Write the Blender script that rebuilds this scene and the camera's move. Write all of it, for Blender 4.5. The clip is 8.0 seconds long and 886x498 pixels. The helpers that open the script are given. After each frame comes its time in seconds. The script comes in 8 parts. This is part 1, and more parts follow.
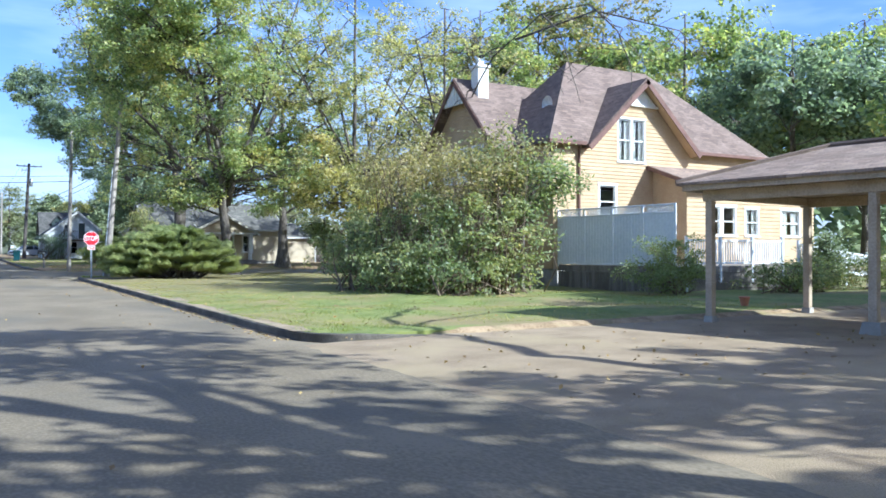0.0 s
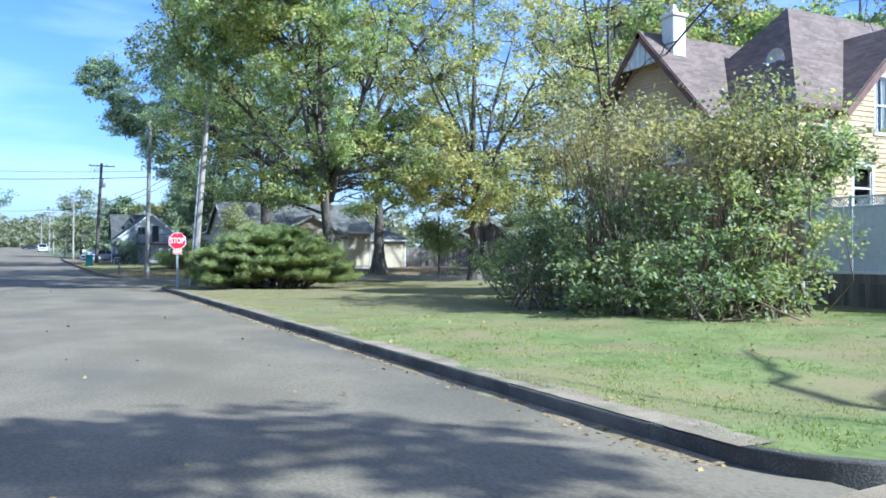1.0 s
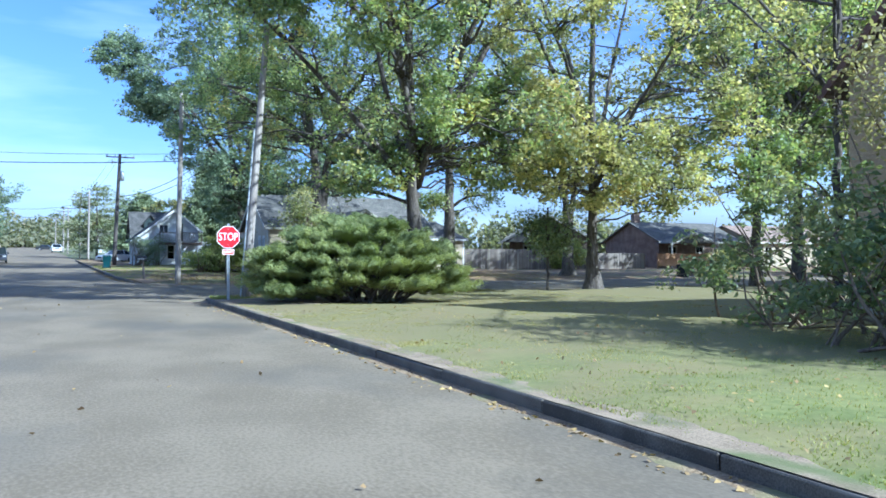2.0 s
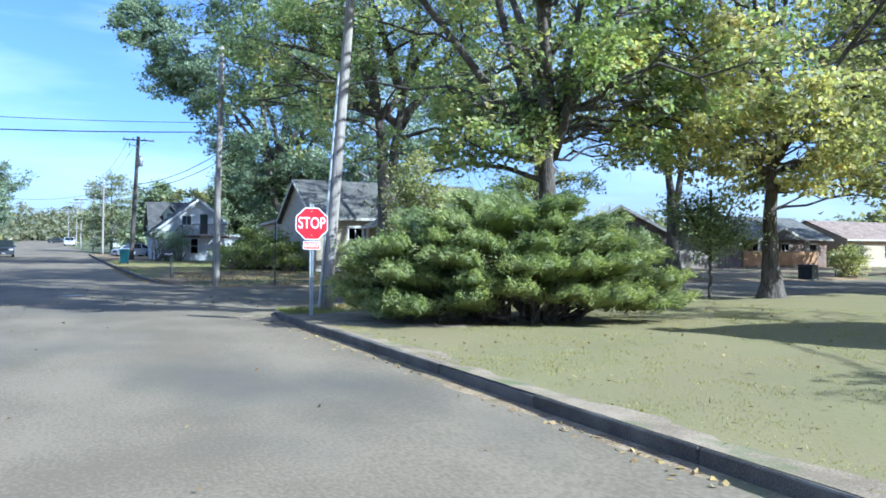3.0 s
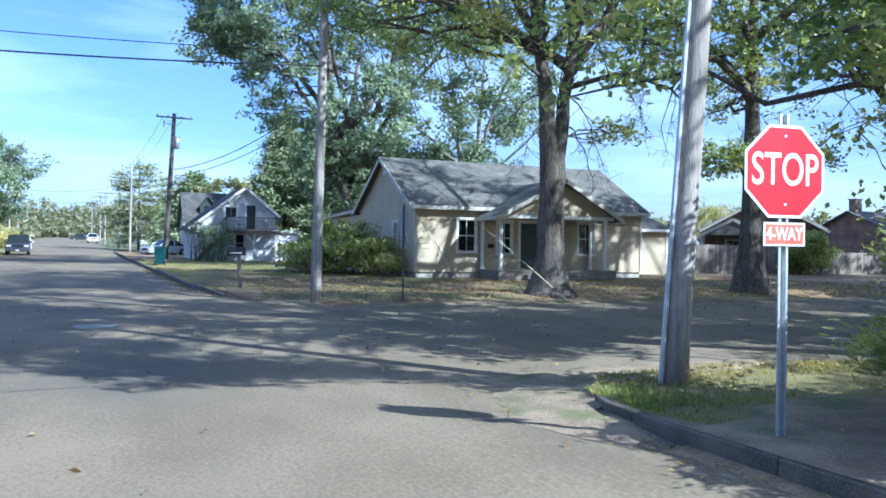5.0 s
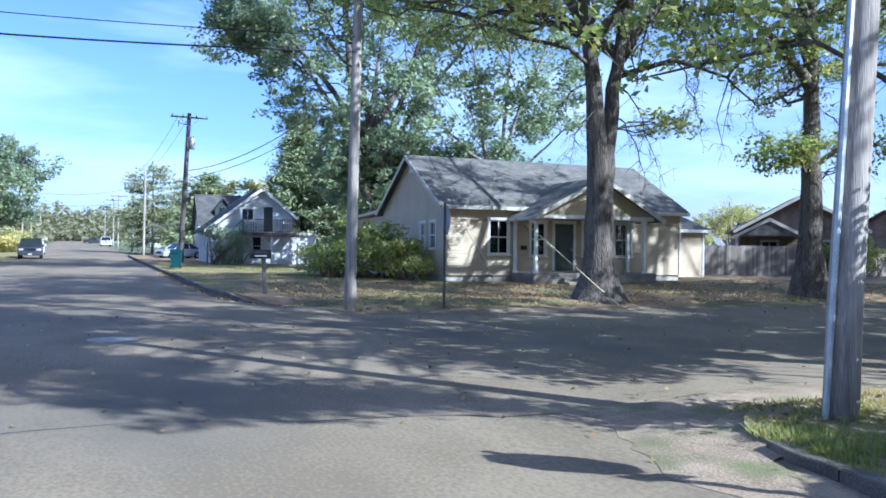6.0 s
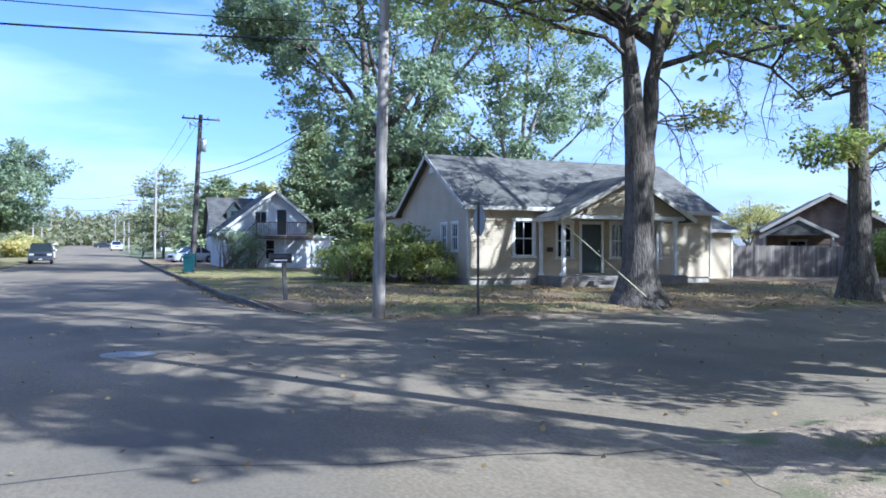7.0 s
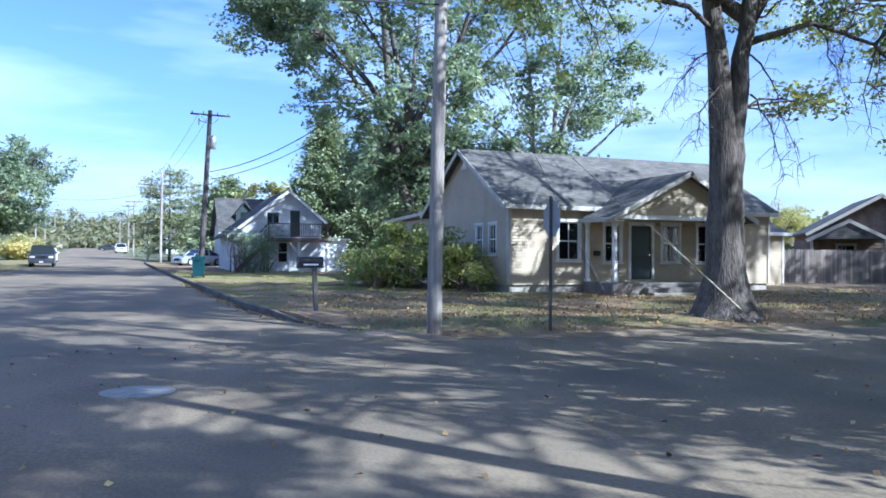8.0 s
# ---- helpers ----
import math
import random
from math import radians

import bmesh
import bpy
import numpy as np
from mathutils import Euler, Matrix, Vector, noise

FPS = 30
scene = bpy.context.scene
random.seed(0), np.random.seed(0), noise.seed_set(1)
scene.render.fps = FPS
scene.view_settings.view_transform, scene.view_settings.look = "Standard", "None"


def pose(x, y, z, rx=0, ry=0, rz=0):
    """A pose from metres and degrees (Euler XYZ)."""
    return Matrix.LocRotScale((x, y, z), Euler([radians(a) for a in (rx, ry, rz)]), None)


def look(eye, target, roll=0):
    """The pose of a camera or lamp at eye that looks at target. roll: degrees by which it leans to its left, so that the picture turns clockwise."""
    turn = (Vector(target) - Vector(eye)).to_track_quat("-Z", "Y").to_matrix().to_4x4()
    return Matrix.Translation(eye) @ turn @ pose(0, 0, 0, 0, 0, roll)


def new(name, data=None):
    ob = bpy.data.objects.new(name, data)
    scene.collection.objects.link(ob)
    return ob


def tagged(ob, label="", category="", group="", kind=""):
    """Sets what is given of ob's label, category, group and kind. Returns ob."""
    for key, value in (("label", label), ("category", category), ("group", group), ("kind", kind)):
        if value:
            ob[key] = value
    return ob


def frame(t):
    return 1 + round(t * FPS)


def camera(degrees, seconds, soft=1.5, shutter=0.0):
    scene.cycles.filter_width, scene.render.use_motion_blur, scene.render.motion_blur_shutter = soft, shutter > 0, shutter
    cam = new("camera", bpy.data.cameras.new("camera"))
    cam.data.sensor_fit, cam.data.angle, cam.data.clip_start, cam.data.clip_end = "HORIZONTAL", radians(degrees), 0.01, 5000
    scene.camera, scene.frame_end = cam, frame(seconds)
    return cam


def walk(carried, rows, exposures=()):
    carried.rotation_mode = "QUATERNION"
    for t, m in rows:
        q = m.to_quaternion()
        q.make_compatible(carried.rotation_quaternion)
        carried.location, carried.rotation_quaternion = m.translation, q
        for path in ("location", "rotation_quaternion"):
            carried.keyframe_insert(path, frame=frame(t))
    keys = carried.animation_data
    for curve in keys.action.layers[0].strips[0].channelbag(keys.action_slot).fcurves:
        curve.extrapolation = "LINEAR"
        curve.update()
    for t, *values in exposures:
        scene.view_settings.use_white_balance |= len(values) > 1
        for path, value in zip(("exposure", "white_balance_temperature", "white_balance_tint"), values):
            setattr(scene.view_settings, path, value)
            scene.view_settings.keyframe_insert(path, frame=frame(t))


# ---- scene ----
cam = camera(58.14, 8.0, soft=1.7)
EXPOSURES = [(0.0, 1.38, 5000, 3), (1.5, 1.34, 4560, 1), (3.0, 1.39, 4700, 2), (4.5, 1.45, 4730, 2), (6.5, 1.46, 4760, 9), (8.0, 1.48, 4740, 9)]
PATH = [
    (0, (0.574, -1.998, 1.608), (1.5823, -0.2714, 1.6150), -0.01),
    (0.5, (0.579, 2.571, 1.627), (1.5073, 4.3426, 1.6390), -0.06),
    (1, (0.736, 7.280, 1.652), (1.6190, 9.0746, 1.6676), -0.11),
    (1.5, (0.855, 12.611, 1.665), (1.7214, 14.4134, 1.6861), -0.12),
    (3, (1.047, 27.637, 1.682), (1.8764, 29.4563, 1.6907), 0.37),
    (3.5, (1.020, 32.038, 1.662), (1.8375, 33.8630, 1.6706), 0.55),
    (4, (1.049, 35.604, 1.640), (1.8537, 37.4353, 1.6536), 0.75),
    (4.5, (0.972, 38.904, 1.648), (1.7646, 40.7400, 1.6562), 0.81),
    (5, (0.889, 41.091, 1.644), (1.6744, 42.9304, 1.6519), 0.76),
    (6.5, (0.775, 43.860, 1.627), (1.5230, 45.7146, 1.6433), 0.38),
    (7, (0.738, 44.664, 1.656), (1.4778, 46.5222, 1.6743), 0.17),
    (7.5, (0.702, 45.872, 1.657), (1.4347, 47.7331, 1.6801), 0.18),
    (8, (0.689, 48.076, 1.667), (1.4201, 49.9378, 1.6943), 0.35),
]
walk(cam, [(t, look(eye, target, roll)) for t, eye, target, roll in PATH], EXPOSURES)

# ---- sky and sun ----
SUN_ELEV, SUN_AZ = 35.5, 142.0  # degrees; azimuth clockwise from +y
world = bpy.data.worlds.new("sky")
scene.world = world
world.use_nodes = True
wt = world.node_tree
wt.nodes.clear()
w_out = wt.nodes.new("ShaderNodeOutputWorld")
w_bg = wt.nodes.new("ShaderNodeBackground")
w_sky = wt.nodes.new("ShaderNodeTexSky")
w_sky.sky_type = "NISHITA"
w_sky.sun_disc = False
w_sky.sun_elevation, w_sky.sun_rotation = radians(SUN_ELEV), radians(SUN_AZ)
w_sky.air_density, w_sky.dust_density, w_sky.ozone_density = 1.0, 1.5, 4.0
w_tc = wt.nodes.new("ShaderNodeTexCoord")
w_map = wt.nodes.new("ShaderNodeMapping")
w_map.inputs["Scale"].default_value = (1.3, 1.3, 7.0)
w_noise = wt.nodes.new("ShaderNodeTexNoise")
w_noise.inputs["Scale"].default_value = 2.2
w_noise.inputs["Detail"].default_value = 7.0
w_ramp = wt.nodes.new("ShaderNodeValToRGB")
w_ramp.color_ramp.elements[0].position, w_ramp.color_ramp.elements[1].position = 0.45, 0.78
w_ramp.color_ramp.elements[0].color, w_ramp.color_ramp.elements[1].color = (0, 0, 0, 1), (0.70, 0.70, 0.70, 1)
w_mix = wt.nodes.new("ShaderNodeMix")
w_mix.data_type = "RGBA"
w_mix.inputs[7].default_value = (5.2, 5.6, 6.2, 1)  # thin high cloud
wt.links.new(w_tc.outputs["Generated"], w_map.inputs["Vector"])
wt.links.new(w_map.outputs["Vector"], w_noise.inputs["Vector"])
w_xyz, w_low, w_add = (wt.nodes.new(k) for k in ("ShaderNodeSeparateXYZ", "ShaderNodeMapRange", "ShaderNodeMath"))
w_low.inputs["From Min"].default_value, w_low.inputs["From Max"].default_value = 0.0, 0.30
w_low.inputs["To Min"].default_value, w_low.inputs["To Max"].default_value = 0.13, 0.0
wt.links.new(w_tc.outputs["Generated"], w_xyz.inputs["Vector"])
wt.links.new(w_xyz.outputs["Z"], w_low.inputs["Value"])
wt.links.new(w_low.outputs[0], w_add.inputs[0])
wt.links.new(w_noise.outputs["Fac"], w_add.inputs[1])
wt.links.new(w_add.outputs[0], w_ramp.inputs["Fac"])
wt.links.new(w_ramp.outputs["Color"], w_mix.inputs[0])
w_hue = wt.nodes.new("ShaderNodeMix")  # a clear autumn blue
w_hue.data_type, w_hue.blend_type = "RGBA", "MULTIPLY"
w_hue.inputs[0].default_value = 1.0
w_hue.inputs[7].default_value = (0.92, 0.85, 1.02, 1)
wt.links.new(w_sky.outputs["Color"], w_hue.inputs[6])
wt.links.new(w_hue.outputs[2], w_mix.inputs[6])
wt.links.new(w_mix.outputs[2], w_bg.inputs["Color"])
w_bg.inputs["Strength"].default_value = 0.09
wt.links.new(w_bg.outputs["Background"], w_out.inputs["Surface"])

_el, _az = radians(SUN_ELEV), radians(SUN_AZ)
SUN_DIR = Vector((math.sin(_az) * math.cos(_el), math.cos(_az) * math.cos(_el), math.sin(_el)))
sun_data = bpy.data.lights.new("sun", "SUN")
sun_data.energy, sun_data.angle, sun_data.color = 4.2, radians(0.53), (1.0, 0.93, 0.82)
sun = new("sun", sun_data)
sun.matrix_world = look(SUN_DIR * 100, (0, 0, 0))


# ---- materials ----
def material(name, dark, light, scale=3.0, fine=40.0, rough=0.8, bump=0.3, metal=0.0, spec=0.3, stain=None, stain_at=(0.55, 0.7), stain_scale=0.4, island=0.0, rand=0.0, stretch=(1, 1, 1), depth=0.02, soft=0.09):
    """Two scales of noise between a dark and a light colour, an optional third colour in stains, and a fine relief."""
    m = bpy.data.materials.new(name)
    m.use_nodes = True
    t = m.node_tree
    b = t.nodes["Principled BSDF"]
    b.inputs["Roughness"].default_value, b.inputs["Metallic"].default_value = rough, metal
    b.inputs["Specular IOR Level"].default_value = spec
    tc = t.nodes.new("ShaderNodeTexCoord")
    mp = t.nodes.new("ShaderNodeMapping")
    mp.inputs["Scale"].default_value = stretch
    t.links.new(tc.outputs["Object"], mp.inputs["Vector"])

    def noise_tex(s, d):
        n = t.nodes.new("ShaderNodeTexNoise")
        n.inputs["Scale"].default_value, n.inputs["Detail"].default_value = s, d
        t.links.new(mp.outputs["Vector"], n.inputs["Vector"])
        return n.outputs["Fac"]

    big, small = noise_tex(scale, 4), noise_tex(fine, 5)
    add = t.nodes.new("ShaderNodeMath")
    add.operation = "ADD"
    t.links.new(big, add.inputs[0])
    t.links.new(small, add.inputs[1])
    fac = add.outputs[0]
    for amount, node, out in ((island, "ShaderNodeNewGeometry", "Random Per Island"), (rand, "ShaderNodeObjectInfo", "Random")):
        if amount:
            g = t.nodes.new(node)
            ma = t.nodes.new("ShaderNodeMath")
            ma.operation = "MULTIPLY_ADD"
            ma.inputs[1].default_value = amount
            t.links.new(g.outputs[out], ma.inputs[0])
            t.links.new(fac, ma.inputs[2])
            sb = t.nodes.new("ShaderNodeMath")
            sb.operation = "SUBTRACT"
            sb.inputs[1].default_value = amount / 2
            t.links.new(ma.outputs[0], sb.inputs[0])
            fac = sb.outputs[0]
    ramp = t.nodes.new("ShaderNodeValToRGB")
    ramp.color_ramp.elements[0].position, ramp.color_ramp.elements[1].position = 0.5 - soft, 0.5 + soft
    ramp.color_ramp.elements[0].color, ramp.color_ramp.elements[1].color = (*dark, 1), (*light, 1)
    half = t.nodes.new("ShaderNodeMath")
    half.operation = "MULTIPLY"
    half.inputs[1].default_value = 0.5
    t.links.new(fac, half.inputs[0])
    t.links.new(half.outputs[0], ramp.inputs["Fac"])
    colour = ramp.outputs["Color"]
    if stain:
        sr = t.nodes.new("ShaderNodeValToRGB")
        sr.color_ramp.elements[0].position, sr.color_ramp.elements[1].position = stain_at
        t.links.new(noise_tex(stain_scale, 6), sr.inputs["Fac"])
        mx = t.nodes.new("ShaderNodeMix")
        mx.data_type = "RGBA"
        mx.inputs[7].default_value = (*stain, 1)
        t.links.new(sr.outputs["Color"], mx.inputs[0])
        t.links.new(colour, mx.inputs[6])
        colour = mx.outputs[2]
    t.links.new(colour, b.inputs["Base Color"])
    if bump:
        bp = t.nodes.new("ShaderNodeBump")
        bp.inputs["Strength"].default_value, bp.inputs["Distance"].default_value = bump, depth
        t.links.new(small, bp.inputs["Height"])
        t.links.new(bp.outputs["Normal"], b.inputs["Normal"])
    return m


def leaf_material(name, colours, through_light=0.45, rough=0.45, glow=(1.6, 1.7, 0.9)):
    """Leaves: each one takes its own colour from the ramp, and lets some light through."""
    m = bpy.data.materials.new(name)
    m.use_nodes = True
    t = m.node_tree
    b = t.nodes["Principled BSDF"]
    b.inputs["Roughness"].default_value = rough
    b.inputs["Specular IOR Level"].default_value = 0.35
    g = t.nodes.new("ShaderNodeNewGeometry")
    r = t.nodes.new("ShaderNodeValToRGB")
    els = r.color_ramp.elements
    while len(els) < len(colours):
        els.new(0.5)
    for i, c in enumerate(colours):
        els[i].position, els[i].color = c[0], (*c[1:], 1)
    # patches of the crown turn together
    tc = t.nodes.new("ShaderNodeTexCoord")
    n = t.nodes.new("ShaderNodeTexNoise")
    n.inputs["Scale"].default_value, n.inputs["Detail"].default_value = 0.45, 2
    t.links.new(tc.outputs["Object"], n.inputs["Vector"])
    ma = t.nodes.new("ShaderNodeMath")
    ma.operation = "MULTIPLY_ADD"
    ma.inputs[1].default_value = 0.55
    t.links.new(g.outputs["Random Per Island"], ma.inputs[0])
    nm = t.nodes.new("ShaderNodeMath")
    nm.operation = "MULTIPLY_ADD"
    nm.inputs[1].default_value, nm.inputs[2].default_value = 1.5, -0.58
    t.links.new(n.outputs["Fac"], nm.inputs[0])
    t.links.new(nm.outputs[0], ma.inputs[2])
    t.links.new(ma.outputs[0], r.inputs["Fac"])
    t.links.new(r.outputs["Color"], b.inputs["Base Color"])
    tr = t.nodes.new("ShaderNodeBsdfTranslucent")
    br = t.nodes.new("ShaderNodeMix")
    br.data_type, br.blend_type = "RGBA", "MULTIPLY"
    br.inputs[0].default_value = 1.0
    br.inputs[7].default_value = (*glow, 1)
    t.links.new(r.outputs["Color"], br.inputs[6])
    t.links.new(br.outputs[2], tr.inputs["Color"])
    mix = t.nodes.new("ShaderNodeMixShader")
    mix.inputs[0].default_value = through_light
    out = t.nodes["Material Output"]
    t.links.new(b.outputs["BSDF"], mix.inputs[1])
    t.links.new(tr.outputs["BSDF"], mix.inputs[2])
    t.links.new(mix.outputs["Shader"], out.inputs["Surface"])
    return m


def plain(name, colour, rough=0.5, metal=0.0, coat=0.0):
    m = bpy.data.materials.new(name)
    m.use_nodes = True
    b = m.node_tree.nodes["Principled BSDF"]
    b.inputs["Base Color"].default_value = (*colour, 1)
    b.inputs["Roughness"].default_value, b.inputs["Metallic"].default_value = rough, metal
    b.inputs["Coat Weight"].default_value = coat
    return m


def shingles(name, dark, light, row=0.14):
    """Roof shingles: staggered tabs with a little colour of their own, and weather stains."""
    m = material(name, dark, light, 1.2, 30, 0.92, 0.35, spec=0.2)
    t = m.node_tree
    b = t.nodes["Principled BSDF"]
    tc = t.nodes.new("ShaderNodeTexCoord")
    br = t.nodes.new("ShaderNodeTexBrick")
    br.inputs["Scale"].default_value = 1.0
    br.inputs["Brick Width"].default_value, br.inputs["Row Height"].default_value = 0.33, row
    br.inputs["Mortar Size"].default_value = 0.008
    br.inputs["Color1"].default_value, br.inputs["Color2"].default_value = (0.72, 0.72, 0.72, 1), (1.12, 1.1, 1.08, 1)
    br.inputs["Mortar"].default_value = (0.5, 0.5, 0.5, 1)
    t.links.new(tc.outputs["UV"], br.inputs["Vector"])
    old = b.inputs["Base Color"].links[0].from_socket
    mx = t.nodes.new("ShaderNodeMix")
    mx.data_type, mx.blend_type = "RGBA", "MULTIPLY"
    mx.inputs[0].default_value = 1.0
    t.links.new(old, mx.inputs[6])
    t.links.new(br.outputs["Color"], mx.inputs[7])
    t.links.new(mx.outputs[2], b.inputs["Base Color"])
    return m


ASPHALT = material("worn_asphalt", (0.163, 0.129, 0.081), (0.233, 0.187, 0.121), 0.6, 30, 0.9, 0.3, stain=(0.113, 0.100, 0.076), stain_at=(0.5, 0.72), stain_scale=0.25, depth=0.012, soft=0.075, stretch=(1, 0.6, 1))
DRIVE = material("driveway_gravel", (0.225, 0.165, 0.10), (0.335, 0.254, 0.158), 1.1, 60, 0.95, 0.5, stain=(0.345, 0.268, 0.152), stain_at=(0.5, 0.75), stain_scale=0.6)
SOIL = material("lawn_soil", (0.120, 0.149, 0.036), (0.211, 0.227, 0.066), 0.9, 9, 0.97, 0.5, stain=(0.254, 0.194, 0.090), stain_at=(0.46, 0.68), stain_scale=0.35)


def dry_towards(m, straw, y0, y1):
    """The lawn dries to straw from y0 to y1, in ragged patches."""
    t = m.node_tree
    b = t.nodes["Principled BSDF"]
    tc, xyz, rng_, n = (t.nodes.new(k) for k in ("ShaderNodeTexCoord", "ShaderNodeSeparateXYZ", "ShaderNodeMapRange", "ShaderNodeTexNoise"))
    n.inputs["Scale"].default_value, n.inputs["Detail"].default_value = 0.5, 5
    t.links.new(tc.outputs["Object"], n.inputs["Vector"])
    t.links.new(tc.outputs["Object"], xyz.inputs["Vector"])
    add = t.nodes.new("ShaderNodeMath")
    add.operation = "MULTIPLY_ADD"
    add.inputs[1].default_value = 14.0
    t.links.new(n.outputs["Fac"], add.inputs[0])
    t.links.new(xyz.outputs["Y"], add.inputs[2])
    rng_.inputs["From Min"].default_value, rng_.inputs["From Max"].default_value = y0 + 7, y1 + 7
    rng_.inputs["To Max"].default_value = 0.85
    t.links.new(add.outputs[0], rng_.inputs["Value"])
    mx = t.nodes.new("ShaderNodeMix")
    mx.data_type = "RGBA"
    mx.inputs[7].default_value = (*straw, 1)
    t.links.new(rng_.outputs[0], mx.inputs[0])
    t.links.new(b.inputs["Base Color"].links[0].from_socket, mx.inputs[6])
    t.links.new(mx.outputs[2], b.inputs["Base Color"])


dry_towards(SOIL, (0.212, 0.175, 0.080), 19.0, 32.0)
LITTER = material("leaf_strewn_lawn", (0.19, 0.125, 0.066), (0.34, 0.235, 0.13), 0.9, 22, 0.97, 0.5, stain=(0.13, 0.14, 0.055), stain_at=(0.48, 0.66), stain_scale=0.3)
DRY_LITTER = material("dry_leaf_litter", (0.20, 0.135, 0.070), (0.40, 0.29, 0.165), 3.0, 30, 0.97, 0.6, stain=(0.21, 0.19, 0.085), stain_at=(0.5, 0.7), stain_scale=1.2)
DIRT = material("corner_dirt", (0.20, 0.150, 0.095), (0.34, 0.262, 0.172), 2.0, 40, 0.97, 0.5, stain=(0.14, 0.15, 0.06), stain_at=(0.5, 0.7), stain_scale=1.5)
FIELD = material("far_grass", (0.09, 0.10, 0.045), (0.16, 0.16, 0.08), 0.05, 1.0, 0.98, 0.2)
CONCRETE = material("old_concrete", (0.27, 0.25, 0.22), (0.42, 0.39, 0.34), 2.2, 60, 0.9, 0.35, stain=(0.15, 0.13, 0.11), stain_at=(0.55, 0.8), stain_scale=1.2, rand=0.3)
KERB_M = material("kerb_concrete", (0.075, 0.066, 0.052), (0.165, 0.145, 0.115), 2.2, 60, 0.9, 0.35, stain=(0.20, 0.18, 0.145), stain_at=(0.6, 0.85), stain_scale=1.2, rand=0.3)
# concrete darkened to put the porch roof's shade into its colour
PORCH_M = material("shaded_porch_concrete", (0.15, 0.135, 0.115), (0.26, 0.235, 0.20), 2.2, 60, 0.9, 0.35)
BARK = material("grey_brown_bark", (0.068, 0.056, 0.045), (0.165, 0.142, 0.118), 3.0, 14, 0.95, 1.0, stretch=(1.6, 1.6, 0.35), depth=0.06)
TWIG = material("tan_brown_twigs", (0.115, 0.085, 0.055), (0.24, 0.18, 0.12), 3.0, 14, 0.9, 0.5, stretch=(1.6, 1.6, 0.35), depth=0.02)
BARK_PALE = material("pale_bark", (0.16, 0.14, 0.115), (0.34, 0.31, 0.27), 3.0, 14, 0.95, 0.8, stretch=(1.6, 1.6, 0.35), depth=0.05)
POLE_WOOD = material("weathered_pole_wood", (0.22, 0.19, 0.16), (0.40, 0.36, 0.31), 3.0, 30, 0.9, 0.5, stretch=(3, 3, 0.12), depth=0.02)
POLE_DARK = material("dark_pole_wood", (0.07, 0.06, 0.055), (0.14, 0.12, 0.10), 3.0, 30, 0.9, 0.5, stretch=(3, 3, 0.12), depth=0.02)
CREAM = material("cream_yellow_paint", (0.42, 0.297, 0.165), (0.515, 0.375, 0.218), 1.0, 18, 0.75, 0.15, stain=(0.40, 0.29, 0.165), stain_at=(0.62, 0.85), stain_scale=0.8, island=0.25)
BEIGE = material("beige_vinyl_siding", (0.395, 0.32, 0.212), (0.485, 0.402, 0.273), 0.8, 14, 0.6, 0.1, stain=(0.31, 0.26, 0.195), stain_at=(0.6, 0.85), stain_scale=0.5, island=0.2)
WHITEWASH = material("weathered_white_siding", (0.50, 0.51, 0.50), (0.70, 0.71, 0.70), 1.0, 12, 0.75, 0.2, stain=(0.34, 0.34, 0.33), stain_at=(0.55, 0.8), stain_scale=0.9, island=0.2)
SOFT_TRIM = material("dull_beige_trim_paint", (0.42, 0.385, 0.32), (0.55, 0.51, 0.43), 2.0, 25, 0.65, 0.12)
TRIM = material("white_trim_paint", (0.62, 0.60, 0.55), (0.78, 0.76, 0.71), 2.0, 25, 0.6, 0.12)
VINYL = material("white_vinyl", (0.70, 0.71, 0.72), (0.80, 0.80, 0.81), 1.0, 8, 0.45, 0.05)
BRICK_TAN = material("brown_brickwork", (0.15, 0.105, 0.08), (0.27, 0.20, 0.155), 1.5, 16, 0.9, 0.4)
TAN = material("tan_post_paint", (0.37, 0.29, 0.20), (0.50, 0.40, 0.285), 2.0, 25, 0.75, 0.2)
RUST_TRIM = material("red_brown_trim", (0.115, 0.062, 0.046), (0.19, 0.105, 0.08), 2.0, 25, 0.7, 0.15)
FENCE_GREY = material("grey_fence_wood", (0.16, 0.135, 0.11), (0.28, 0.245, 0.205), 1.4, 30, 0.9, 0.4, stretch=(4, 4, 0.5), rand=0.5)
RAIL_BROWN = material("weathered_brown_wood", (0.085, 0.062, 0.045), (0.17, 0.13, 0.10), 1.4, 20, 0.85, 0.3)
DECK_WOOD = material("orange_brown_wood", (0.34, 0.19, 0.09), (0.50, 0.30, 0.16), 1.4, 20, 0.8, 0.3)
ROOF_BROWN = shingles("brown_shingles", (0.178, 0.130, 0.104), (0.228, 0.170, 0.138))
ROOF_GREY = shingles("charcoal_shingles", (0.112, 0.107, 0.092), (0.185, 0.175, 0.151))
ROOF_DARK = shingles("dark_weathered_shingles", (0.070, 0.068, 0.062), (0.125, 0.12, 0.11))
ROOF_TAN = shingles("faded_brown_shingles", (0.23, 0.165, 0.125), (0.35, 0.265, 0.205))
GALV = material("galvanised_steel", (0.40, 0.42, 0.42), (0.56, 0.58, 0.58), 6, 60, 0.5, 0.1, metal=0.6)
SIGN_BACK = material("bare_aluminium", (0.25, 0.25, 0.235), (0.34, 0.34, 0.32), 4, 40, 0.6, 0.05)
SIGN_RED = material("red_sign_sheeting", (0.62, 0.012, 0.022), (0.70, 0.020, 0.032), 3, 30, 0.4, 0.03)
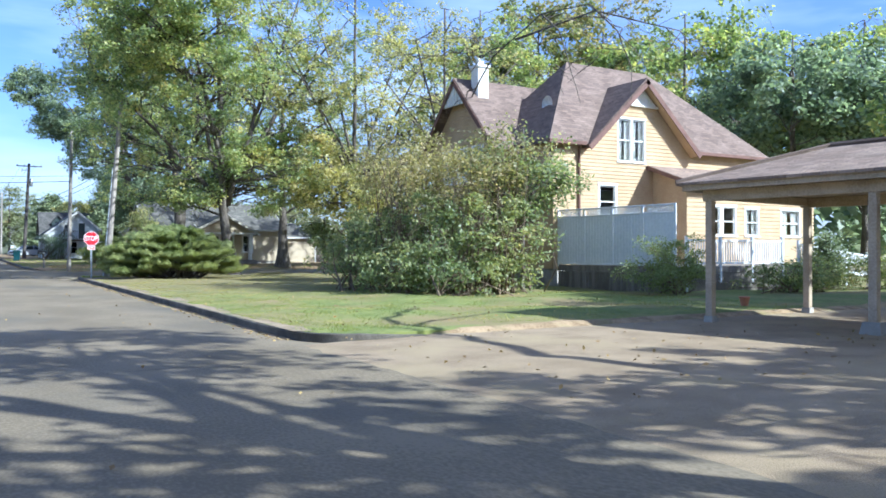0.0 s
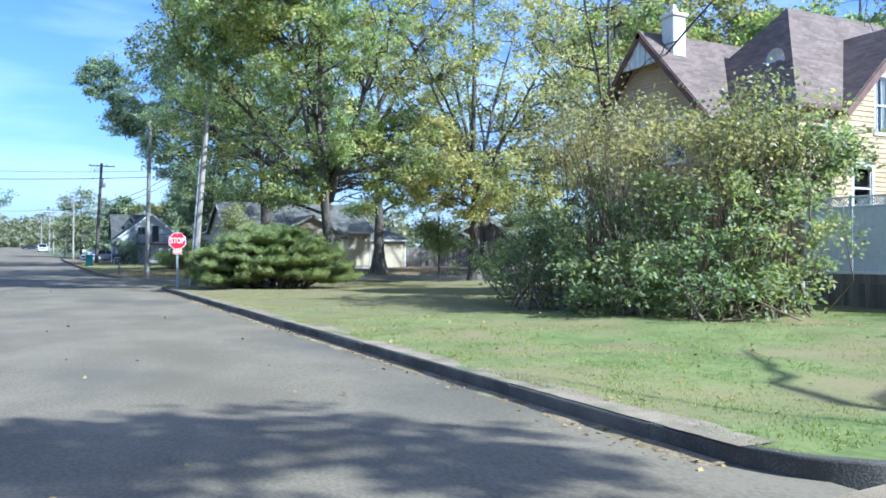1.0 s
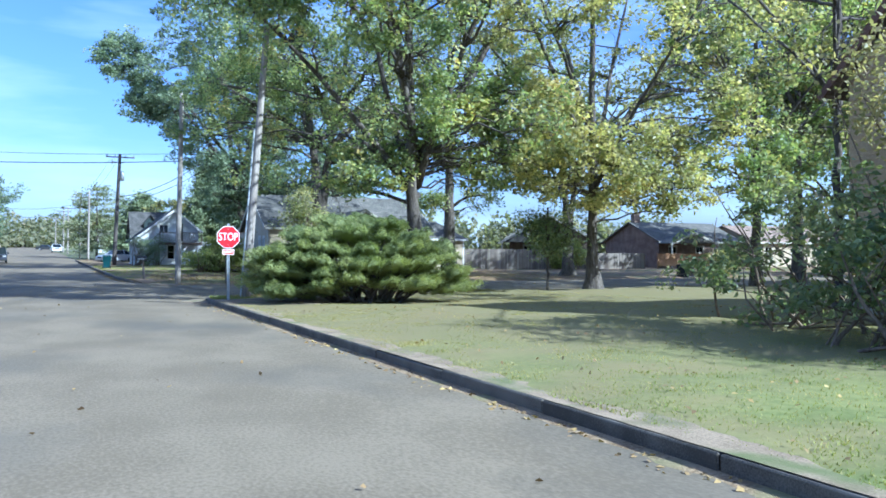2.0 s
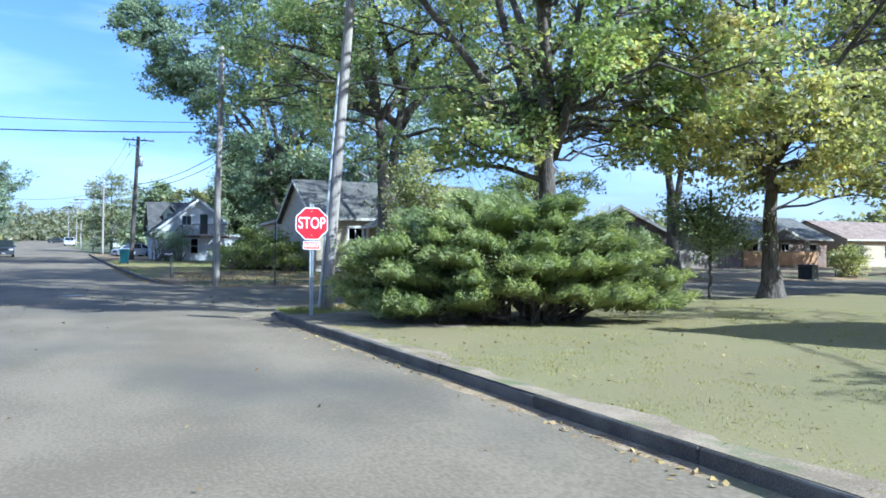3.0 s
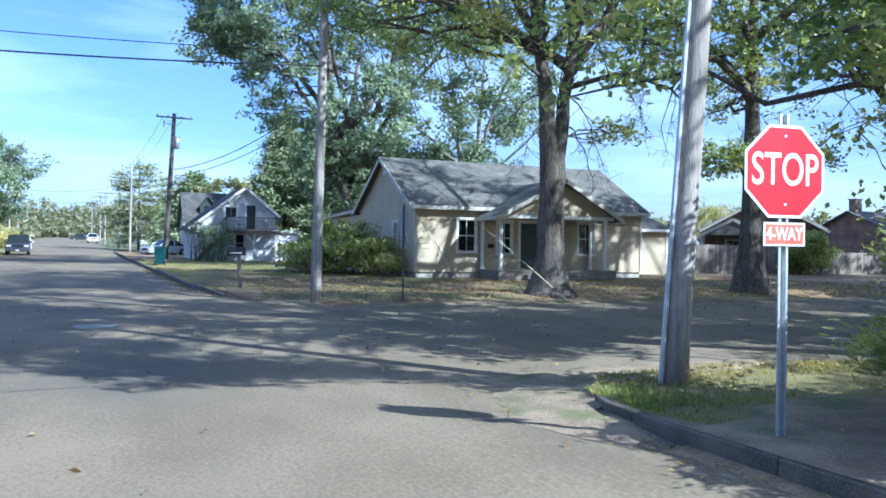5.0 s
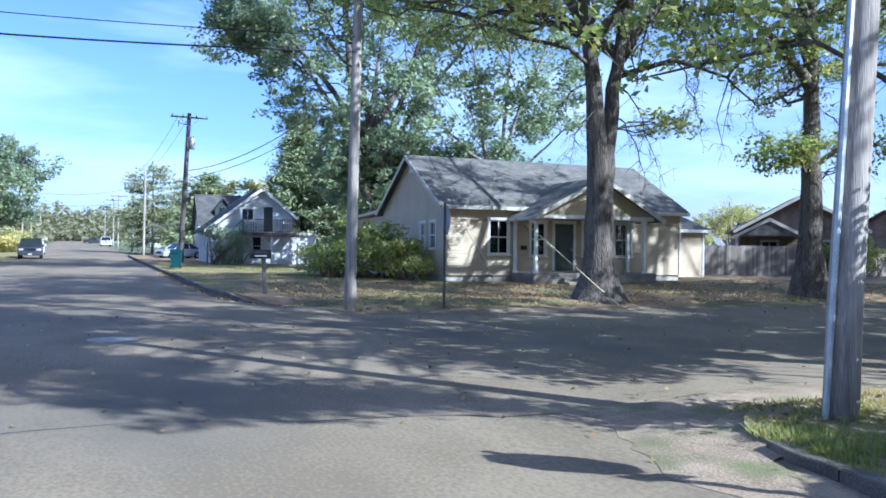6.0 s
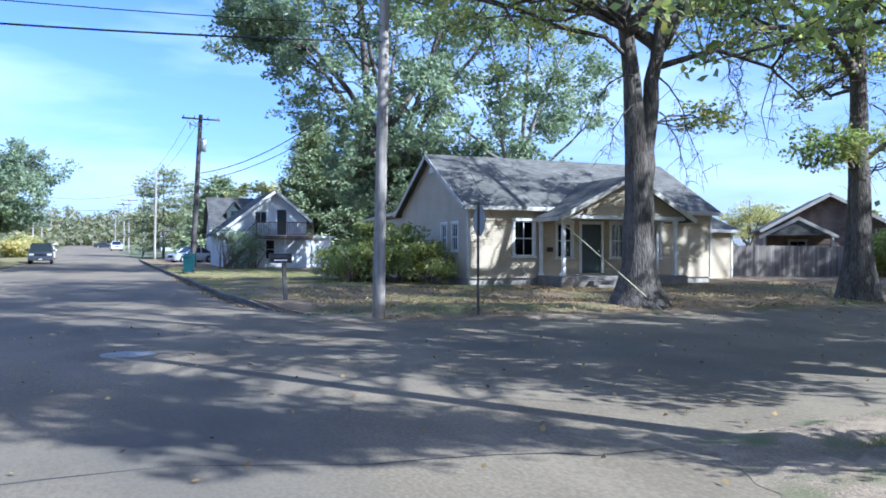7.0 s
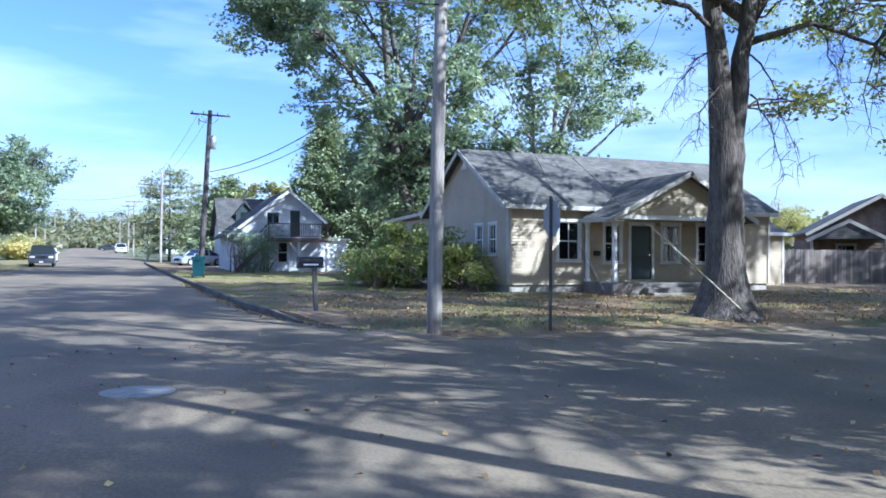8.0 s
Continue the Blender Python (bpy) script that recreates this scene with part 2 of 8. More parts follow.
FADED_RED = material("faded_red_sheeting", (0.62, 0.09, 0.055), (0.72, 0.16, 0.10), 9, 40, 0.5, 0.03)
SIGN_WHITE = plain("white_sign_sheeting", (0.82, 0.82, 0.80), 0.4)
# near-black colour stands in for the shade of rooms behind windows
UNLIT_ROOM = plain("unlit_room_black", (0.02, 0.02, 0.022), 0.9)
CURTAIN = material("pale_curtain", (0.40, 0.38, 0.34), (0.55, 0.52, 0.47), 6, 20, 0.9, 0.2, stretch=(6, 6, 0.3))
BLACK = material("black_paint", (0.012, 0.012, 0.013), (0.03, 0.03, 0.032), 3, 30, 0.45, 0.1)
RUBBER = plain("tyre_rubber", (0.02, 0.02, 0.021), 0.85)
TEAL = material("teal_plastic", (0.007, 0.04, 0.048), (0.011, 0.06, 0.068), 2, 20, 0.5, 0.08)
YELLOW = plain("yellow_plastic", (0.60, 0.57, 0.36), 0.5)
WIRE = plain("cable_black", (0.03, 0.03, 0.03), 0.7)
CERAMIC = plain("grey_porcelain", (0.25, 0.22, 0.20), 0.3)
DOOR_DARK = plain("dark_green_door", (0.035, 0.05, 0.05), 0.4)
SILVER = plain("silver_car_paint", (0.50, 0.52, 0.54), 0.3, 0.5, 0.8)
CHARCOAL = plain("charcoal_car_paint", (0.05, 0.052, 0.056), 0.35, 0.3, 0.8)
WHITE_CAR = plain("white_car_paint", (0.72, 0.72, 0.72), 0.3, 0.0, 0.8)
BLUE_CAR = plain("blue_car_paint", (0.03, 0.08, 0.25), 0.3, 0.2, 0.8)
CHROME = plain("chrome", (0.7, 0.7, 0.7), 0.15, 1.0)
LAMP_GLASS = plain("lamp_glass", (0.6, 0.6, 0.58), 0.1)
RED_GLASS = plain("red_lamp_glass", (0.35, 0.01, 0.01), 0.2)
TERRACOTTA = plain("terracotta", (0.42, 0.17, 0.09), 0.8)

GLASS = bpy.data.materials.new("window_glass")
GLASS.use_nodes = True
_g = GLASS.node_tree
_gb = _g.nodes["Principled BSDF"]
_gb.inputs["Base Color"].default_value = (0.75, 0.8, 0.82, 1)
_gb.inputs["Roughness"].default_value, _gb.inputs["Transmission Weight"].default_value = 0.03, 1.0
_gb.inputs["IOR"].default_value = 1.3
CAR_GLASS = plain("tinted_glass", (0.02, 0.025, 0.028), 0.06)

OAK_LEAF = leaf_material("green_gold_leaves", [(0, 0.109, 0.149, 0.069), (0.28, 0.207, 0.257, 0.113), (0.55, 0.345, 0.379, 0.162), (0.8, 0.563, 0.506, 0.203), (1, 0.620, 0.452, 0.162)])
MAPLE_LEAF = leaf_material("grey_green_leaves", [(0, 0.106, 0.140, 0.094), (0.4, 0.192, 0.240, 0.152), (0.75, 0.310, 0.352, 0.218), (1, 0.468, 0.494, 0.287)], glow=(1.45, 1.55, 1.15))
GOLD_LEAF = leaf_material("yellowing_leaves", [(0, 0.155, 0.177, 0.080), (0.35, 0.295, 0.292, 0.138), (0.65, 0.501, 0.436, 0.196), (0.88, 0.620, 0.531, 0.229), (1, 0.620, 0.409, 0.169)])
RUSSET_LEAF = leaf_material("russet_leaves", [(0, 0.086, 0.120, 0.053), (0.4, 0.201, 0.211, 0.095), (0.75, 0.359, 0.276, 0.137), (1, 0.459, 0.331, 0.168)])
SHRUB_LEAF = leaf_material("thicket_leaves", [(0, 0.117, 0.152, 0.081), (0.4, 0.218, 0.252, 0.126), (0.8, 0.369, 0.354, 0.176), (0.96, 0.573, 0.464, 0.239), (1, 0.620, 0.515, 0.277)])
THICKET_TOP = leaf_material("dry_thicket_leaves", [(0, 0.168, 0.166, 0.081), (0.5, 0.324, 0.281, 0.145), (0.85, 0.492, 0.387, 0.203), (1, 0.620, 0.459, 0.254)])
HEDGE_LEAF = leaf_material("hedge_leaves", [(0, 0.140, 0.173, 0.070), (0.5, 0.296, 0.312, 0.109), (1, 0.549, 0.475, 0.171)])
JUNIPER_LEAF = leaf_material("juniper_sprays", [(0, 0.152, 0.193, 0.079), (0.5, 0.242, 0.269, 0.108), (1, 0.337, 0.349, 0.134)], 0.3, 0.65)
# young tips, made paler to paint sunlight onto the bough tops
JUNIPER_TIP = leaf_material("juniper_sunlit_growth", [(0, 0.252, 0.291, 0.123), (0.5, 0.350, 0.368, 0.150), (1, 0.457, 0.448, 0.190)], 0.35, 0.65)
SPRUCE_LEAF = leaf_material("dark_conifer_needles", [(0, 0.109, 0.144, 0.078), (0.5, 0.205, 0.244, 0.126), (1, 0.336, 0.360, 0.181)], 0.15, 0.65)
PINE_LEAF = leaf_material("pine_needles", [(0, 0.13, 0.16, 0.09), (0.5, 0.24, 0.255, 0.14), (1, 0.40, 0.375, 0.21)], 0.3, 0.65)
GRASS_BLADE = leaf_material("grass_blades", [(0, 0.173, 0.217, 0.049), (0.4, 0.236, 0.258, 0.062), (0.7, 0.311, 0.304, 0.089), (1, 0.437, 0.378, 0.142)], 0.3, 0.6)
STRAW_BLADE = leaf_material("straw_grass_blades", [(0, 0.230, 0.219, 0.068), (0.4, 0.314, 0.273, 0.095), (0.7, 0.387, 0.326, 0.123), (1, 0.470, 0.386, 0.158)], 0.3, 0.6)
FAR_LEAF = leaf_material("far_autumn_leaves", [(0, 0.120, 0.132, 0.081), (0.4, 0.184, 0.188, 0.111), (0.75, 0.272, 0.248, 0.145), (1, 0.352, 0.272, 0.162)])
FALLEN = leaf_material("fallen_leaves", [(0.00, 0.132, 0.083, 0.039), (0.40, 0.264, 0.176, 0.077), (0.75, 0.440, 0.308, 0.110), (1.00, 0.550, 0.440, 0.176)], 0.1, 0.7)

# ---- building helpers ----
def gz(y):
    """The height of the street: level to the crossing, then a gentle climb."""
    y = np.asarray(y, float)
    return 0.0117 * np.clip(y - 52, 0, 68) + 0.0190 * np.clip(y - 120, 0, 380)


def gzf(y):
    return float(gz(y))


def right_edge(y):
    """The right edge of the street beyond the crossing."""
    return 3.75 - 0.027 * (min(y, 150) - 72) - 0.045 * max(0.0, y - 150)


def left_edge(y):
    return -6.9 - 0.020 * max(0.0, min(y, 150) - 72) - 0.045 * max(0.0, y - 150)


def right_edge_v(y):
    y = np.asarray(y, float)
    return 3.75 - 0.027 * (np.minimum(y, 150) - 72) - 0.045 * np.maximum(0, y - 150)


class Mesh:
    """Gathers corners and faces of one mesh."""

    def __init__(self):
        self.v, self.f = [], []

    def add(self, verts, faces):
        n = len(self.v)
        self.v += [tuple(p) for p in verts]
        self.f += [tuple(i + n for i in f) for f in faces]
        return self

    def box(self, x0, x1, y0, y1, z0, z1, m=None):
        p = [(x, y, z) for x in (x0, x1) for y in (y0, y1) for z in (z0, z1)]
        if m is not None:
            p = [tuple(m @ Vector(q)) for q in p]
        return self.add(p, [(0, 1, 3, 2), (4, 6, 7, 5), (0, 4, 5, 1), (2, 3, 7, 6), (0, 2, 6, 4), (1, 5, 7, 3)])

    def cbox(self, x0, x1, y0, y1, z0, z1, c=0.02, m=None):
        """A box with chamfered edges."""
        c = min(c, (x1 - x0) / 2.01, (y1 - y0) / 2.01, (z1 - z0) / 2.01)
        lim = ((x0, x1), (y0, y1), (z0, z1))
        idx, verts = {}, []
        for sx in (0, 1):
            for sy in (0, 1):
                for sz in (0, 1):
                    s = (sx, sy, sz)
                    for a in range(3):
                        p = [lim[k][s[k]] + (0 if k == a else (c if s[k] == 0 else -c)) for k in range(3)]
                        idx[(s, a)] = len(verts)
                        verts.append(tuple(m @ Vector(p)) if m is not None else tuple(p))
        faces = []
        for a in range(3):
            b, d = (a + 1) % 3, (a + 2) % 3
            for sa in (0, 1):
                quad = []
                for sb, sd in ((0, 0), (1, 0), (1, 1), (0, 1)):
                    s = [0, 0, 0]
                    s[a], s[b], s[d] = sa, sb, sd
                    quad.append(idx[(tuple(s), a)])
                faces.append(tuple(quad) if sa else tuple(reversed(quad)))
            for sb in (0, 1):
                for sd in (0, 1):
                    s0, s1 = [0, 0, 0], [0, 0, 0]
                    s0[a], s1[a] = 0, 1
                    s0[b] = s1[b] = sb
                    s0[d] = s1[d] = sd
                    s0, s1 = tuple(s0), tuple(s1)
                    q = (idx[(s0, b)], idx[(s1, b)], idx[(s1, d)], idx[(s0, d)])
                    faces.append(q if sb == sd else tuple(reversed(q)))
        for sx in (0, 1):
            for sy in (0, 1):
                for sz in (0, 1):
                    s = (sx, sy, sz)
                    t3 = (idx[(s, 0)], idx[(s, 1)], idx[(s, 2)])
                    faces.append(t3 if (sx + sy + sz) % 2 else tuple(reversed(t3)))
        return self.add(verts, faces)

    def tube(self, path, radii, n=8, cap=True):
        path = [Vector(p) for p in path]
        rings, side = [], None
        for i, p in enumerate(path):
            d = (path[min(i + 1, len(path) - 1)] - path[max(i - 1, 0)]).normalized()
            if side is None:
                side = d.orthogonal().normalized()
            side = (side - d * side.dot(d)).normalized()
            up = d.cross(side)
            r = radii[i] if not np.isscalar(radii) else radii
            rings.append([p + (side * math.cos(2 * math.pi * k / n) + up * math.sin(2 * math.pi * k / n)) * r for k in range(n)])
        faces = []
        for i in range(len(path) - 1):
            for k in range(n):
                faces.append((i * n + k, i * n + (k + 1) % n, (i + 1) * n + (k + 1) % n, (i + 1) * n + k))
        if cap:
            faces.append(tuple(range(n))[::-1])
            faces.append(tuple((len(path) - 1) * n + k for k in range(n)))
        return self.add([p for r in rings for p in r], faces)

    def prism(self, poly, y0, y1, m=None):
        """An outline in x and z, from y0 to y1."""
        n = len(poly)
        v = [(x, y0, z) for x, z in poly] + [(x, y1, z) for x, z in poly]
        if m is not None:
            v = [tuple(m @ Vector(q)) for q in v]
        f = [tuple(range(n)), tuple(range(2 * n - 1, n - 1, -1))] + [(i + n, (i + 1) % n + n, (i + 1) % n, i) for i in range(n)]
        return self.add(v, f)

    def slab(self, top, thick):
        """A roof plane: its outline in space, and a thickness straight down."""
        n = len(top)
        v = [tuple(p) for p in top] + [(p[0], p[1], p[2] - thick) for p in top]
        f = [tuple(range(n)), tuple(range(2 * n - 1, n - 1, -1))] + [(i + n, (i + 1) % n + n, (i + 1) % n, i) for i in range(n)]
        return self.add(v, f)


def put(name, shape, mat, parent=None, label="", smooth=False, m=None, uv=False):
    """One mesh object from a Mesh, under its thing or part."""
    me = bpy.data.meshes.new(name)
    me.from_pydata(shape.v, [], shape.f)
    me.materials.append(mat)
    if smooth:
        me.shade_smooth()
    if uv:
        roof_uv(me)
    ob = new(name, me)
    if parent is not None:
        ob.parent = parent
    if m is not None:
        ob.matrix_basis = m
    if label:
        ob["label"] = label
    return ob


def roof_uv(me):
    """Metres along and up each plane, for the shingle rows."""
    layer = me.uv_layers.new(name="rows")
    for poly in me.polygons:
        n = poly.normal
        along = Vector((-n.y, n.x, 0))
        along = along.normalized() if along.length > 1e-4 else Vector((1, 0, 0))
        up = n.cross(along)
        for li in poly.loop_indices:
            co = me.vertices[me.loops[li].vertex_index].co
            layer.data[li].uv = (co.dot(along), co.dot(up))


def thing(name, at, label, category, group="", kind="", rz=0.0):
    e = new(name)
    e.empty_display_size = 0.2
    e.matrix_basis = pose(*at, 0, 0, rz)
    return tagged(e, label, category, group, kind)


def from_arrays(name, verts, faces, mat, parent=None, label=""):
    me = bpy.data.meshes.new(name)
    nv, nf, k = len(verts), len(faces), faces.shape[1]
    me.vertices.add(nv)
    me.vertices.foreach_set("co", np.asarray(verts, np.float32).ravel())
    me.loops.add(nf * k)
    me.loops.foreach_set("vertex_index", np.asarray(faces, np.int32).ravel())
    me.polygons.add(nf)
    me.polygons.foreach_set("loop_start", np.arange(0, nf * k, k, dtype=np.int32))
    me.update(calc_edges=True)
    me.materials.append(mat)
    ob = new(name, me)
    if parent is not None:
        ob.parent = parent
    if label:
        ob["label"] = label
    return ob


def unit(a):
    return a / np.maximum(np.linalg.norm(a, axis=-1, keepdims=True), 1e-9)


def leaf_cards(rng, centres, length, width, lean=None, up=0.5, face_sun=0.9, facing=None):
    """Folded lozenges, one for each centre. lean: the way a leaf points, if not by chance; leaves turn their blades somewhat to the sun."""
    n = len(centres)
    a = unit(rng.normal(size=(n, 3)) * (1, 1, 0.6) + (0, 0, -0.25)) if lean is None else unit(lean)
    nor = unit(rng.normal(size=(n, 3)) + (0, 0, up) + np.array(SUN_DIR) * face_sun)
    if facing is not None:  # blades that lie on the surface of a dense bough
        nor = unit(rng.normal(size=(n, 3)) * 0.5 + facing * 1.3)
    b = unit(np.cross(a, nor))
    nn = np.cross(b, a)
    ln = (length * rng.uniform(0.65, 1.3, n))[:, None]
    wd = (width * rng.uniform(0.7, 1.25, n))[:, None]
    v = np.empty((n, 4, 3))
    v[:, 0] = centres - a * ln / 2
    v[:, 1] = centres + b * wd / 2 + nn * wd * 0.18 - a * ln * 0.06
    v[:, 2] = centres + a * ln / 2 + nn * ln * 0.05
    v[:, 3] = centres - b * wd / 2 + nn * wd * 0.18 - a * ln * 0.06
    return v.reshape(-1, 3), np.arange(n * 4).reshape(n, 4)


def bend(rng, a, b, n, sag, wig):
    """A curved way from a to b."""
    a, b = np.array(a, float), np.array(b, float)
    t = np.linspace(0, 1, n)[:, None]
    p = a + (b - a) * t
    p[:, 2] += sag * np.sin(t[:, 0] * math.pi)
    p[1:-1] += rng.normal(size=(n - 2, 3)) * wig
    return p


def grow(name, label, base, stems, blobs, clumps, leaves, leaf, width, clump_r, leaf_mat, bark_mat, seed, category="tree", group="", trunk_label="", flare=1.35, bare=0, drop_low=None, masses=0, thin=None, sprays=()):
    """A tree or shrub. stems: (way points, foot radius, top radius); blobs: (centre, radii, weight) of the crown, from the base; clumps of leaves
    hang on twigs that start from the nearest stem."""
    rng = np.random.default_rng(seed)
    root = thing(name, base, label, category, group)
    wood, anchors = Mesh(), []
    for way, r0, r1 in stems:
        way = np.array(way, float)
        seg = np.linspace(0, len(way) - 1, (len(way) - 1) * 4 + 1)
        pts = np.stack([np.interp(seg, range(len(way)), way[:, k]) for k in range(3)], 1)
        wob = min(0.12, r0 * 0.5) if r0 < 0.3 else 0.035
        pts[1:-1] += rng.normal(size=(len(pts) - 2, 3)) * wob * (0.6, 0.6, 0.2)
        u = np.linspace(0, 1, len(pts))
        rad = r0 + (r1 - r0) * u ** 0.8
        if way[0, 2] < 0.3:
            rad[0] *= flare
            rad[1] *= 1 + (flare - 1) * 0.35
            pts = np.concatenate([pts[:1] - (0, 0, 0.25), pts])
            rad = np.concatenate([rad[:1] * 1.25, rad])
        wood.tube(pts, rad, 12 if r0 > 0.2 else 7)
        for p, r in zip(pts, rad):
            if p[2] > (1.0 if way[-1, 2] > 6 else 0.15):
                anchors.append((*p, r))
    w = np.array([b[2] for b in blobs], float)
    pick = rng.choice(len(blobs), clumps, p=w / w.sum())
    cen = []
    for i in pick:
        c, r, _ = blobs[i]
        d = unit(rng.normal(size=3))
        cen.append(np.array(c) + d * np.array(r) * rng.uniform(0.35, 1.0) ** 0.6)
    cen = np.array(cen)
    if thin:  # lighter stretches of the crown
        cen = cen[rng.random(len(cen)) > np.array([thin(*c) for c in cen])]
    if masses:  # gather the clumps into leafy masses with gaps between
        hub = cen[rng.permutation(len(cen))[:masses]]
        near = np.argsort(np.linalg.norm(cen[:, None] - hub[None], axis=2), axis=1)[:, 0]
        cen = hub[near] + (cen - hub[near]) * 0.62 + rng.normal(size=cen.shape) * (0.25, 0.25, 0.15)
    if thin:
        cen = cen[[thin(*c) < 1.0 for c in cen]]
    if drop_low is not None:
        cen = cen[cen[:, 2] > drop_low]
    # limbs to a few far clumps, then twigs to all
    anch = np.array(anchors)
    far = cen[rng.permutation(len(cen))[: max(6, len(cen) // 9)]]
    for c in far:
        d = np.linalg.norm((anch[:, :3] - c) * (1, 1, 1.4), axis=1) + np.where(anch[:, 2] > c[2], 1.5, 0) - anch[:, 3] * 3
        s = anch[np.argmin(d)]
        ln = np.linalg.norm(s[:3] - c)
        r0 = min(s[3] * 0.7, 0.02 + 0.008 * ln)
        p = bend(rng, s[:3], c, 7, 0.06 * ln, 0.032 * ln)
        rr = np.linspace(r0, 0.015, 7)
        wood.tube(p, rr, 6, False)
        anchors += [(*q, r) for q, r in zip(p[1:], rr[1:])]
    anch = np.array(anchors)
    for c in cen:
        d = np.linalg.norm(anch[:, :3] - c, axis=1)
        s = anch[np.argmin(d)]
        ln = d.min()
        if ln > 0.15:
            p = bend(rng, s[:3], c, 4, 0.05 * ln, 0.04 * ln)
            wood.tube(p, np.linspace(min(s[3] * 0.6, 0.03), 0.008, 4), 4, False)
    for _ in range(bare):  # thin leafless sprays
        s = anch[rng.integers(len(anch))]
        e = s[:3] + unit(rng.normal(size=3) * (1, 1, 0.4) + (0, 0, -0.5)) * rng.uniform(1.0, 2.4)
        p = bend(rng, s[:3], e, 6, 0.25, 0.08)
        wood.tube(p, np.linspace(min(0.03, s[3]), 0.006, 6), 4, False)
        for k in (2, 3, 4):
            e2 = p[k] + unit(rng.normal(size=3) + (0, 0, -0.4)) * rng.uniform(0.4, 1.0)
            wood.tube(bend(rng, p[k], e2, 4, 0.05, 0.04), np.linspace(0.012, 0.004, 4), 3, False)
    for a, b in sprays:  # leafless twigs that hang in tangles
        a, b = np.array(a, float), np.array(b, float)
        ln = np.linalg.norm(b - a)
        p = bend(rng, a, b, 9, 0.12 * ln, 0.05)
        wood.tube(p, np.linspace(0.03, 0.006, 9), 5, False)
        for k in range(2, 9):
            for _ in range(3):
                e = p[k] + unit((b - a) / ln + rng.normal(size=3) * (0.9, 0.6, 0.8)) * rng.uniform(0.35, 0.9)
                q = bend(rng, p[k], e, 5, 0.06, 0.04)
                wood.tube(q, np.linspace(0.011, 0.004, 5), 3, False)
                for j in (2, 3):
                    e2 = q[j] + unit(rng.normal(size=3) + (0, 0, -0.5)) * rng.uniform(0.15, 0.45)
                    wood.tube(bend(rng, q[j], e2, 3, 0.02, 0.02), np.linspace(0.006, 0.003, 3), 3, False)
    put("trunk", wood, bark_mat, root, trunk_label, smooth=True)
    per = rng.poisson(leaves, len(cen))
    size = np.repeat(rng.uniform(0.6, 1.3, len(cen)), per)[:, None]
    off = unit(rng.normal(size=(per.sum(), 3))) * rng.random((per.sum(), 1)) ** 0.42 * (1.5 * clump_r, 1.5 * clump_r, 0.95 * clump_r) * size
    lc = np.repeat(cen, per, axis=0) + off
    if drop_low is not None:
        lc = lc[lc[:, 2] > max(0.05, drop_low - 0.6)]
    v, f = leaf_cards(rng, lc, leaf, width)
    from_arrays("crown", v, f, leaf_mat, root)
    return root


# ---- ground, streets and kerbs ----
LAWN = 0.15


def front_drop(x, y):
    """How far the corner lawn sinks to the side street along its front, and round the worn corner."""
    x, y = np.asarray(x, float), np.asarray(y, float)
    edge = right_edge_v(y) + 0.16 + 2.7 * (np.clip(72 - y, 0, 9.8) / 9.6) ** 2.2
    front = np.clip(1 - (y - 62.2) / 1.9, 0, 1) ** 1.4
    corner = np.clip(1 - (x - edge) / 1.5, 0, 1) ** 1.2 * np.clip((67.6 - y) / 1.2, 0, 1)
    return 0.15 * np.maximum(front, corner)


def sheet(name, xs, ys, height, mat, left=None, skirt=0.4, rough=0.0, label="", category="ground", seed=1, drop=None):
    """A ground sheet over a grid. left(y): where it begins at its left side, if that is not straight."""
    rng = np.random.default_rng(seed)
    xs, ys = np.asarray(xs, float), np.asarray(ys, float)
    nx, ny = len(xs), len(ys)
    X = np.empty((ny, nx))
    for j, y in enumerate(ys):
        x0 = xs[0] if left is None else left(y)
        X[j] = x0 + (xs - xs[0]) * (xs[-1] - x0) / (xs[-1] - xs[0])
    Y = np.repeat(ys[:, None], nx, 1)
    Z = gz(Y) + height - (drop(X, Y) if drop else 0)
    if rough:
        for j in range(1, ny - 1):
            for i in range(1, nx - 1):
                Z[j, i] += rough * noise.noise(Vector((X[j, i] * 0.35, Y[j, i] * 0.35, 0))) + 0.3 * rough * rng.normal() * 0.3
    v = [(X[j, i], Y[j, i], Z[j, i]) for j in range(ny) for i in range(nx)]
    f = [(j * nx + i, j * nx + i + 1, (j + 1) * nx + i + 1, (j + 1) * nx + i) for j in range(ny - 1) for i in range(nx - 1)]
    if skirt:
        ring = [i for i in range(nx)] + [j * nx + nx - 1 for j in range(1, ny)] + [(ny - 1) * nx + i for i in range(nx - 2, -1, -1)] + [j * nx for j in range(ny - 2, 0, -1)]
        n = len(v)
        v += [v[k] for k in ring]
        v += [(v[k][0], v[k][1], v[k][2] - skirt) for k in ring]
        m = len(ring)
        f += [(n + k, n + m + k, n + m + (k + 1) % m, n + (k + 1) % m) for k in range(m)]
    s = Mesh().add(v, f)
    ob = put(name, s, mat, smooth=True)
    return tagged(ob, label, category, kind="structure")


far_ys = [-600, -200, -60, 0, 52, 70, 90, 120, 160, 220, 300, 400, 500, 700, 1200, 3000]
sheet("ground", [-3000, -600, -150, -60, -20, 0, 20, 60, 150, 600, 3000], far_ys, -0.06, FIELD, skirt=0, label="wide grassy ground that climbs gently to the distance", category="ground")


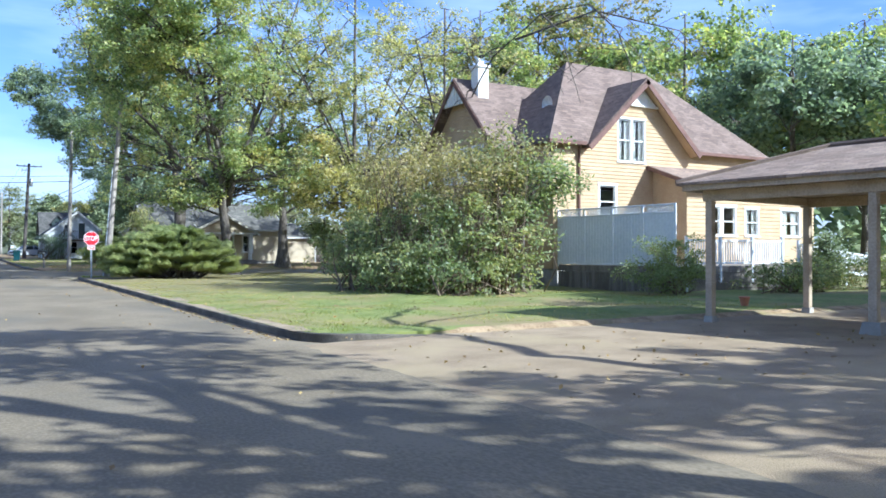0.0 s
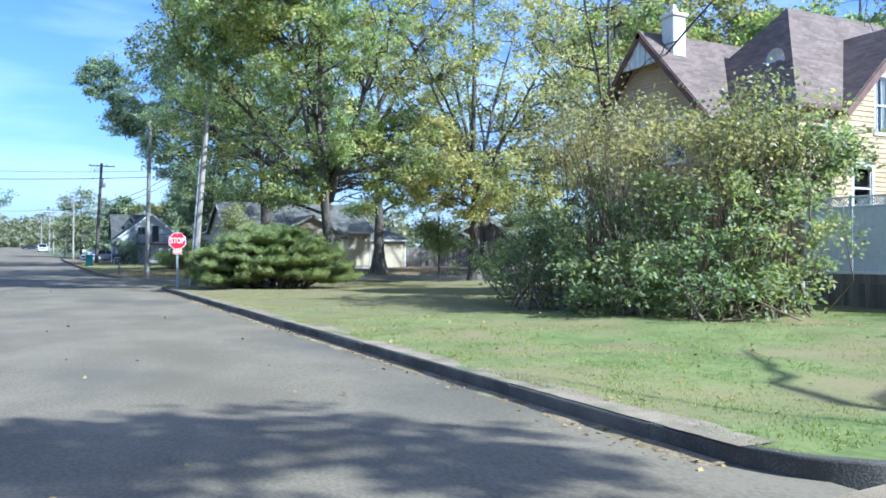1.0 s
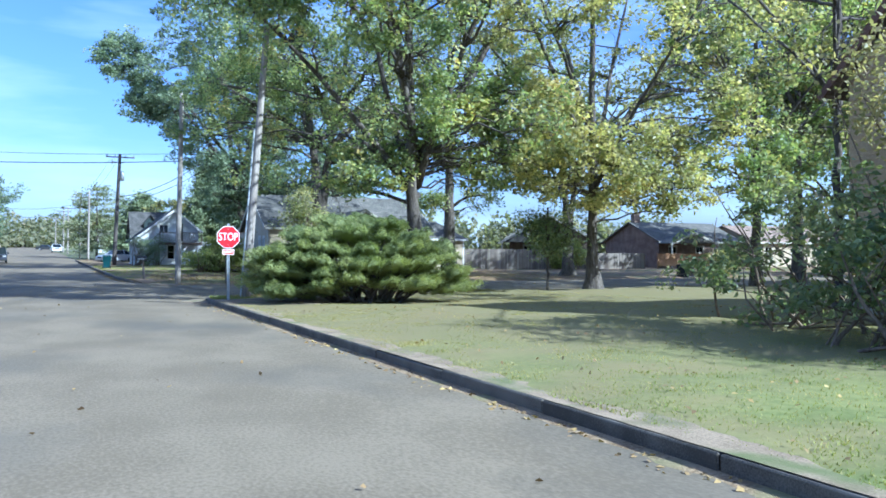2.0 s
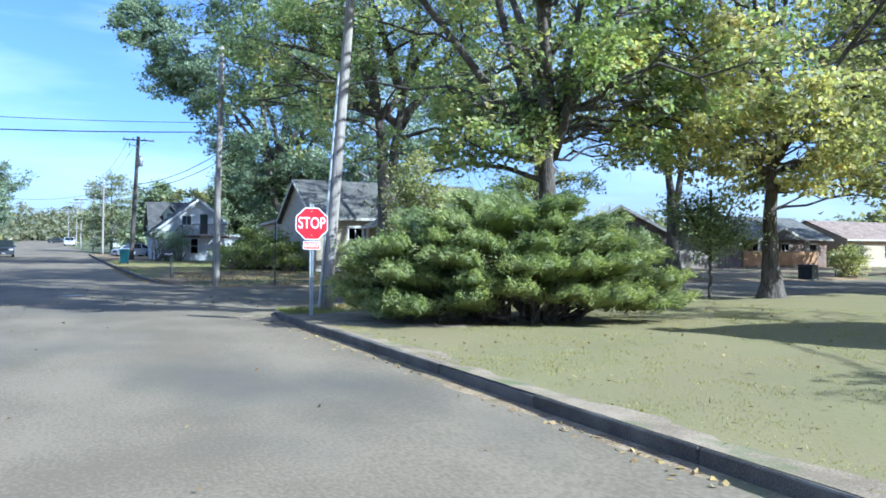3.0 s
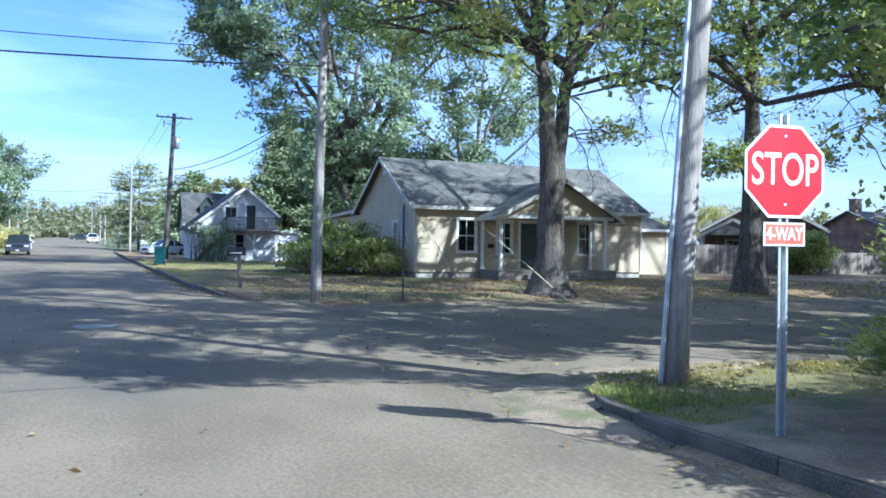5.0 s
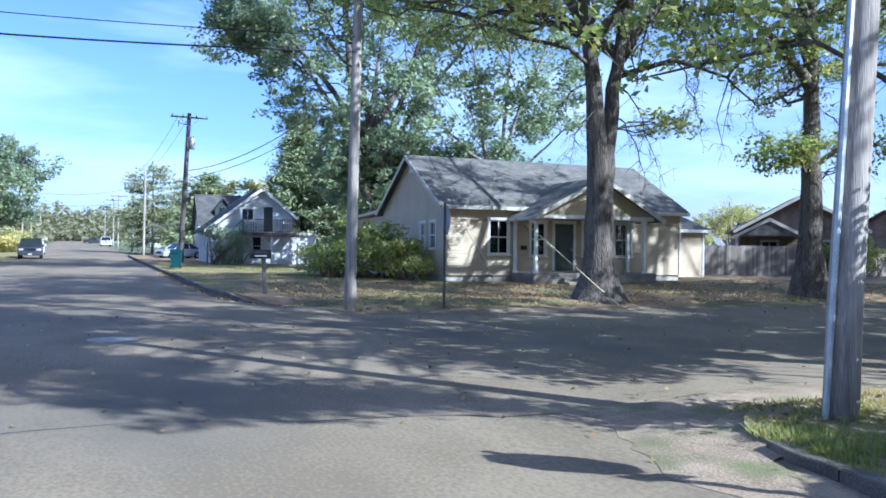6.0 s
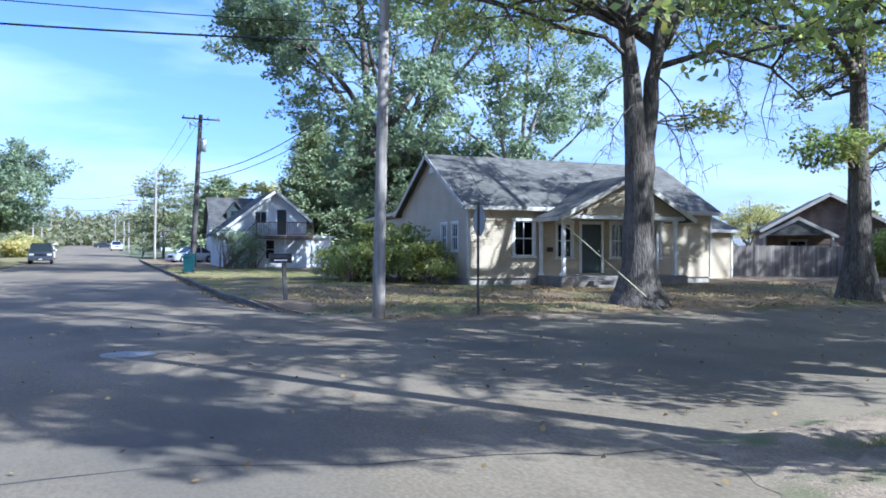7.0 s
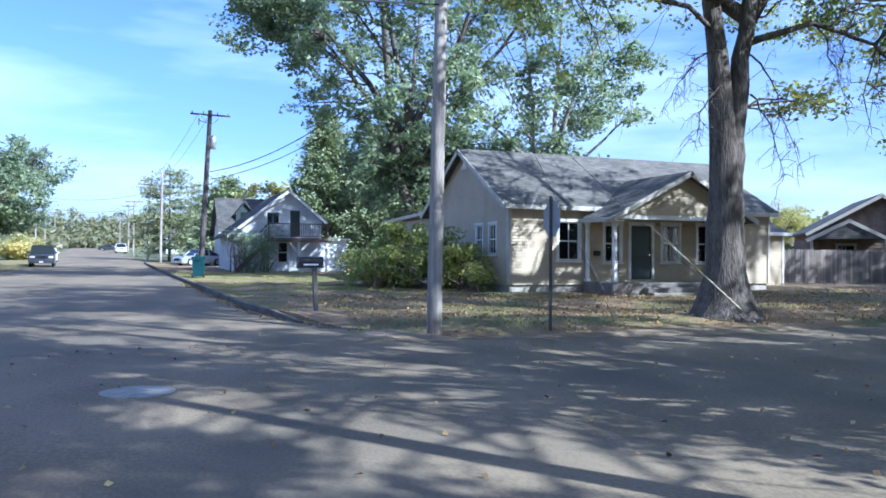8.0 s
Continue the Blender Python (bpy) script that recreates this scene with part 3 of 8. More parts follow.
def street():
    ys = [-80, -40, -20, -10, 0, 10, 20, 30, 40, 46, 50, 54, 58, 62.2, 66, 72, 80, 90, 104, 120, 150, 200, 260, 340, 430, 500]
    v, f = [], []
    for y in ys:
        a = left_edge(y) - 0.25
        b = (5.6 if y < 60 else (5.6 + (right_edge(72) - 5.6) * (y - 60) / 12 if y < 72 else right_edge(y))) + 0.2
        for u in (0, 0.25, 0.5, 0.75, 1):
            crown = 0.004 + 0.04 * (1 - (2 * u - 1) ** 2)
            v.append((a + (b - a) * u, y, gzf(y) + crown))
    for j in range(len(ys) - 1):
        for k in range(4):
            f.append((j * 5 + k, j * 5 + k + 1, j * 5 + k + 6, j * 5 + k + 5))
    return tagged(put("road", Mesh().add(v, f), ASPHALT, smooth=True), "worn grey asphalt street with patches and cracks", "road", kind="structure")


street()


def cross_street(name, x0, x1):
    v, f = [], []
    xs = np.linspace(x0, x1, 12)
    for x in xs:
        for y in (46.5, 53, 56, 59, 66.5):
            v.append((x, y, gzf(y)))
    for i in range(11):
        for k in range(4):
            f.append((i * 5 + k, (i + 1) * 5 + k, (i + 1) * 5 + k + 1, i * 5 + k + 1))
    return tagged(put(name, Mesh().add(v, f), ASPHALT, smooth=True), "asphalt side street crossing, strewn with leaves", "road", kind="structure")


cross_street("side_road", 5.0, 150)
cross_street("side_road", -150, -6.3)


def lot_a_left(y):
    base = 5.62
    if y > 47.6:
        base += 1.9 - math.sqrt(max(0.0, 1.9 ** 2 - (y - 47.6) ** 2))
    if y < 11.6:
        base += 0.9 * ((11.6 - y) / 0.7) ** 1.6 if y > 10.9 else 0.9
    return base


def lot_b_left(y):
    return right_edge(y) + 0.16 + (2.7 * ((72 - y) / 9.6) ** 2.2 if y < 72 else 0)


lot_x = np.concatenate([np.linspace(0, 10, 30), np.linspace(10.6, 40, 34)])
sheet("lawn", 5.62 + lot_x, np.concatenate([[10.9, 11.1, 11.35, 11.6], np.linspace(12, 47.4, 80), np.linspace(47.6, 49.45, 9)]), LAWN, SOIL, lot_a_left, 0.3, 0.09, "mown lawn turning brown at its edge", "lawn")
sheet("lawn", np.concatenate([np.linspace(3.9, 14, 28), np.linspace(15, 90, 40)]), np.concatenate([np.linspace(62.2, 66, 16), np.linspace(66.5, 72, 12), np.linspace(73, 135, 50)]), LAWN, LITTER, lot_b_left, 0.3, 0.09, "dry corner lawn strewn with fallen leaves", "lawn", drop=front_drop)
sheet("lawn", np.linspace(-60, -7.25, 30), np.linspace(62.4, 150, 40), 0.10, SOIL, None, 0.3, 0.06, "grass verge beside the street", "lawn")
sheet("lawn", np.linspace(-60, -7.25, 30), np.linspace(-60, 49.4, 40), 0.12, SOIL, None, 0.3, 0.06, "grass verge beside the street", "lawn")
sheet("lawn", np.linspace(24.2, 90, 30), np.linspace(-60, 10.85, 40), 0.10, SOIL, None, 0.3, 0.06, "grass beside the driveway", "lawn")
sheet("lawn", np.linspace(46, 120, 20), np.linspace(10.9, 49.4, 20), 0.10, SOIL, None, 0.3, 0.06, "grass behind the brown-roofed house", "lawn")
sheet("lawn", np.linspace(5.62, 24.1, 20), np.linspace(-60, -14.1, 20), 0.10, SOIL, None, 0.3, 0.06, "grass beside the driveway", "lawn")


def driveway():
    v, f = [], []
    xs = [5.55, 5.8, 6.1, 6.6, 8, 10, 12, 14, 17, 20, 24.1]
    ys = np.linspace(-14, 10.95, 110)
    for y in ys:
        rag = -0.22 + 0.30 * noise.noise(Vector((1, y * 0.55, 5))) + 0.14 * noise.noise(Vector((1, y * 2.3, 5)))
        for x in xs:
            q = x + rag * max(0, 1 - (x - 5.55) / 1.05)
            v.append((q, y, (0.002 if x == 5.55 else 0.016 + 0.072 * min(1, (x - 5.55) / 2.0) + 0.012 * noise.noise(Vector((x * 0.6, y * 0.6, 3))))))
    n = len(xs)
    for j in range(len(ys) - 1):
        for i in range(n - 1):
            f.append((j * n + i, j * n + i + 1, (j + 1) * n + i + 1, (j + 1) * n + i))
    tagged(put("driveway", Mesh().add(v, f), DRIVE, smooth=True), "wide pale gravelly driveway scattered with dry leaves", "driveway", kind="structure")


driveway()

# leaf litter along the grass edge of the driveway
lit_v, lit_f = [], []
lit_x = np.linspace(7.3, 24, 130)
for x in lit_x:
    w = min(1.0, max(0.0, (x - 7.4) / 1.4))
    dip = 0.14 * (1 - w) ** 2
    a = 0.25 + 0.30 * noise.noise(Vector((x * 0.7, 1, 4))) + 0.12 * noise.noise(Vector((x * 2.7, 1, 4)))
    b = 0.75 + 0.75 * noise.noise(Vector((x * 0.45, 6, 4))) + 0.25 * noise.noise(Vector((x * 1.9, 6, 4)))
    lawn_z = LAWN + 0.012
    lit_v += [(x, 10.86 - max(0.06, a * w), 0.060 - dip), (x, 10.86, 0.150 - dip), (x, 10.97, lawn_z + 0.008 - dip), (x, 11.05 + max(0.1, b * w), lawn_z - 0.05 - dip + 0.09 * noise.noise(Vector((x * 0.35, (11.05 + b) * 0.35, 0))))]
lit_f = [(4 * j + k, 4 * j + k + 4, 4 * j + k + 5, 4 * j + k + 1) for j in range(129) for k in range(3)]
tagged(put("litter_edge", Mesh().add(lit_v, lit_f), DRY_LITTER, smooth=True), "tan leaf litter along the grass edge", "leaf litter", kind="structure")
gut_v, gut_f = [], []
for y in np.linspace(11.9, 46.5, 170):
    w = 0.22 + 0.26 * noise.noise(Vector((0, y * 0.4, 9))) + 0.12 * noise.noise(Vector((0, y * 1.9, 9)))
    for u, z in ((0, 0.030), (0.5, 0.020), (1, -0.004)):
        gut_v.append((5.48 - u * max(0.06, w), y, z + 0.004 * u))
gut_f = [(3 * j + k, 3 * j + k + 3, 3 * j + k + 4, 3 * j + k + 1) for j in range(169) for k in range(2)]
tagged(put("gutter_litter", Mesh().add(gut_v, gut_f), DRY_LITTER, smooth=True), "dirt and dry leaf bits along the kerb foot", "leaf litter", kind="structure")

# cracks of the street
def crack(way, w, sd):
    rng = np.random.default_rng(sd)
    pts = []
    for (x0, y0), (x1, y1) in zip(way[:-1], way[1:]):
        for t in np.linspace(0, 1, 9)[:-1]:
            pts.append((x0 + (x1 - x0) * t + rng.normal() * 0.06, y0 + (y1 - y0) * t + rng.normal() * 0.06))
    v, f = [], []
    for i, (x, y) in enumerate(pts):
        q = pts[min(i + 1, len(pts) - 1)]
        p = pts[max(i - 1, 0)]
        d = Vector((q[0] - p[0], q[1] - p[1])).normalized()
        ww = w * rng.uniform(0.5, 1.3)
        for s in (-1, 1):
            xx, yy = x - d.y * ww * s, y + d.x * ww * s
            v.append((xx, yy, gzf(yy) + 0.04 * (1 - ((xx + 0.7) / 6.4) ** 2) + 0.010))
    f = [(2 * i, 2 * i + 2, 2 * i + 3, 2 * i + 1) for i in range(len(pts) - 1)]
    return v, f


cracks = Mesh()
for way, w, sd in (
    ([(5.3, 8), (3.0, 9.2), (0.4, 8.8), (-4, 9.5)], 0.008, 1),
    ([(5.0, 50.2), (1, 51), (-6, 50.6)], 0.012, 6),
    ([(5.2, 62), (2, 61.6), (-6, 62)], 0.012, 7),
):
    cracks.add(*crack(way, w, sd))
tagged(put("road_cracks", cracks, material("tar_seam", (0.03, 0.03, 0.03), (0.06, 0.058, 0.055), 4, 60, 0.7, 0.1)), "dark seams and cracks in the asphalt", "road", kind="stuff")

manhole = Mesh().tube([(0, 0, -0.02), (0, 0, 0.004)], 0.42, 28)
mh = put("manhole_cover", manhole, material("cast_iron", (0.25, 0.235, 0.20), (0.38, 0.36, 0.31), 5, 50, 0.8, 0.4))
mh.matrix_basis = pose(0.79, 58.0, gzf(58) + 0.046)
tagged(mh, "round grey iron manhole cover set in asphalt", "manhole cover")


def kerb_line(name, way, label):
    """Kerb stones end to end along a way of (x, y) points."""
    root = thing(name, (way[0][0], way[0][1], gzf(way[0][1])), label, "kerb", kind="structure")
    base = Vector(root.matrix_basis.translation)
    pts = [Vector((x, y, gzf(y))) for x, y in way]
    rng = np.random.default_rng(len(way))
    bends, run = [], []
    for a, b in zip(pts[:-1], pts[1:]):
        if (b - a).length < 1.6:
            run = run + [b] if run else [a, b]
            continue
        if run:
            bends.append(run)
            run = []
        n = max(1, round((b - a).length / 2.4))
        for k in range(n):
            p, q = a + (b - a) * (k / n), a + (b - a) * ((k + 1) / n)
            d = q - p
            ang = math.degrees(math.atan2(d.y, d.x))
            s = Mesh().cbox(0.006, d.length - 0.006, -0.13, 0.0, -0.25, 0.165, 0.014)
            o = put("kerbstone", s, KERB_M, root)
            o.matrix_basis = Matrix.Translation(p - base + Vector((0, 0, rng.normal() * 0.006))) @ pose(0, 0, 0, rng.normal() * 0.5, -math.degrees(math.atan2(d.z, math.hypot(d.x, d.y))), ang + rng.normal() * 0.25)
    for run in bends + ([run] if run else []):
        kerb_bend(root, base, run, fade=(run[0] - pts[0]).length < 0.01)
    return root


def kerb_bend(root, base, run, fade):
    """One cast kerb piece swept round a bend; it sinks into the drive where it fades out."""
    way, m = [], 5
    for i in range(len(run) - 1):
        p0, p1, p2, p3 = run[max(i - 1, 0)], run[i], run[i + 1], run[min(i + 2, len(run) - 1)]
        for k in range(m):
            u = k / m
            way.append(0.5 * (2 * p1 + (p2 - p0) * u + (2 * p0 - 5 * p1 + 4 * p2 - p3) * u * u + (3 * p1 - p0 - 3 * p2 + p3) * u ** 3))
    way.append(run[-1])
    verts, faces = [], []
    profile = [(0, -0.25), (0, 0.145), (0.006, 0.158), (0.018, 0.165), (0.1, 0.165), (0.13, 0.14), (0.13, -0.25)]
    length = 0.0
    for i, p in enumerate(way):
        a, b = way[max(i - 1, 0)], way[min(i + 1, len(way) - 1)]
        d = (b - a).normalized()
        length += (p - a).length if i else 0
        drop = 0.12 * max(0.0, 1 - length / 1.7) if fade else 0.0
        wob = 0.005 * math.sin(length * 3.1) + 0.003 * math.sin(length * 11)
        for off, z in profile:
            off += wob
            verts.append(tuple(p - base + Vector((d.y * off, -d.x * off, z - drop + (wob if z > 0 else 0)))))
    w = len(profile)
    for i in range(len(way) - 1):
        for j in range(w - 1):
            faces.append((i * w + j, (i + 1) * w + j, (i + 1) * w + j + 1, i * w + j + 1))
    faces.append(tuple(range(w)))
    faces.append(tuple(reversed(range((len(way) - 1) * w, len(way) * w))))
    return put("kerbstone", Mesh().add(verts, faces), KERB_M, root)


near_kerb = [(8.2, 10.78), (7.4, 10.75), (6.85, 10.77), (6.4, 10.85), (6.05, 11.0), (5.8, 11.22), (5.63, 11.55), (5.53, 12.0), (5.47, 12.8), (5.46, 20), (5.47, 30), (5.48, 40), (5.47, 45.5), (5.49, 47.3), (5.53, 47.75), (5.62, 48.1)]
kerb_line("kerb", near_kerb, "low weathered concrete kerb along the lawn")
far_kerb = [(4.36, 66.6), (4.16, 67.9), (4.0, 69.2), (3.88, 70.5), (right_edge(72), 72), (right_edge(85), 85), (right_edge(110), 110), (right_edge(135), 135)]
kerb_line("kerb", far_kerb, "low concrete kerb round the corner lawn")


def soil_bank():
    """Soil and dead leaves that slope from the lawn to the street where the kerb has broken away at the corner."""
    way = [(lot_a_left(y), y) for y in np.linspace(47.85, 49.35, 12)] + [(x, 49.45) for x in np.linspace(7.3, 26, 70)]
    v = []
    for i, p in enumerate(way):
        a, b = way[max(i - 1, 0)], way[min(i + 1, len(way) - 1)]
        d = Vector((b[0] - a[0], b[1] - a[1])).normalized()
        out = Vector((-d.y, d.x))
        w = 0.42 + 0.22 * noise.noise(Vector((p[0] * 1.3, p[1] * 1.3, 5))) + 0.10 * noise.noise(Vector((p[0] * 4.1, p[1] * 4.1, 5)))
        top = LAWN + gzf(p[1]) + 0.09 * noise.noise(Vector((p[0] * 0.35, p[1] * 0.35, 0)))
        for off, z in ((-0.34, top - 0.03), (-0.20, top + 0.014), (0.0, top * 0.86), (w * 0.35, top * 0.5), (w * 0.7, 0.06), (w, -0.02)):
            bump = 0.02 * noise.noise(Vector((p[0] * 5 + off * 7, p[1] * 5, 2)))
            v.append((p[0] + out.x * off, p[1] + out.y * off, z + (bump if -0.3 < off < w else 0)))
    f = [(6 * j + k, 6 * j + 6 + k, 6 * j + 7 + k, 6 * j + 1 + k) for j in range(len(way) - 1) for k in range(5)]
    tagged(put("soil_bank", Mesh().add(v, f), DIRT, smooth=True), "crumbled soil bank where the kerb has broken away", "dirt", kind="structure")


soil_bank()
# worn strip behind the kerb
strip_v, strip_f = [], []
rng = np.random.default_rng(8)
ys_strip = np.linspace(11.8, 47.0, 150)
for y in ys_strip:
    w = 0.16 + 0.14 * noise.noise(Vector((0, y * 0.5, 2))) + 0.10 * noise.noise(Vector((3, y * 2.1, 2)))
    for u in (0.0, 0.5, 1.0):
        x = lot_a_left(y) - 0.115 - 0.02 * noise.noise(Vector((9, y * 3.0, 2))) + u * (max(0.05, w) * 2.0 + 0.105)
        strip_v.append((x, y, LAWN + 0.023 - 0.015 * u + 0.09 * noise.noise(Vector((x * 0.35, y * 0.35, 0))) * min(1.0, max(0.0, x - lot_a_left(y)) / 0.35)))
strip_f = [(3 * j + k, 3 * j + k + 1, 3 * j + k + 4, 3 * j + k + 3) for j in range(149) for k in range(2)]
tagged(put("verge_dirt", Mesh().add(strip_v, strip_f), DIRT, smooth=True), "worn strip of dirt and dead grass behind the kerb", "dirt", kind="structure")


# dirt washed over the broken corner
def dirt_patch(cx, cy, rx, ry, sd, label):
    rng = np.random.default_rng(sd)
    n = 40
    rim, mid = [], []
    for k in range(n):
        a = 2 * math.pi * k / n
        q = 1 + 0.16 * math.sin(3 * a + sd) + rng.normal() * 0.07
        rim.append((cx + rx * q * math.cos(a), cy + ry * q * math.sin(a)))
        mid.append((cx + rx * 0.6 * math.cos(a), cy + ry * 0.6 * math.sin(a)))
    v = [(x, y, gzf(y) + 0.04 * max(0, 1 - ((x + 0.7) / 6.4) ** 2) + 0.007) for x, y in rim]
    v += [(x, y, gzf(y) + 0.05 + 0.03 * rng.random()) for x, y in mid] + [(cx, cy, gzf(cy) + 0.08)]
    f = [(k, (k + 1) % n, n + (k + 1) % n, n + k) for k in range(n)] + [(n + k, n + (k + 1) % n, 2 * n) for k in range(n)]
    return tagged(put("dirt_patch", Mesh().add(v, f), DIRT, smooth=True), label, "dirt", kind="structure")


dirt_patch(5.7, 48.3, 1.0, 1.7, 3, "dirt and gravel spilled over the street corner")
dirt_patch(8.2, 50.2, 2.6, 0.75, 5, "dirt along the edge of the side street")
dirt_patch(5.6, 63.3, 1.1, 1.2, 4, "dirt and leaves at the far street corner")
dirt_patch(12.0, 62.3, 5.0, 0.45, 6, "dirt along the edge of the side street")
dirt_patch(21.0, 62.35, 4.2, 0.4, 7, "dirt along the edge of the side street")


def bare_ground(cx, cy, rx, ry, sd, label):
    """Trodden dirt where the grass of the lawn has worn away, with a ragged rim."""
    rng = np.random.default_rng(sd)
    n, rings = 56, 9
    ph = rng.uniform(0, 6, 4)
    v, f = [], []
    for i in range(rings + 1):
        for k in range(n):
            a = 2 * math.pi * k / n
            q = (1 + 0.14 * math.sin(3 * a + ph[0]) + 0.09 * math.sin(7 * a + ph[1]) + 0.06 * math.sin(13 * a + ph[2])) * i / rings
            x, y = cx + rx * q * math.cos(a), cy + ry * q * math.sin(a)
            x = max(x, lot_a_left(min(y, 49.3)) + 0.01)
            v.append((x, y, LAWN + 0.09 * noise.noise(Vector((x * 0.35, y * 0.35, 0))) * min(1.0, (x - lot_a_left(min(y, 49.3))) / 0.35) + (0.022 if i < rings else -0.02)))
    for i in range(rings):
        f += [(i * n + k, (i + 1) * n + k, (i + 1) * n + (k + 1) % n, i * n + (k + 1) % n) for k in range(n)]
    return tagged(put("bare_ground", Mesh().add(v, f), DIRT, smooth=True), label, "dirt", kind="structure")


bare_ground(8.4, 45.0, 2.9, 2.6, 3, "bare trodden dirt round a stop sign post")

drive3 = Mesh()
for k in range(7):
    x = right_edge(86) + 0.2 + k * 1.5
    drive3.cbox(x, x + 1.47, 85.2 - 0.9 * k, 86.0 - 0.9 * k, gzf(87) + 0.0, gzf(87) + LAWN + 0.035, 0.015)
tagged(put("front_walk", drive3, DIRT), "worn earth path over the dry lawn", "walkway", kind="structure")

# ---- house parts ----
def lap_wall(name, parent, m, z0, z1, span, openings, mat, course=0.13, thick=0.15, label=""):
    """Lap siding in the x-z plane, facing -y. span(z) gives the left and right end; openings are (x0, x1, z0, z1)."""
    s, corner = Mesh(), {}
    cuts = sorted({z0, z1, *(o[2] for o in openings), *(o[3] for o in openings)})
    cuts = [c for c in cuts if z0 <= c <= z1]
    for ca, cb in zip(cuts[:-1], cuts[1:]):
        n = max(1, round((cb - ca) / course))
        for k in range(n):
            a, b = ca + (cb - ca) * k / n, ca + (cb - ca) * (k + 1) / n
            mid = (a + b) / 2
            (l0, r0), (l1, r1) = span(a), span(b)
            segs = [(l0, r0, l1, r1)]
            for o in openings:
                if o[2] < mid < o[3]:
                    nxt = []
                    for p0, q0, p1, q1 in segs:
                        if o[0] > min(p0, p1) and o[1] < max(q0, q1):
                            nxt += [(p0, o[0], p1, o[0]), (o[1], q0, o[1], q1)]
                        else:
                            nxt.append((p0, q0, p1, q1))
                    segs = nxt
            for p0, q0, p1, q1 in segs:
                if q0 - p0 < 0.01 and q1 - p1 < 0.01:
                    continue
                c = [(p0, -0.026, a), (q0, -0.026, a), (q1, 0, b), (p1, 0, b), (p0, 0, a), (q0, 0, a), (p0, thick, a), (q0, thick, a), (q1, thick, b), (p1, thick, b)]
                i = [corner.setdefault(tuple(round(t, 4) for t in p), len(corner)) for p in c]
                s.f += [(i[0], i[1], i[2], i[3]), (i[4], i[5], i[1], i[0]), (i[7], i[6], i[9], i[8]), (i[6], i[4], i[3], i[9]), (i[5], i[7], i[8], i[2])]
    s.v = list(corner)
    return put(name, s, mat, parent, label, m=m)


def window(parent, m, w, h, panes=(2, 2), trim=0.1, trim_mat=None, curtain=False, label=""):
    """A window in the x-z plane, facing -y, its foot at the middle of the sill: casing, sashes, panes and sill."""
    trim_mat = trim_mat or TRIM
    s = Mesh()
    s.cbox(-w / 2 - trim, -w / 2, -0.045, 0.05, -0.02, h, 0.008)
    s.cbox(w / 2, w / 2 + trim, -0.045, 0.05, -0.02, h, 0.008)
    s.cbox(-w / 2 - trim - 0.03, w / 2 + trim + 0.03, -0.06, 0.05, h + 0.002, h + trim * 1.25, 0.01)
    ob = put("window", s, trim_mat, parent, label, m=m)
    sill = Mesh().cbox(-w / 2 - trim - 0.04, w / 2 + trim + 0.04, -0.09, 0.05, -0.09, -0.022, 0.012)
    put("sill", sill, trim_mat, ob)
    cols, rows = panes
    bar = Mesh()
    e = 0.045
    bar.box(-w / 2 + 0.002, -w / 2 + e, 0.0, 0.035, 0.002, h - 0.002)
    bar.box(w / 2 - e, w / 2 - 0.002, 0.0, 0.035, 0.002, h - 0.002)
    bar.box(-w / 2 + e, w / 2 - e, 0.001, 0.034, 0.002, e)
    bar.box(-w / 2 + e, w / 2 - e, 0.001, 0.034, h - e, h - 0.002)
    for k in range(1, cols):
        x = -w / 2 + w * k / cols
        bar.box(x - 0.014, x + 0.014, 0.003, 0.032, e, h - e)
    for k in range(1, rows):
        z = h * k / rows
        t = 0.028 if k * 2 == rows else 0.012
        bar.box(-w / 2 + e, w / 2 - e, 0.002, 0.033, z - t, z + t)
    put("sash", bar, trim_mat, ob)
    for i in range(cols):
        for j in range(rows):
            x0, x1 = -w / 2 + w * i / cols + 0.02, -w / 2 + w * (i + 1) / cols - 0.02
            z0, z1 = h * j / rows + 0.02, h * (j + 1) / rows - 0.02
            p = put("pane", Mesh().box(x0, x1, 0.014, 0.020, z0, z1), GLASS, ob)
            p.visible_shadow = False
    if curtain:
        c = Mesh()
        n = 14
        for side in (-1, 1):
            xs = np.linspace(side * w / 2, side * w * 0.12, n)
            v = [(x, 0.09 + 0.018 * math.sin(k * 1.9), z) for z in (0.02, h - 0.02) for k, x in enumerate(xs)]
            c.add(v, [(k, k + 1, n + k + 1, n + k) for k in range(n - 1)])
        put("curtain", c, CURTAIN, ob, "pale drawn curtains")
    return ob


def face(x, y, z, rz=0.0):
    return pose(x, y, z, 0, 0, rz)


def gable_span(x0, x1, z_eave, xm, z_top):
    def span(z):
        if z <= z_eave:
            return x0, x1
        t = min(1.0, (z - z_eave) / (z_top - z_eave))
        return x0 + (xm - x0) * t, x1 + (xm - x1) * t
    return span


def flat_span(x0, x1):
    return lambda z: (x0, x1)


def board_between(a, b, w, t, up=(0, 0, 1)):
    """A plank from a to b, w deep along up and t thick."""
    a, b, up = Vector(a), Vector(b), Vector(up)
    d = (b - a).normalized()
    up = (up - d * up.dot(d)).normalized()
    n = d.cross(up)
    v = [p + n * t * s / 2 + up * w * k for p in (a, b) for s in (-1, 1) for k in (-1, 0)]
    return v, [(0, 1, 3, 2), (4, 6, 7, 5), (0, 4, 5, 1), (2, 3, 7, 6), (0, 2, 6, 4), (1, 5, 7, 3)]


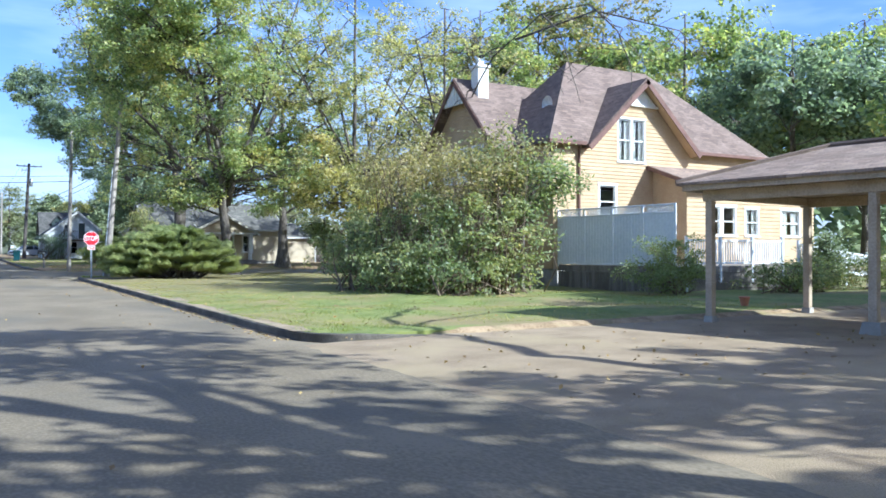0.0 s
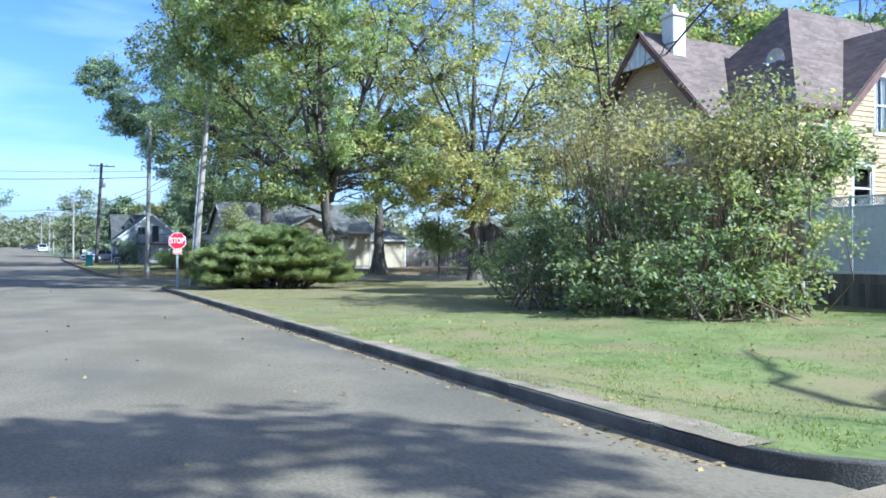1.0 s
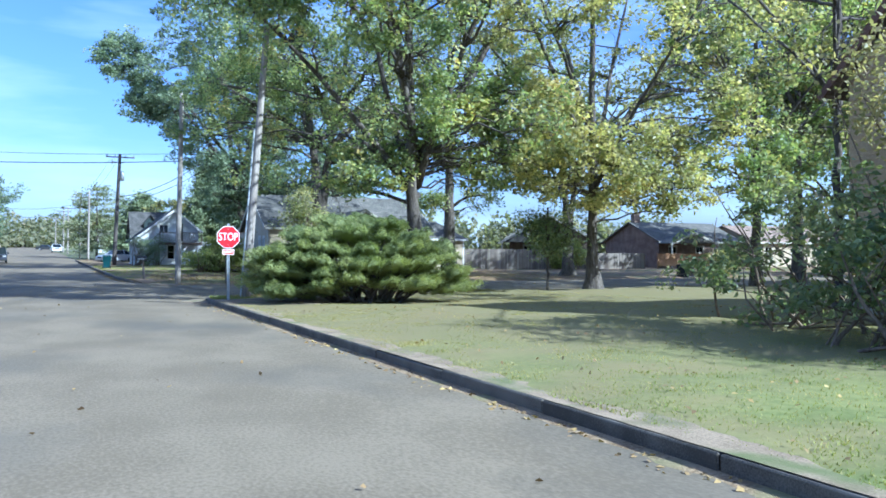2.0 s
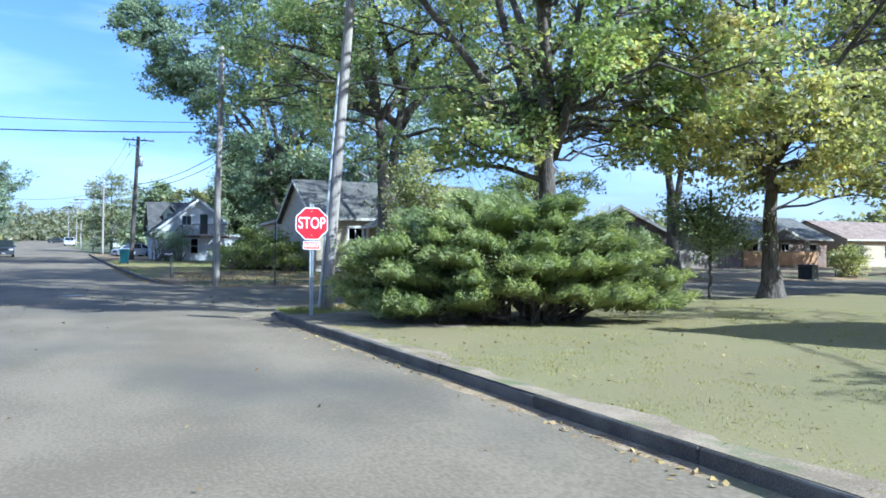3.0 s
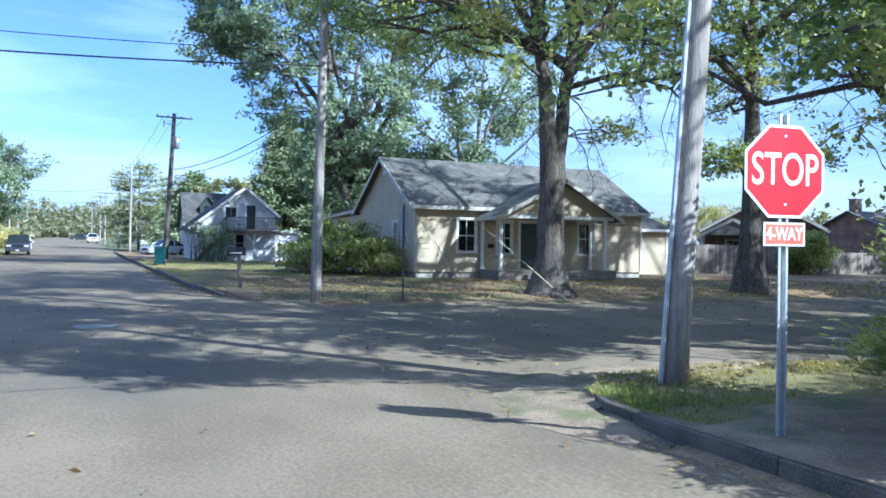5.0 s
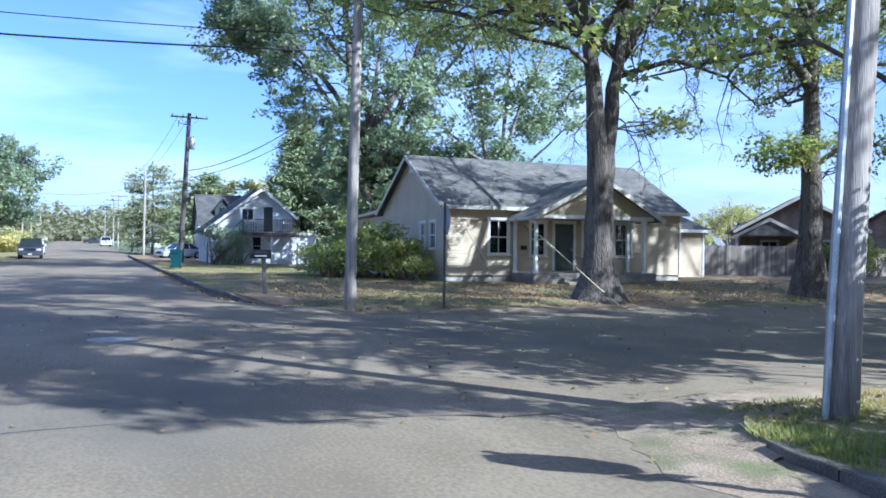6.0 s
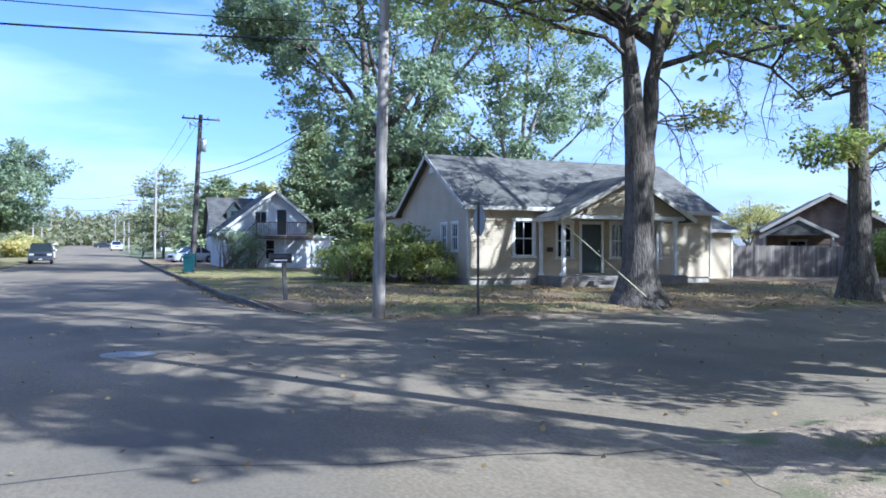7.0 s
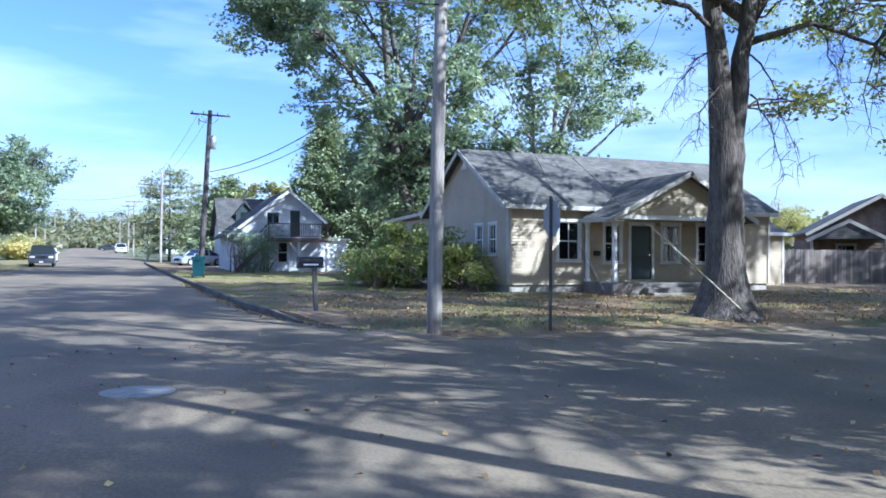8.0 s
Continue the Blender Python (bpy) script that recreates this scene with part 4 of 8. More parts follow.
# ---- the cream house with the brown roof ----
def brown_roof_house():
    h = thing("house", (21.3, 24.4, 0), "two-storey cream clapboard house with brown shingled hip roof", "house")
    # foundation
    put("foundation", Mesh().cbox(0.03, 12.9, 0.05, 6.2, -0.1, 0.9, 0.02).cbox(-1.02, 0.0, 2.7, 8.4, -0.1, 0.9, 0.02), CONCRETE, h, "grey foundation")
    # front wall with its gable
    xm, zt, ze = 4.9, 9.05, 6.3
    wins = [(3.62, 4.34, 5.62, 7.5), (4.46, 5.18, 5.62, 7.5), (2.55, 3.45, 3.1, 4.5)]
    lap_wall("front_wall", h, face(0, 0, 0), 0.9, ze, flat_span(0, 12.9), wins, CREAM, 0.16)

    def gspan(z):
        t = (z - ze) / (zt - ze)
        return 1.95 + (xm - 1.95) * t, 7.85 + (xm - 7.85) * t
    lap_wall("gable_wall", h, face(0, 0, 0), ze + 0.002, zt, gspan, [(o[0], o[1], ze + 0.002, o[3]) for o in wins[:2]], CREAM, 0.16)
    lap_wall("side_wall", h, face(0, 2.6, 0, -90), 0.9, 6.3, flat_span(0, 2.6), [], CREAM)
    lap_wall("back_wall", h, face(12.9, 6.2, 0, 180), 0.9, 6.3, flat_span(0, 12.9), [], CREAM)
    lap_wall("side_wall", h, face(12.9, 0, 0, 90), 0.9, 6.3, flat_span(0, 6.2), [], CREAM)
    # paired upper windows, lower window
    for x0, x1, z0, z1 in wins:
        window(h, face((x0 + x1) / 2, 0.02, z0), x1 - x0 - 0.02, z1 - z0 - 0.02, (1, 2), 0.07 if z0 > 5 else 0.11, curtain=z0 > 5, label="tall sash window with white casing")
    # fancy white gable top
    orn = Mesh().prism([(3.95, 8.16), (5.85, 8.16), (4.9, 9.0)], -0.10, -0.03)
    orn.tube([(4.9 + 0.5 * math.cos(a), -0.11, 8.28 + 0.42 * math.sin(a)) for a in np.linspace(0, math.pi, 12)], 0.05, 6)
    orn.cbox(3.8, 6.0, -0.14, -0.02, 8.08, 8.17, 0.012)
    put("gable_ornament", orn, TRIM, h, "white carved gable ornament")
    # main hip roof
    zr, e = 10.55, 6.28
    A, B, C, D = (-0.45, -0.35, e), (13.3, -0.35, e), (13.3, 6.6, e), (-0.45, 6.6, e)
    P, Q = (3.25, 3.1, zr), (8.3, 3.1, zr)
    roof = Mesh()
    for poly in ((A, (1.6, -0.35, e), (xm, 2.11, 9.33), (8.2, -0.35, e), B, Q, P), (B, C, Q), (C, D, P, Q), (D, A, P)):
        roof.slab(poly, 0.14)
    put("roof", roof, ROOF_BROWN, h, "brown shingled hip roof", uv=True)
    # front cross gable roof
    g = Mesh()
    back = 2.3
    tip, lf, rt = (xm, -0.5, zt + 0.28), (1.55, -0.5, e - 0.12), (8.25, -0.5, e - 0.12)
    tb = (xm, back, zt + 0.28)
    g.slab((lf, tip, tb, (1.55, 0.3, e - 0.12)), 0.13)
    g.slab((tip, rt, (8.25, 0.3, e - 0.12), tb), 0.13)
    put("gable_roof", g, ROOF_BROWN, h, "steep brown gable roof", uv=True)
    rk = Mesh()
    rk.add(*board_between((xm, -0.53, zt + 0.2), (1.5, -0.53, e - 0.2), 0.22, 0.05))
    rk.add(*board_between((xm, -0.53, zt + 0.2), (8.3, -0.53, e - 0.2), 0.22, 0.05))
    put("bargeboard", rk, RUST_TRIM, h, "red-brown rake boards")
    sof = Mesh()
    sof.add([(xm, -0.49, zt + 0.1), (8.1, -0.49, e - 0.28), (8.1, -0.02, e - 0.28), (xm, -0.02, zt + 0.1)], [(0, 1, 2, 3)])
    sof.add([(xm, -0.49, zt + 0.1), (1.7, -0.49, e - 0.28), (1.7, -0.02, e - 0.28), (xm, -0.02, zt + 0.1)], [(3, 2, 1, 0)])
    put("soffit", sof, CREAM, h)
    put("gutter", Mesh().cbox(-0.48, 1.5, -0.42, -0.34, e - 0.17, e - 0.01, 0.01), RUST_TRIM, h, "red-brown gutter")
    put("gutter", Mesh().cbox(8.3, 13.3, -0.42, -0.34, e - 0.17, e - 0.01, 0.01), RUST_TRIM, h, "red-brown gutter")
    pipe = Mesh().tube([(1.35, -0.08, 6.1), (1.35, -0.08, 1.0)], 0.055, 8)
    put("downspout", pipe, RUST_TRIM, h, "brown downspout")
    # left wing: gable to the street
    lap_wall("wing_wall", h, face(-1.0, 8.4, 0, -90), 0.9, 9.45, gable_span(0, 5.7, 6.5, 2.85, 9.45), [(1.1, 1.95, 4.9, 6.4), (2.45, 3.3, 4.9, 6.4), (3.8, 4.6, 4.9, 6.4)], CREAM)
    for k in (1.525, 2.875, 4.2):
        window(h, face(-0.98, 8.4 - k, 4.9, -90), 0.8, 1.48, (1, 2), 0.09, curtain=True, label="upper sash window")
    lap_wall("wing_side_wall", h, face(-1.0, 2.7, 0), 0.9, 6.45, flat_span(0.0, 1.0), [], CREAM)
    wr = Mesh()
    ym, zt2 = 5.55, 9.75
    wr.slab(((-1.5, ym, zt2), (-1.5, 2.15, 6.2), (2.2, 2.15, 6.2), (4.2, ym, zt2)), 0.13)
    wr.slab(((-1.5, 8.95, 6.2), (-1.5, ym, zt2), (4.2, ym, zt2), (2.2, 8.95, 6.2)), 0.13)
    put("wing_roof", wr, ROOF_BROWN, h, "brown shingled wing roof", uv=True)
    wb = Mesh()
    wb.add(*board_between((-1.53, ym, zt2 - 0.06), (-1.53, 2.1, 6.1), 0.2, 0.05))
    wb.add(*board_between((-1.53, ym, zt2 - 0.06), (-1.53, 9.0, 6.1), 0.2, 0.05))
    put("bargeboard", wb, RUST_TRIM, h)
    wo = Mesh().add([(-1.46, ym - 1.15, 8.45), (-1.46, ym + 1.15, 8.45), (-1.46, ym, 9.55), (-1.40, ym - 1.15, 8.45), (-1.40, ym + 1.15, 8.45), (-1.40, ym, 9.55)], [(0, 2, 1), (3, 4, 5), (0, 1, 4, 3), (1, 2, 5, 4), (2, 0, 3, 5)])
    for k in range(-3, 4):
        wo.box(-1.50, -1.462, ym + k * 0.28 - 0.03, ym + k * 0.28 + 0.03, 8.46, 9.4 - abs(k) * 0.27)
    put("gable_ornament", wo, TRIM, h, "white fretwork gable ornament")
    ch = Mesh().cbox(-0.75, -0.15, 4.6, 5.2, 8.4, 10.15, 0.03).cbox(-0.82, -0.08, 4.53, 5.27, 10.16, 10.3, 0.03)
    ch.cbox(-0.66, -0.5, 4.7, 4.9, 10.3, 10.6, 0.02).cbox(-0.36, -0.22, 4.9, 5.1, 10.3, 10.55, 0.02)
    put("chimney", ch, TRIM, h, "white-painted brick chimney")
    # satellite dish on the shaded slope
    dish = Mesh()
    dc = Vector((1.15, 1.75, 8.15))
    n = 16
    rings = []
    for r, d in ((0.0, 0.0), (0.2, 0.02), (0.38, 0.08)):
        rings.append([dc + Vector((-d * 1.2, r * math.cos(2 * math.pi * k / n), r * math.sin(2 * math.pi * k / n))) for k in range(n)])
    dish.add([p for r in rings for p in r], [(i * n + k, i * n + (k + 1) % n, (i + 1) * n + (k + 1) % n, (i + 1) * n + k) for i in range(2) for k in range(n)])
    dish.tube([dc, dc + Vector((0.35, 0, -0.25)), dc + Vector((0.4, 0.0, -0.6))], 0.025, 6)
    put("satellite_dish", dish, GALV, h, "grey satellite dish")
    # right wing, one storey, standing forward
    wx0, wx1, wy = 5.7, 14.4, -2.0
    ow = [(7.0, 7.75, 2.35, 3.6), (8.0, 8.75, 2.35, 3.6), (9.5, 10.3, 2.35, 3.55), (12.0, 13.3, 2.35, 3.55)]
    lap_wall("wing_wall", h, face(0, wy, 0), 0.9, 4.6, flat_span(wx0, wx1), ow, CREAM, 0.16)
    for x0, x1, z0, z1 in ow:
        window(h, face((x0 + x1) / 2, wy + 0.02, z0), x1 - x0 - 0.02, z1 - z0 - 0.02, (1, 2), 0.11, curtain=x0 > 9, label="sash window with white casing")
    lap_wall("wing_side_wall", h, face(wx0, 0, 0, -90), 0.9, 5.3, lambda z: (0, 2.0 if z < 4.7 else 2.0 - 2.0 * (z - 4.7) / 0.62), [], CREAM)
    lap_wall("wing_side_wall", h, face(wx1, wy, 0, 90), 0.9, 4.6, flat_span(0, 2.0), [], CREAM)
    lr = Mesh().slab(((wx0 - 0.35, wy - 0.5, 4.62), (wx1 + 0.3, wy - 0.5, 4.62), (wx1 + 0.3, -0.02, 5.5), (wx0 - 0.35, -0.02, 5.5)), 0.14)
    put("wing_roof", lr, ROOF_TAN, h, "low pinkish-brown wing roof", uv=True)
    lf2 = Mesh().cbox(wx0 - 0.38, wx1 + 0.32, wy - 0.56, wy - 0.505, 4.44, 4.62, 0.01)
    lf2.add(*board_between((wx0 - 0.38, wy - 0.52, 4.6), (wx0 - 0.38, 0.0, 5.48), 0.16, 0.05))
    put("fascia", lf2, RUST_TRIM, h)
    # blackened slab, painted as the gloom between the storeys
    put("floor_slab", Mesh().box(0.2, 12.7, 0.2, 6.0, 4.55, 4.75), UNLIT_ROOM, h)
    put("inner_wall", Mesh().box(0.2, 12.7, 2.4, 2.5, 0.95, 6.2), CURTAIN, h)
    return h


brown_roof_house()


# ---- deck, its white screen and rails, in front of that house ----
def deck():
    d = thing("deck", (22.2, 18.5, 0), "raised deck with white privacy screen and lattice skirt", "deck")
    for k in range(40):
        y = 0.02 + k * 0.145
        put("floor_board", Mesh().box(0.05, 13.5, y, y + 0.138, 1.02, 1.06), FENCE_GREY, d)
    put("joist", Mesh().box(0.05, 13.5, 0.05, 0.1, 0.8, 1.015), FENCE_GREY, d)
    put("rim", Mesh().cbox(0, 13.5, -0.04, 0.0, 0.82, 1.08, 0.01).add(*board_between((-0.02, -0.02, 1.08), (-0.62, 5.9, 1.08), 0.26, 0.04)), FENCE_GREY, d)
    # screen panels run back towards the house, facing the street
    L, x1 = 5.9, -0.62
    panels = 4
    for k in range(panels):
        a, b = k / panels, (k + 1) / panels
        p = Vector((x1 * a, L * a, 0))
        q = Vector((x1 * b, L * b, 0))
        dv = (q - p)
        ang = math.degrees(math.atan2(dv.y, dv.x))
        m = Matrix.Translation(p) @ pose(0, 0, 0, 0, 0, ang)
        put("screen_post", Mesh().cbox(-0.05, 0.05, -0.024, 0.024, 1.0, 3.37, 0.006), VINYL, d, m=m)
        nb = 9
        w = (dv.length - 0.12) / nb
        for i in range(nb):
            put("screen_board", Mesh().cbox(0.06 + i * w, 0.06 + (i + 1) * w - 0.006, -0.018, 0.018, 1.16, 3.0, 0.004), VINYL, d, m=m)
        for za, zb in ((3.002, 3.07), (3.30, 3.36), (1.085, 1.158)):
            put("screen_rail", Mesh().cbox(0.052, dv.length - 0.052, -0.035, 0.035, za, zb, 0.01), VINYL, d, m=m)
        lat = Mesh()
        x = 0.06
        while x < dv.length - 0.25:
            lat.add(*board_between((x, 0.008, 3.07), (x + 0.23, 0.008, 3.30), 0.03, 0.008, (1, 0, 0)))
            lat.add(*board_between((x + 0.23, -0.008, 3.07), (x, -0.008, 3.30), 0.03, 0.008, (1, 0, 0)))
            x += 0.1
        put("lattice", lat, VINYL, d, m=m)
    put("screen_post", Mesh().cbox(-0.05, 0.05, -0.06, 0.06, 1.0, 3.37, 0.012), VINYL, d, m=Matrix.Translation((x1, L, 0)))
    # rails along the front, then down the ramp
    def rail(xa, xb, za, zb):
        n = max(2, round((xb - xa) / 1.8))
        for k in range(n + 1):
            x = xa + (xb - xa) * k / n
            z = za + (zb - za) * k / n
            put("rail_post", Mesh().cbox(x - 0.05, x + 0.05, -0.06, 0.04, z - 0.6 if k else z - 0.9, z + 1.08, 0.012).cbox(x - 0.065, x + 0.065, -0.075, 0.055, z + 1.081, z + 1.12, 0.012), VINYL, d)
        bars = Mesh()
        bars.add(*board_between((xa, -0.01, za + 1.0), (xb, -0.01, zb + 1.0), 0.07, 0.05))
        bars.add(*board_between((xa, -0.01, za + 0.16), (xb, -0.01, zb + 0.16), 0.07, 0.05))
        put("handrail", bars, VINYL, d)
        m = round((xb - xa) / 0.13)
        for k in range(1, m):
            x = xa + (xb - xa) * k / m
            z = za + (zb - za) * k / m
            put("baluster", Mesh().box(x - 0.018, x + 0.018, -0.028, 0.008, z + 0.14, z + 0.95), VINYL, d)
    rail(0.55, 5.9, 1.06, 1.06)
    rail(6.9, 11.6, 0.95, 0.45)
    sk = Mesh()
    x = 0.1
    while x < 5.6:
        sk.add(*board_between((x, -0.03, 0.1), (x + 0.7, -0.03, 0.8), 0.04, 0.01, (1, 0, 0)))
        sk.add(*board_between((x + 0.7, -0.045, 0.1), (x, -0.045, 0.8), 0.04, 0.01, (1, 0, 0)))
        x += 0.14
    put("skirt_lattice", sk, FENCE_GREY, d, "dark lattice skirt")
    for k in range(38):
        y = k * 0.155
        xx = x1 * y / L
        put("skirt_board", Mesh().box(xx - 0.02, xx + 0.02, y, y + 0.145, 0.06, 0.81), FENCE_GREY, d)
    return d


deck()


# ---- carport ----
def carport():
    ang = math.degrees(math.atan2(-0.99, 0.14))
    c = thing("carport", (14.3, 10.0, 0.08), "open carport with tan posts and a faded brown shingled hip roof", "carport", rz=ang)
    # local x runs along the street side towards the camera, local y runs in from the street
    def P(x, y, z):
        return (x, y, z)
    L, W = 13.6, 4.2
    for y in (0, W):
        for k in range(5):
            x = k * 3.4
            put("post", Mesh().cbox(x - 0.08, x + 0.08, y - 0.08, y + 0.08, 0.14 if k == 0 else 0.22, 2.62, 0.012), TAN, c)
            pier = Mesh()
            w0, w1 = (0.22, 0.15) if k else (0.11, 0.10)
            zt = 0.24 if k else 0.14
            pier.add([(x + sx * w0, y + sy * w0, -0.1) for sx, sy in ((-1, -1), (1, -1), (1, 1), (-1, 1))] + [(x + sx * w1, y + sy * w1, zt) for sx, sy in ((-1, -1), (1, -1), (1, 1), (-1, 1))], [(3, 2, 1, 0), (4, 5, 6, 7), (0, 1, 5, 4), (1, 2, 6, 5), (2, 3, 7, 6), (3, 0, 4, 7)])
            put("pier", pier, CONCRETE, c)
    beam = Mesh()
    for y in (0, W):
        beam.cbox(-0.15, L + 0.2, y - 0.07, y + 0.07, 2.622, 2.86, 0.012)
    for x in (0, 3.4, 6.8, 10.2, L):
        beam.cbox(x - 0.045, x + 0.045, 0.075, W - 0.075, 2.66, 2.85, 0.012)
    put("beam", beam, TAN, c, "tan beams")
    o = 0.40
    put("soffit", Mesh().box(-o + 0.02, L + o - 0.02, -o + 0.02, W + o - 0.02, 2.865, 2.885), TAN, c, "tan boarded ceiling")
    fa = Mesh().cbox(-o, L + o, -o - 0.03, -o + 0.01, 2.84, 3.03, 0.008).cbox(-o, L + o, W + o - 0.01, W + o + 0.03, 2.84, 3.03, 0.008)
    fa.cbox(-o - 0.03, -o + 0.01, -o - 0.03, W + o + 0.03, 2.838, 3.028, 0.008).cbox(L + o - 0.01, L + o + 0.03, -o - 0.03, W + o + 0.03, 2.838, 3.028, 0.008)
    put("fascia", fa, TAN, c, "weathered tan fascia boards")
    r = Mesh()
    e = o + 0.12
    A, B, C, D = P(-e, -e, 3.02), P(L + e, -e, 3.02), P(L + e, W + e, 3.02), P(-e, W + e, 3.02)
    R0, R1 = P(1.6, W / 2, 3.82), P(L - 1.6, W / 2, 3.82)
    r.slab((A, B, R1, R0), 0.06)
    r.slab((B, C, R1), 0.06)
    r.slab((C, D, R0, R1), 0.06)
    r.slab((D, A, R0), 0.06)
    put("roof", r, ROOF_TAN, c, "faded brown shingle roof", uv=True)
    cap = Mesh().tube([(1.6, W / 2, 3.84), (L - 1.6, W / 2, 3.84)], 0.07, 6)
    cap.tube([(-e, -e, 3.03), (1.6, W / 2, 3.84)], 0.06, 6)
    cap.tube([(-e, W + e, 3.03), (1.6, W / 2, 3.84)], 0.06, 6)
    put("ridge_cap", cap, ROOF_TAN, c)
    return c


carport()


# ---- the beige corner house ----
def corner_house():
    zb = 0.42
    h = thing("house", (14.2, 75.6, zb), "single-storey beige sided house with grey gable roof and front porch", "house")
    W, D, E, R = 12.75, 8.7, 3.45, 5.95
    put("foundation", Mesh().cbox(0.04, W - 0.04, 0.06, D - 0.06, -0.5, 0.35, 0.02), CONCRETE, h, "low grey concrete foundation")
    ops = [(2.18, 3.12, 1.27, 2.8), (4.3, 5.05, 1.2, 2.72), (5.55, 6.55, 0.5, 2.68), (7.1, 7.95, 1.2, 2.75), (8.9, 9.8, 1.2, 2.78)]
    lap_wall("front_wall", h, face(0, 0, 0), 0.3, E, flat_span(0, W), ops, BEIGE, 0.115)
    lap_wall("gable_wall", h, face(0, D, 0, -90), 0.3, R, gable_span(0, D, E, D / 2, R), [(5.6, 6.3, 1.5, 2.7), (6.95, 7.55, 1.5, 2.7)], BEIGE, 0.115)
    lap_wall("gable_wall", h, face(W, 0, 0, 90), 0.3, R, gable_span(0, D, E, D / 2, R), [], BEIGE, 0.115)
    lap_wall("back_wall", h, face(W, D, 0, 180), 0.3, E, flat_span(0, W), [], BEIGE, 0.115)
    for i, (x0, x1, z0, z1) in enumerate(ops):
        if i == 2:
            continue
        window(h, face((x0 + x1) / 2, 0.02, z0), x1 - x0 - 0.02, z1 - z0 - 0.02, (2, 2), 0.11, curtain=(i == 3), label="white double-hung window")
    for y in (5.95, 7.25):
        window(h, face(0.02, D - y, 1.5, -90), 0.6, 1.18, (2, 2), 0.09, label="white double-hung window")
    # front door with its casing
    dr = put("door", Mesh().cbox(5.57, 6.53, 0.03, 0.08, 0.5, 2.66, 0.01).cbox(5.7, 6.4, 0.015, 0.028, 0.62, 1.3, 0.006).cbox(5.7, 6.4, 0.015, 0.028, 1.45, 2.5, 0.006), DOOR_DARK, h, "closed dark front door")
    put("door_handle", Mesh().tube([(6.44, 0.02, 1.5), (6.44, -0.04, 1.5)], 0.03, 8), CHROME, dr)
    put("door_casing", Mesh().cbox(5.42, 5.55, -0.05, 0.06, 0.5, 2.7, 0.01).cbox(6.55, 6.68, -0.05, 0.06, 0.5, 2.7, 0.01).cbox(5.40, 6.70, -0.06, 0.06, 2.702, 2.84, 0.01), TRIM, h)
    # corner boards
    put("corner_board", Mesh().cbox(-0.03, 0.09, -0.055, -0.028, 0.3, E - 0.1, 0.006).cbox(-0.055, -0.028, -0.055, 0.09, 0.3, E - 0.1, 0.006), SOFT_TRIM, h, "beige corner board")
    put("corner_board", Mesh().cbox(W - 0.09, W + 0.03, -0.055, -0.028, 0.3, E - 0.1, 0.006), SOFT_TRIM, h, "beige corner board")
    # main roof
    o, g = 0.35, 0.32
    zs = E + 0.02 - 0.0
    sl = (R - E) / (D / 2)
    ro = Mesh()
    ro.slab(((-g, -o, zs - o * sl + 0.12), (W + g, -o, zs - o * sl + 0.12), (W + g, D / 2, R + 0.12), (-g, D / 2, R + 0.12)), 0.12)
    ro.slab(((W + g, D + o, zs - o * sl + 0.12), (-g, D + o, zs - o * sl + 0.12), (-g, D / 2, R + 0.12), (W + g, D / 2, R + 0.12)), 0.12)
    put("roof", ro, ROOF_GREY, h, "grey shingled gable roof", uv=True)
    fb = Mesh().cbox(-g, W + g, -o - 0.05, -o - 0.002, zs - o * sl - 0.06, zs - o * sl + 0.115, 0.01)
    for x in (-g - 0.03, W + g + 0.03):
        fb.add(*board_between((x, D / 2, R + 0.10), (x, -o, zs - o * sl + 0.10), 0.18, 0.04))
        fb.add(*board_between((x, D / 2, R + 0.10), (x, D + o, zs - o * sl + 0.10), 0.18, 0.04))
    put("fascia", fb, SOFT_TRIM, h, "dull pale fascia and rake boards")
    put("soffit", Mesh().box(-g + 0.02, W + g - 0.02, -o, -0.02, zs - o * sl - 0.02, zs - o * sl), TRIM, h)
    put("gable_vent", Mesh().prism([(D / 2 - 0.32, R - 0.75), (D / 2 + 0.32, R - 0.75), (D / 2, R - 0.42)], -0.05, -0.01), TRIM, h, m=face(0, D, 0, -90))
    # porch
    px0, px1, pd = 3.35, 9.6, 2.15
    pm, pz, pe = (px0 + px1) / 2 + 0.15, 4.62, 2.95
    put("porch_floor", Mesh().cbox(px0 - 0.1, px1 + 0.1, -pd, -0.06, -0.4, 0.42, 0.03), PORCH_M, h, "concrete porch floor in a shade-darkened grey")
    put("porch_step", Mesh().cbox(4.6, 7.4, -pd - 0.7, -pd - 0.36, -0.5, 0.06, 0.02).cbox(4.6, 7.4, -pd - 0.355, -pd - 0.004, -0.5, 0.24, 0.02), PORCH_M, h)
    for x, y in ((px0 + 0.1, -pd + 0.15), (px1 - 0.5, -pd + 0.15), (px1 - 0.1, -0.14), (px0 + 0.06, -0.14)):
        s = Mesh().cbox(x - 0.07, x + 0.07, y - 0.07, y + 0.07, 0.422, pe - 0.12, 0.012)
        s.cbox(x - 0.10, x + 0.10, y - 0.10, y + 0.10, 0.423, 0.55, 0.012).cbox(x - 0.10, x + 0.10, y - 0.10, y + 0.10, pe - 0.26, pe - 0.125, 0.012)
        put("porch_post", s, TRIM, h, "white porch post")
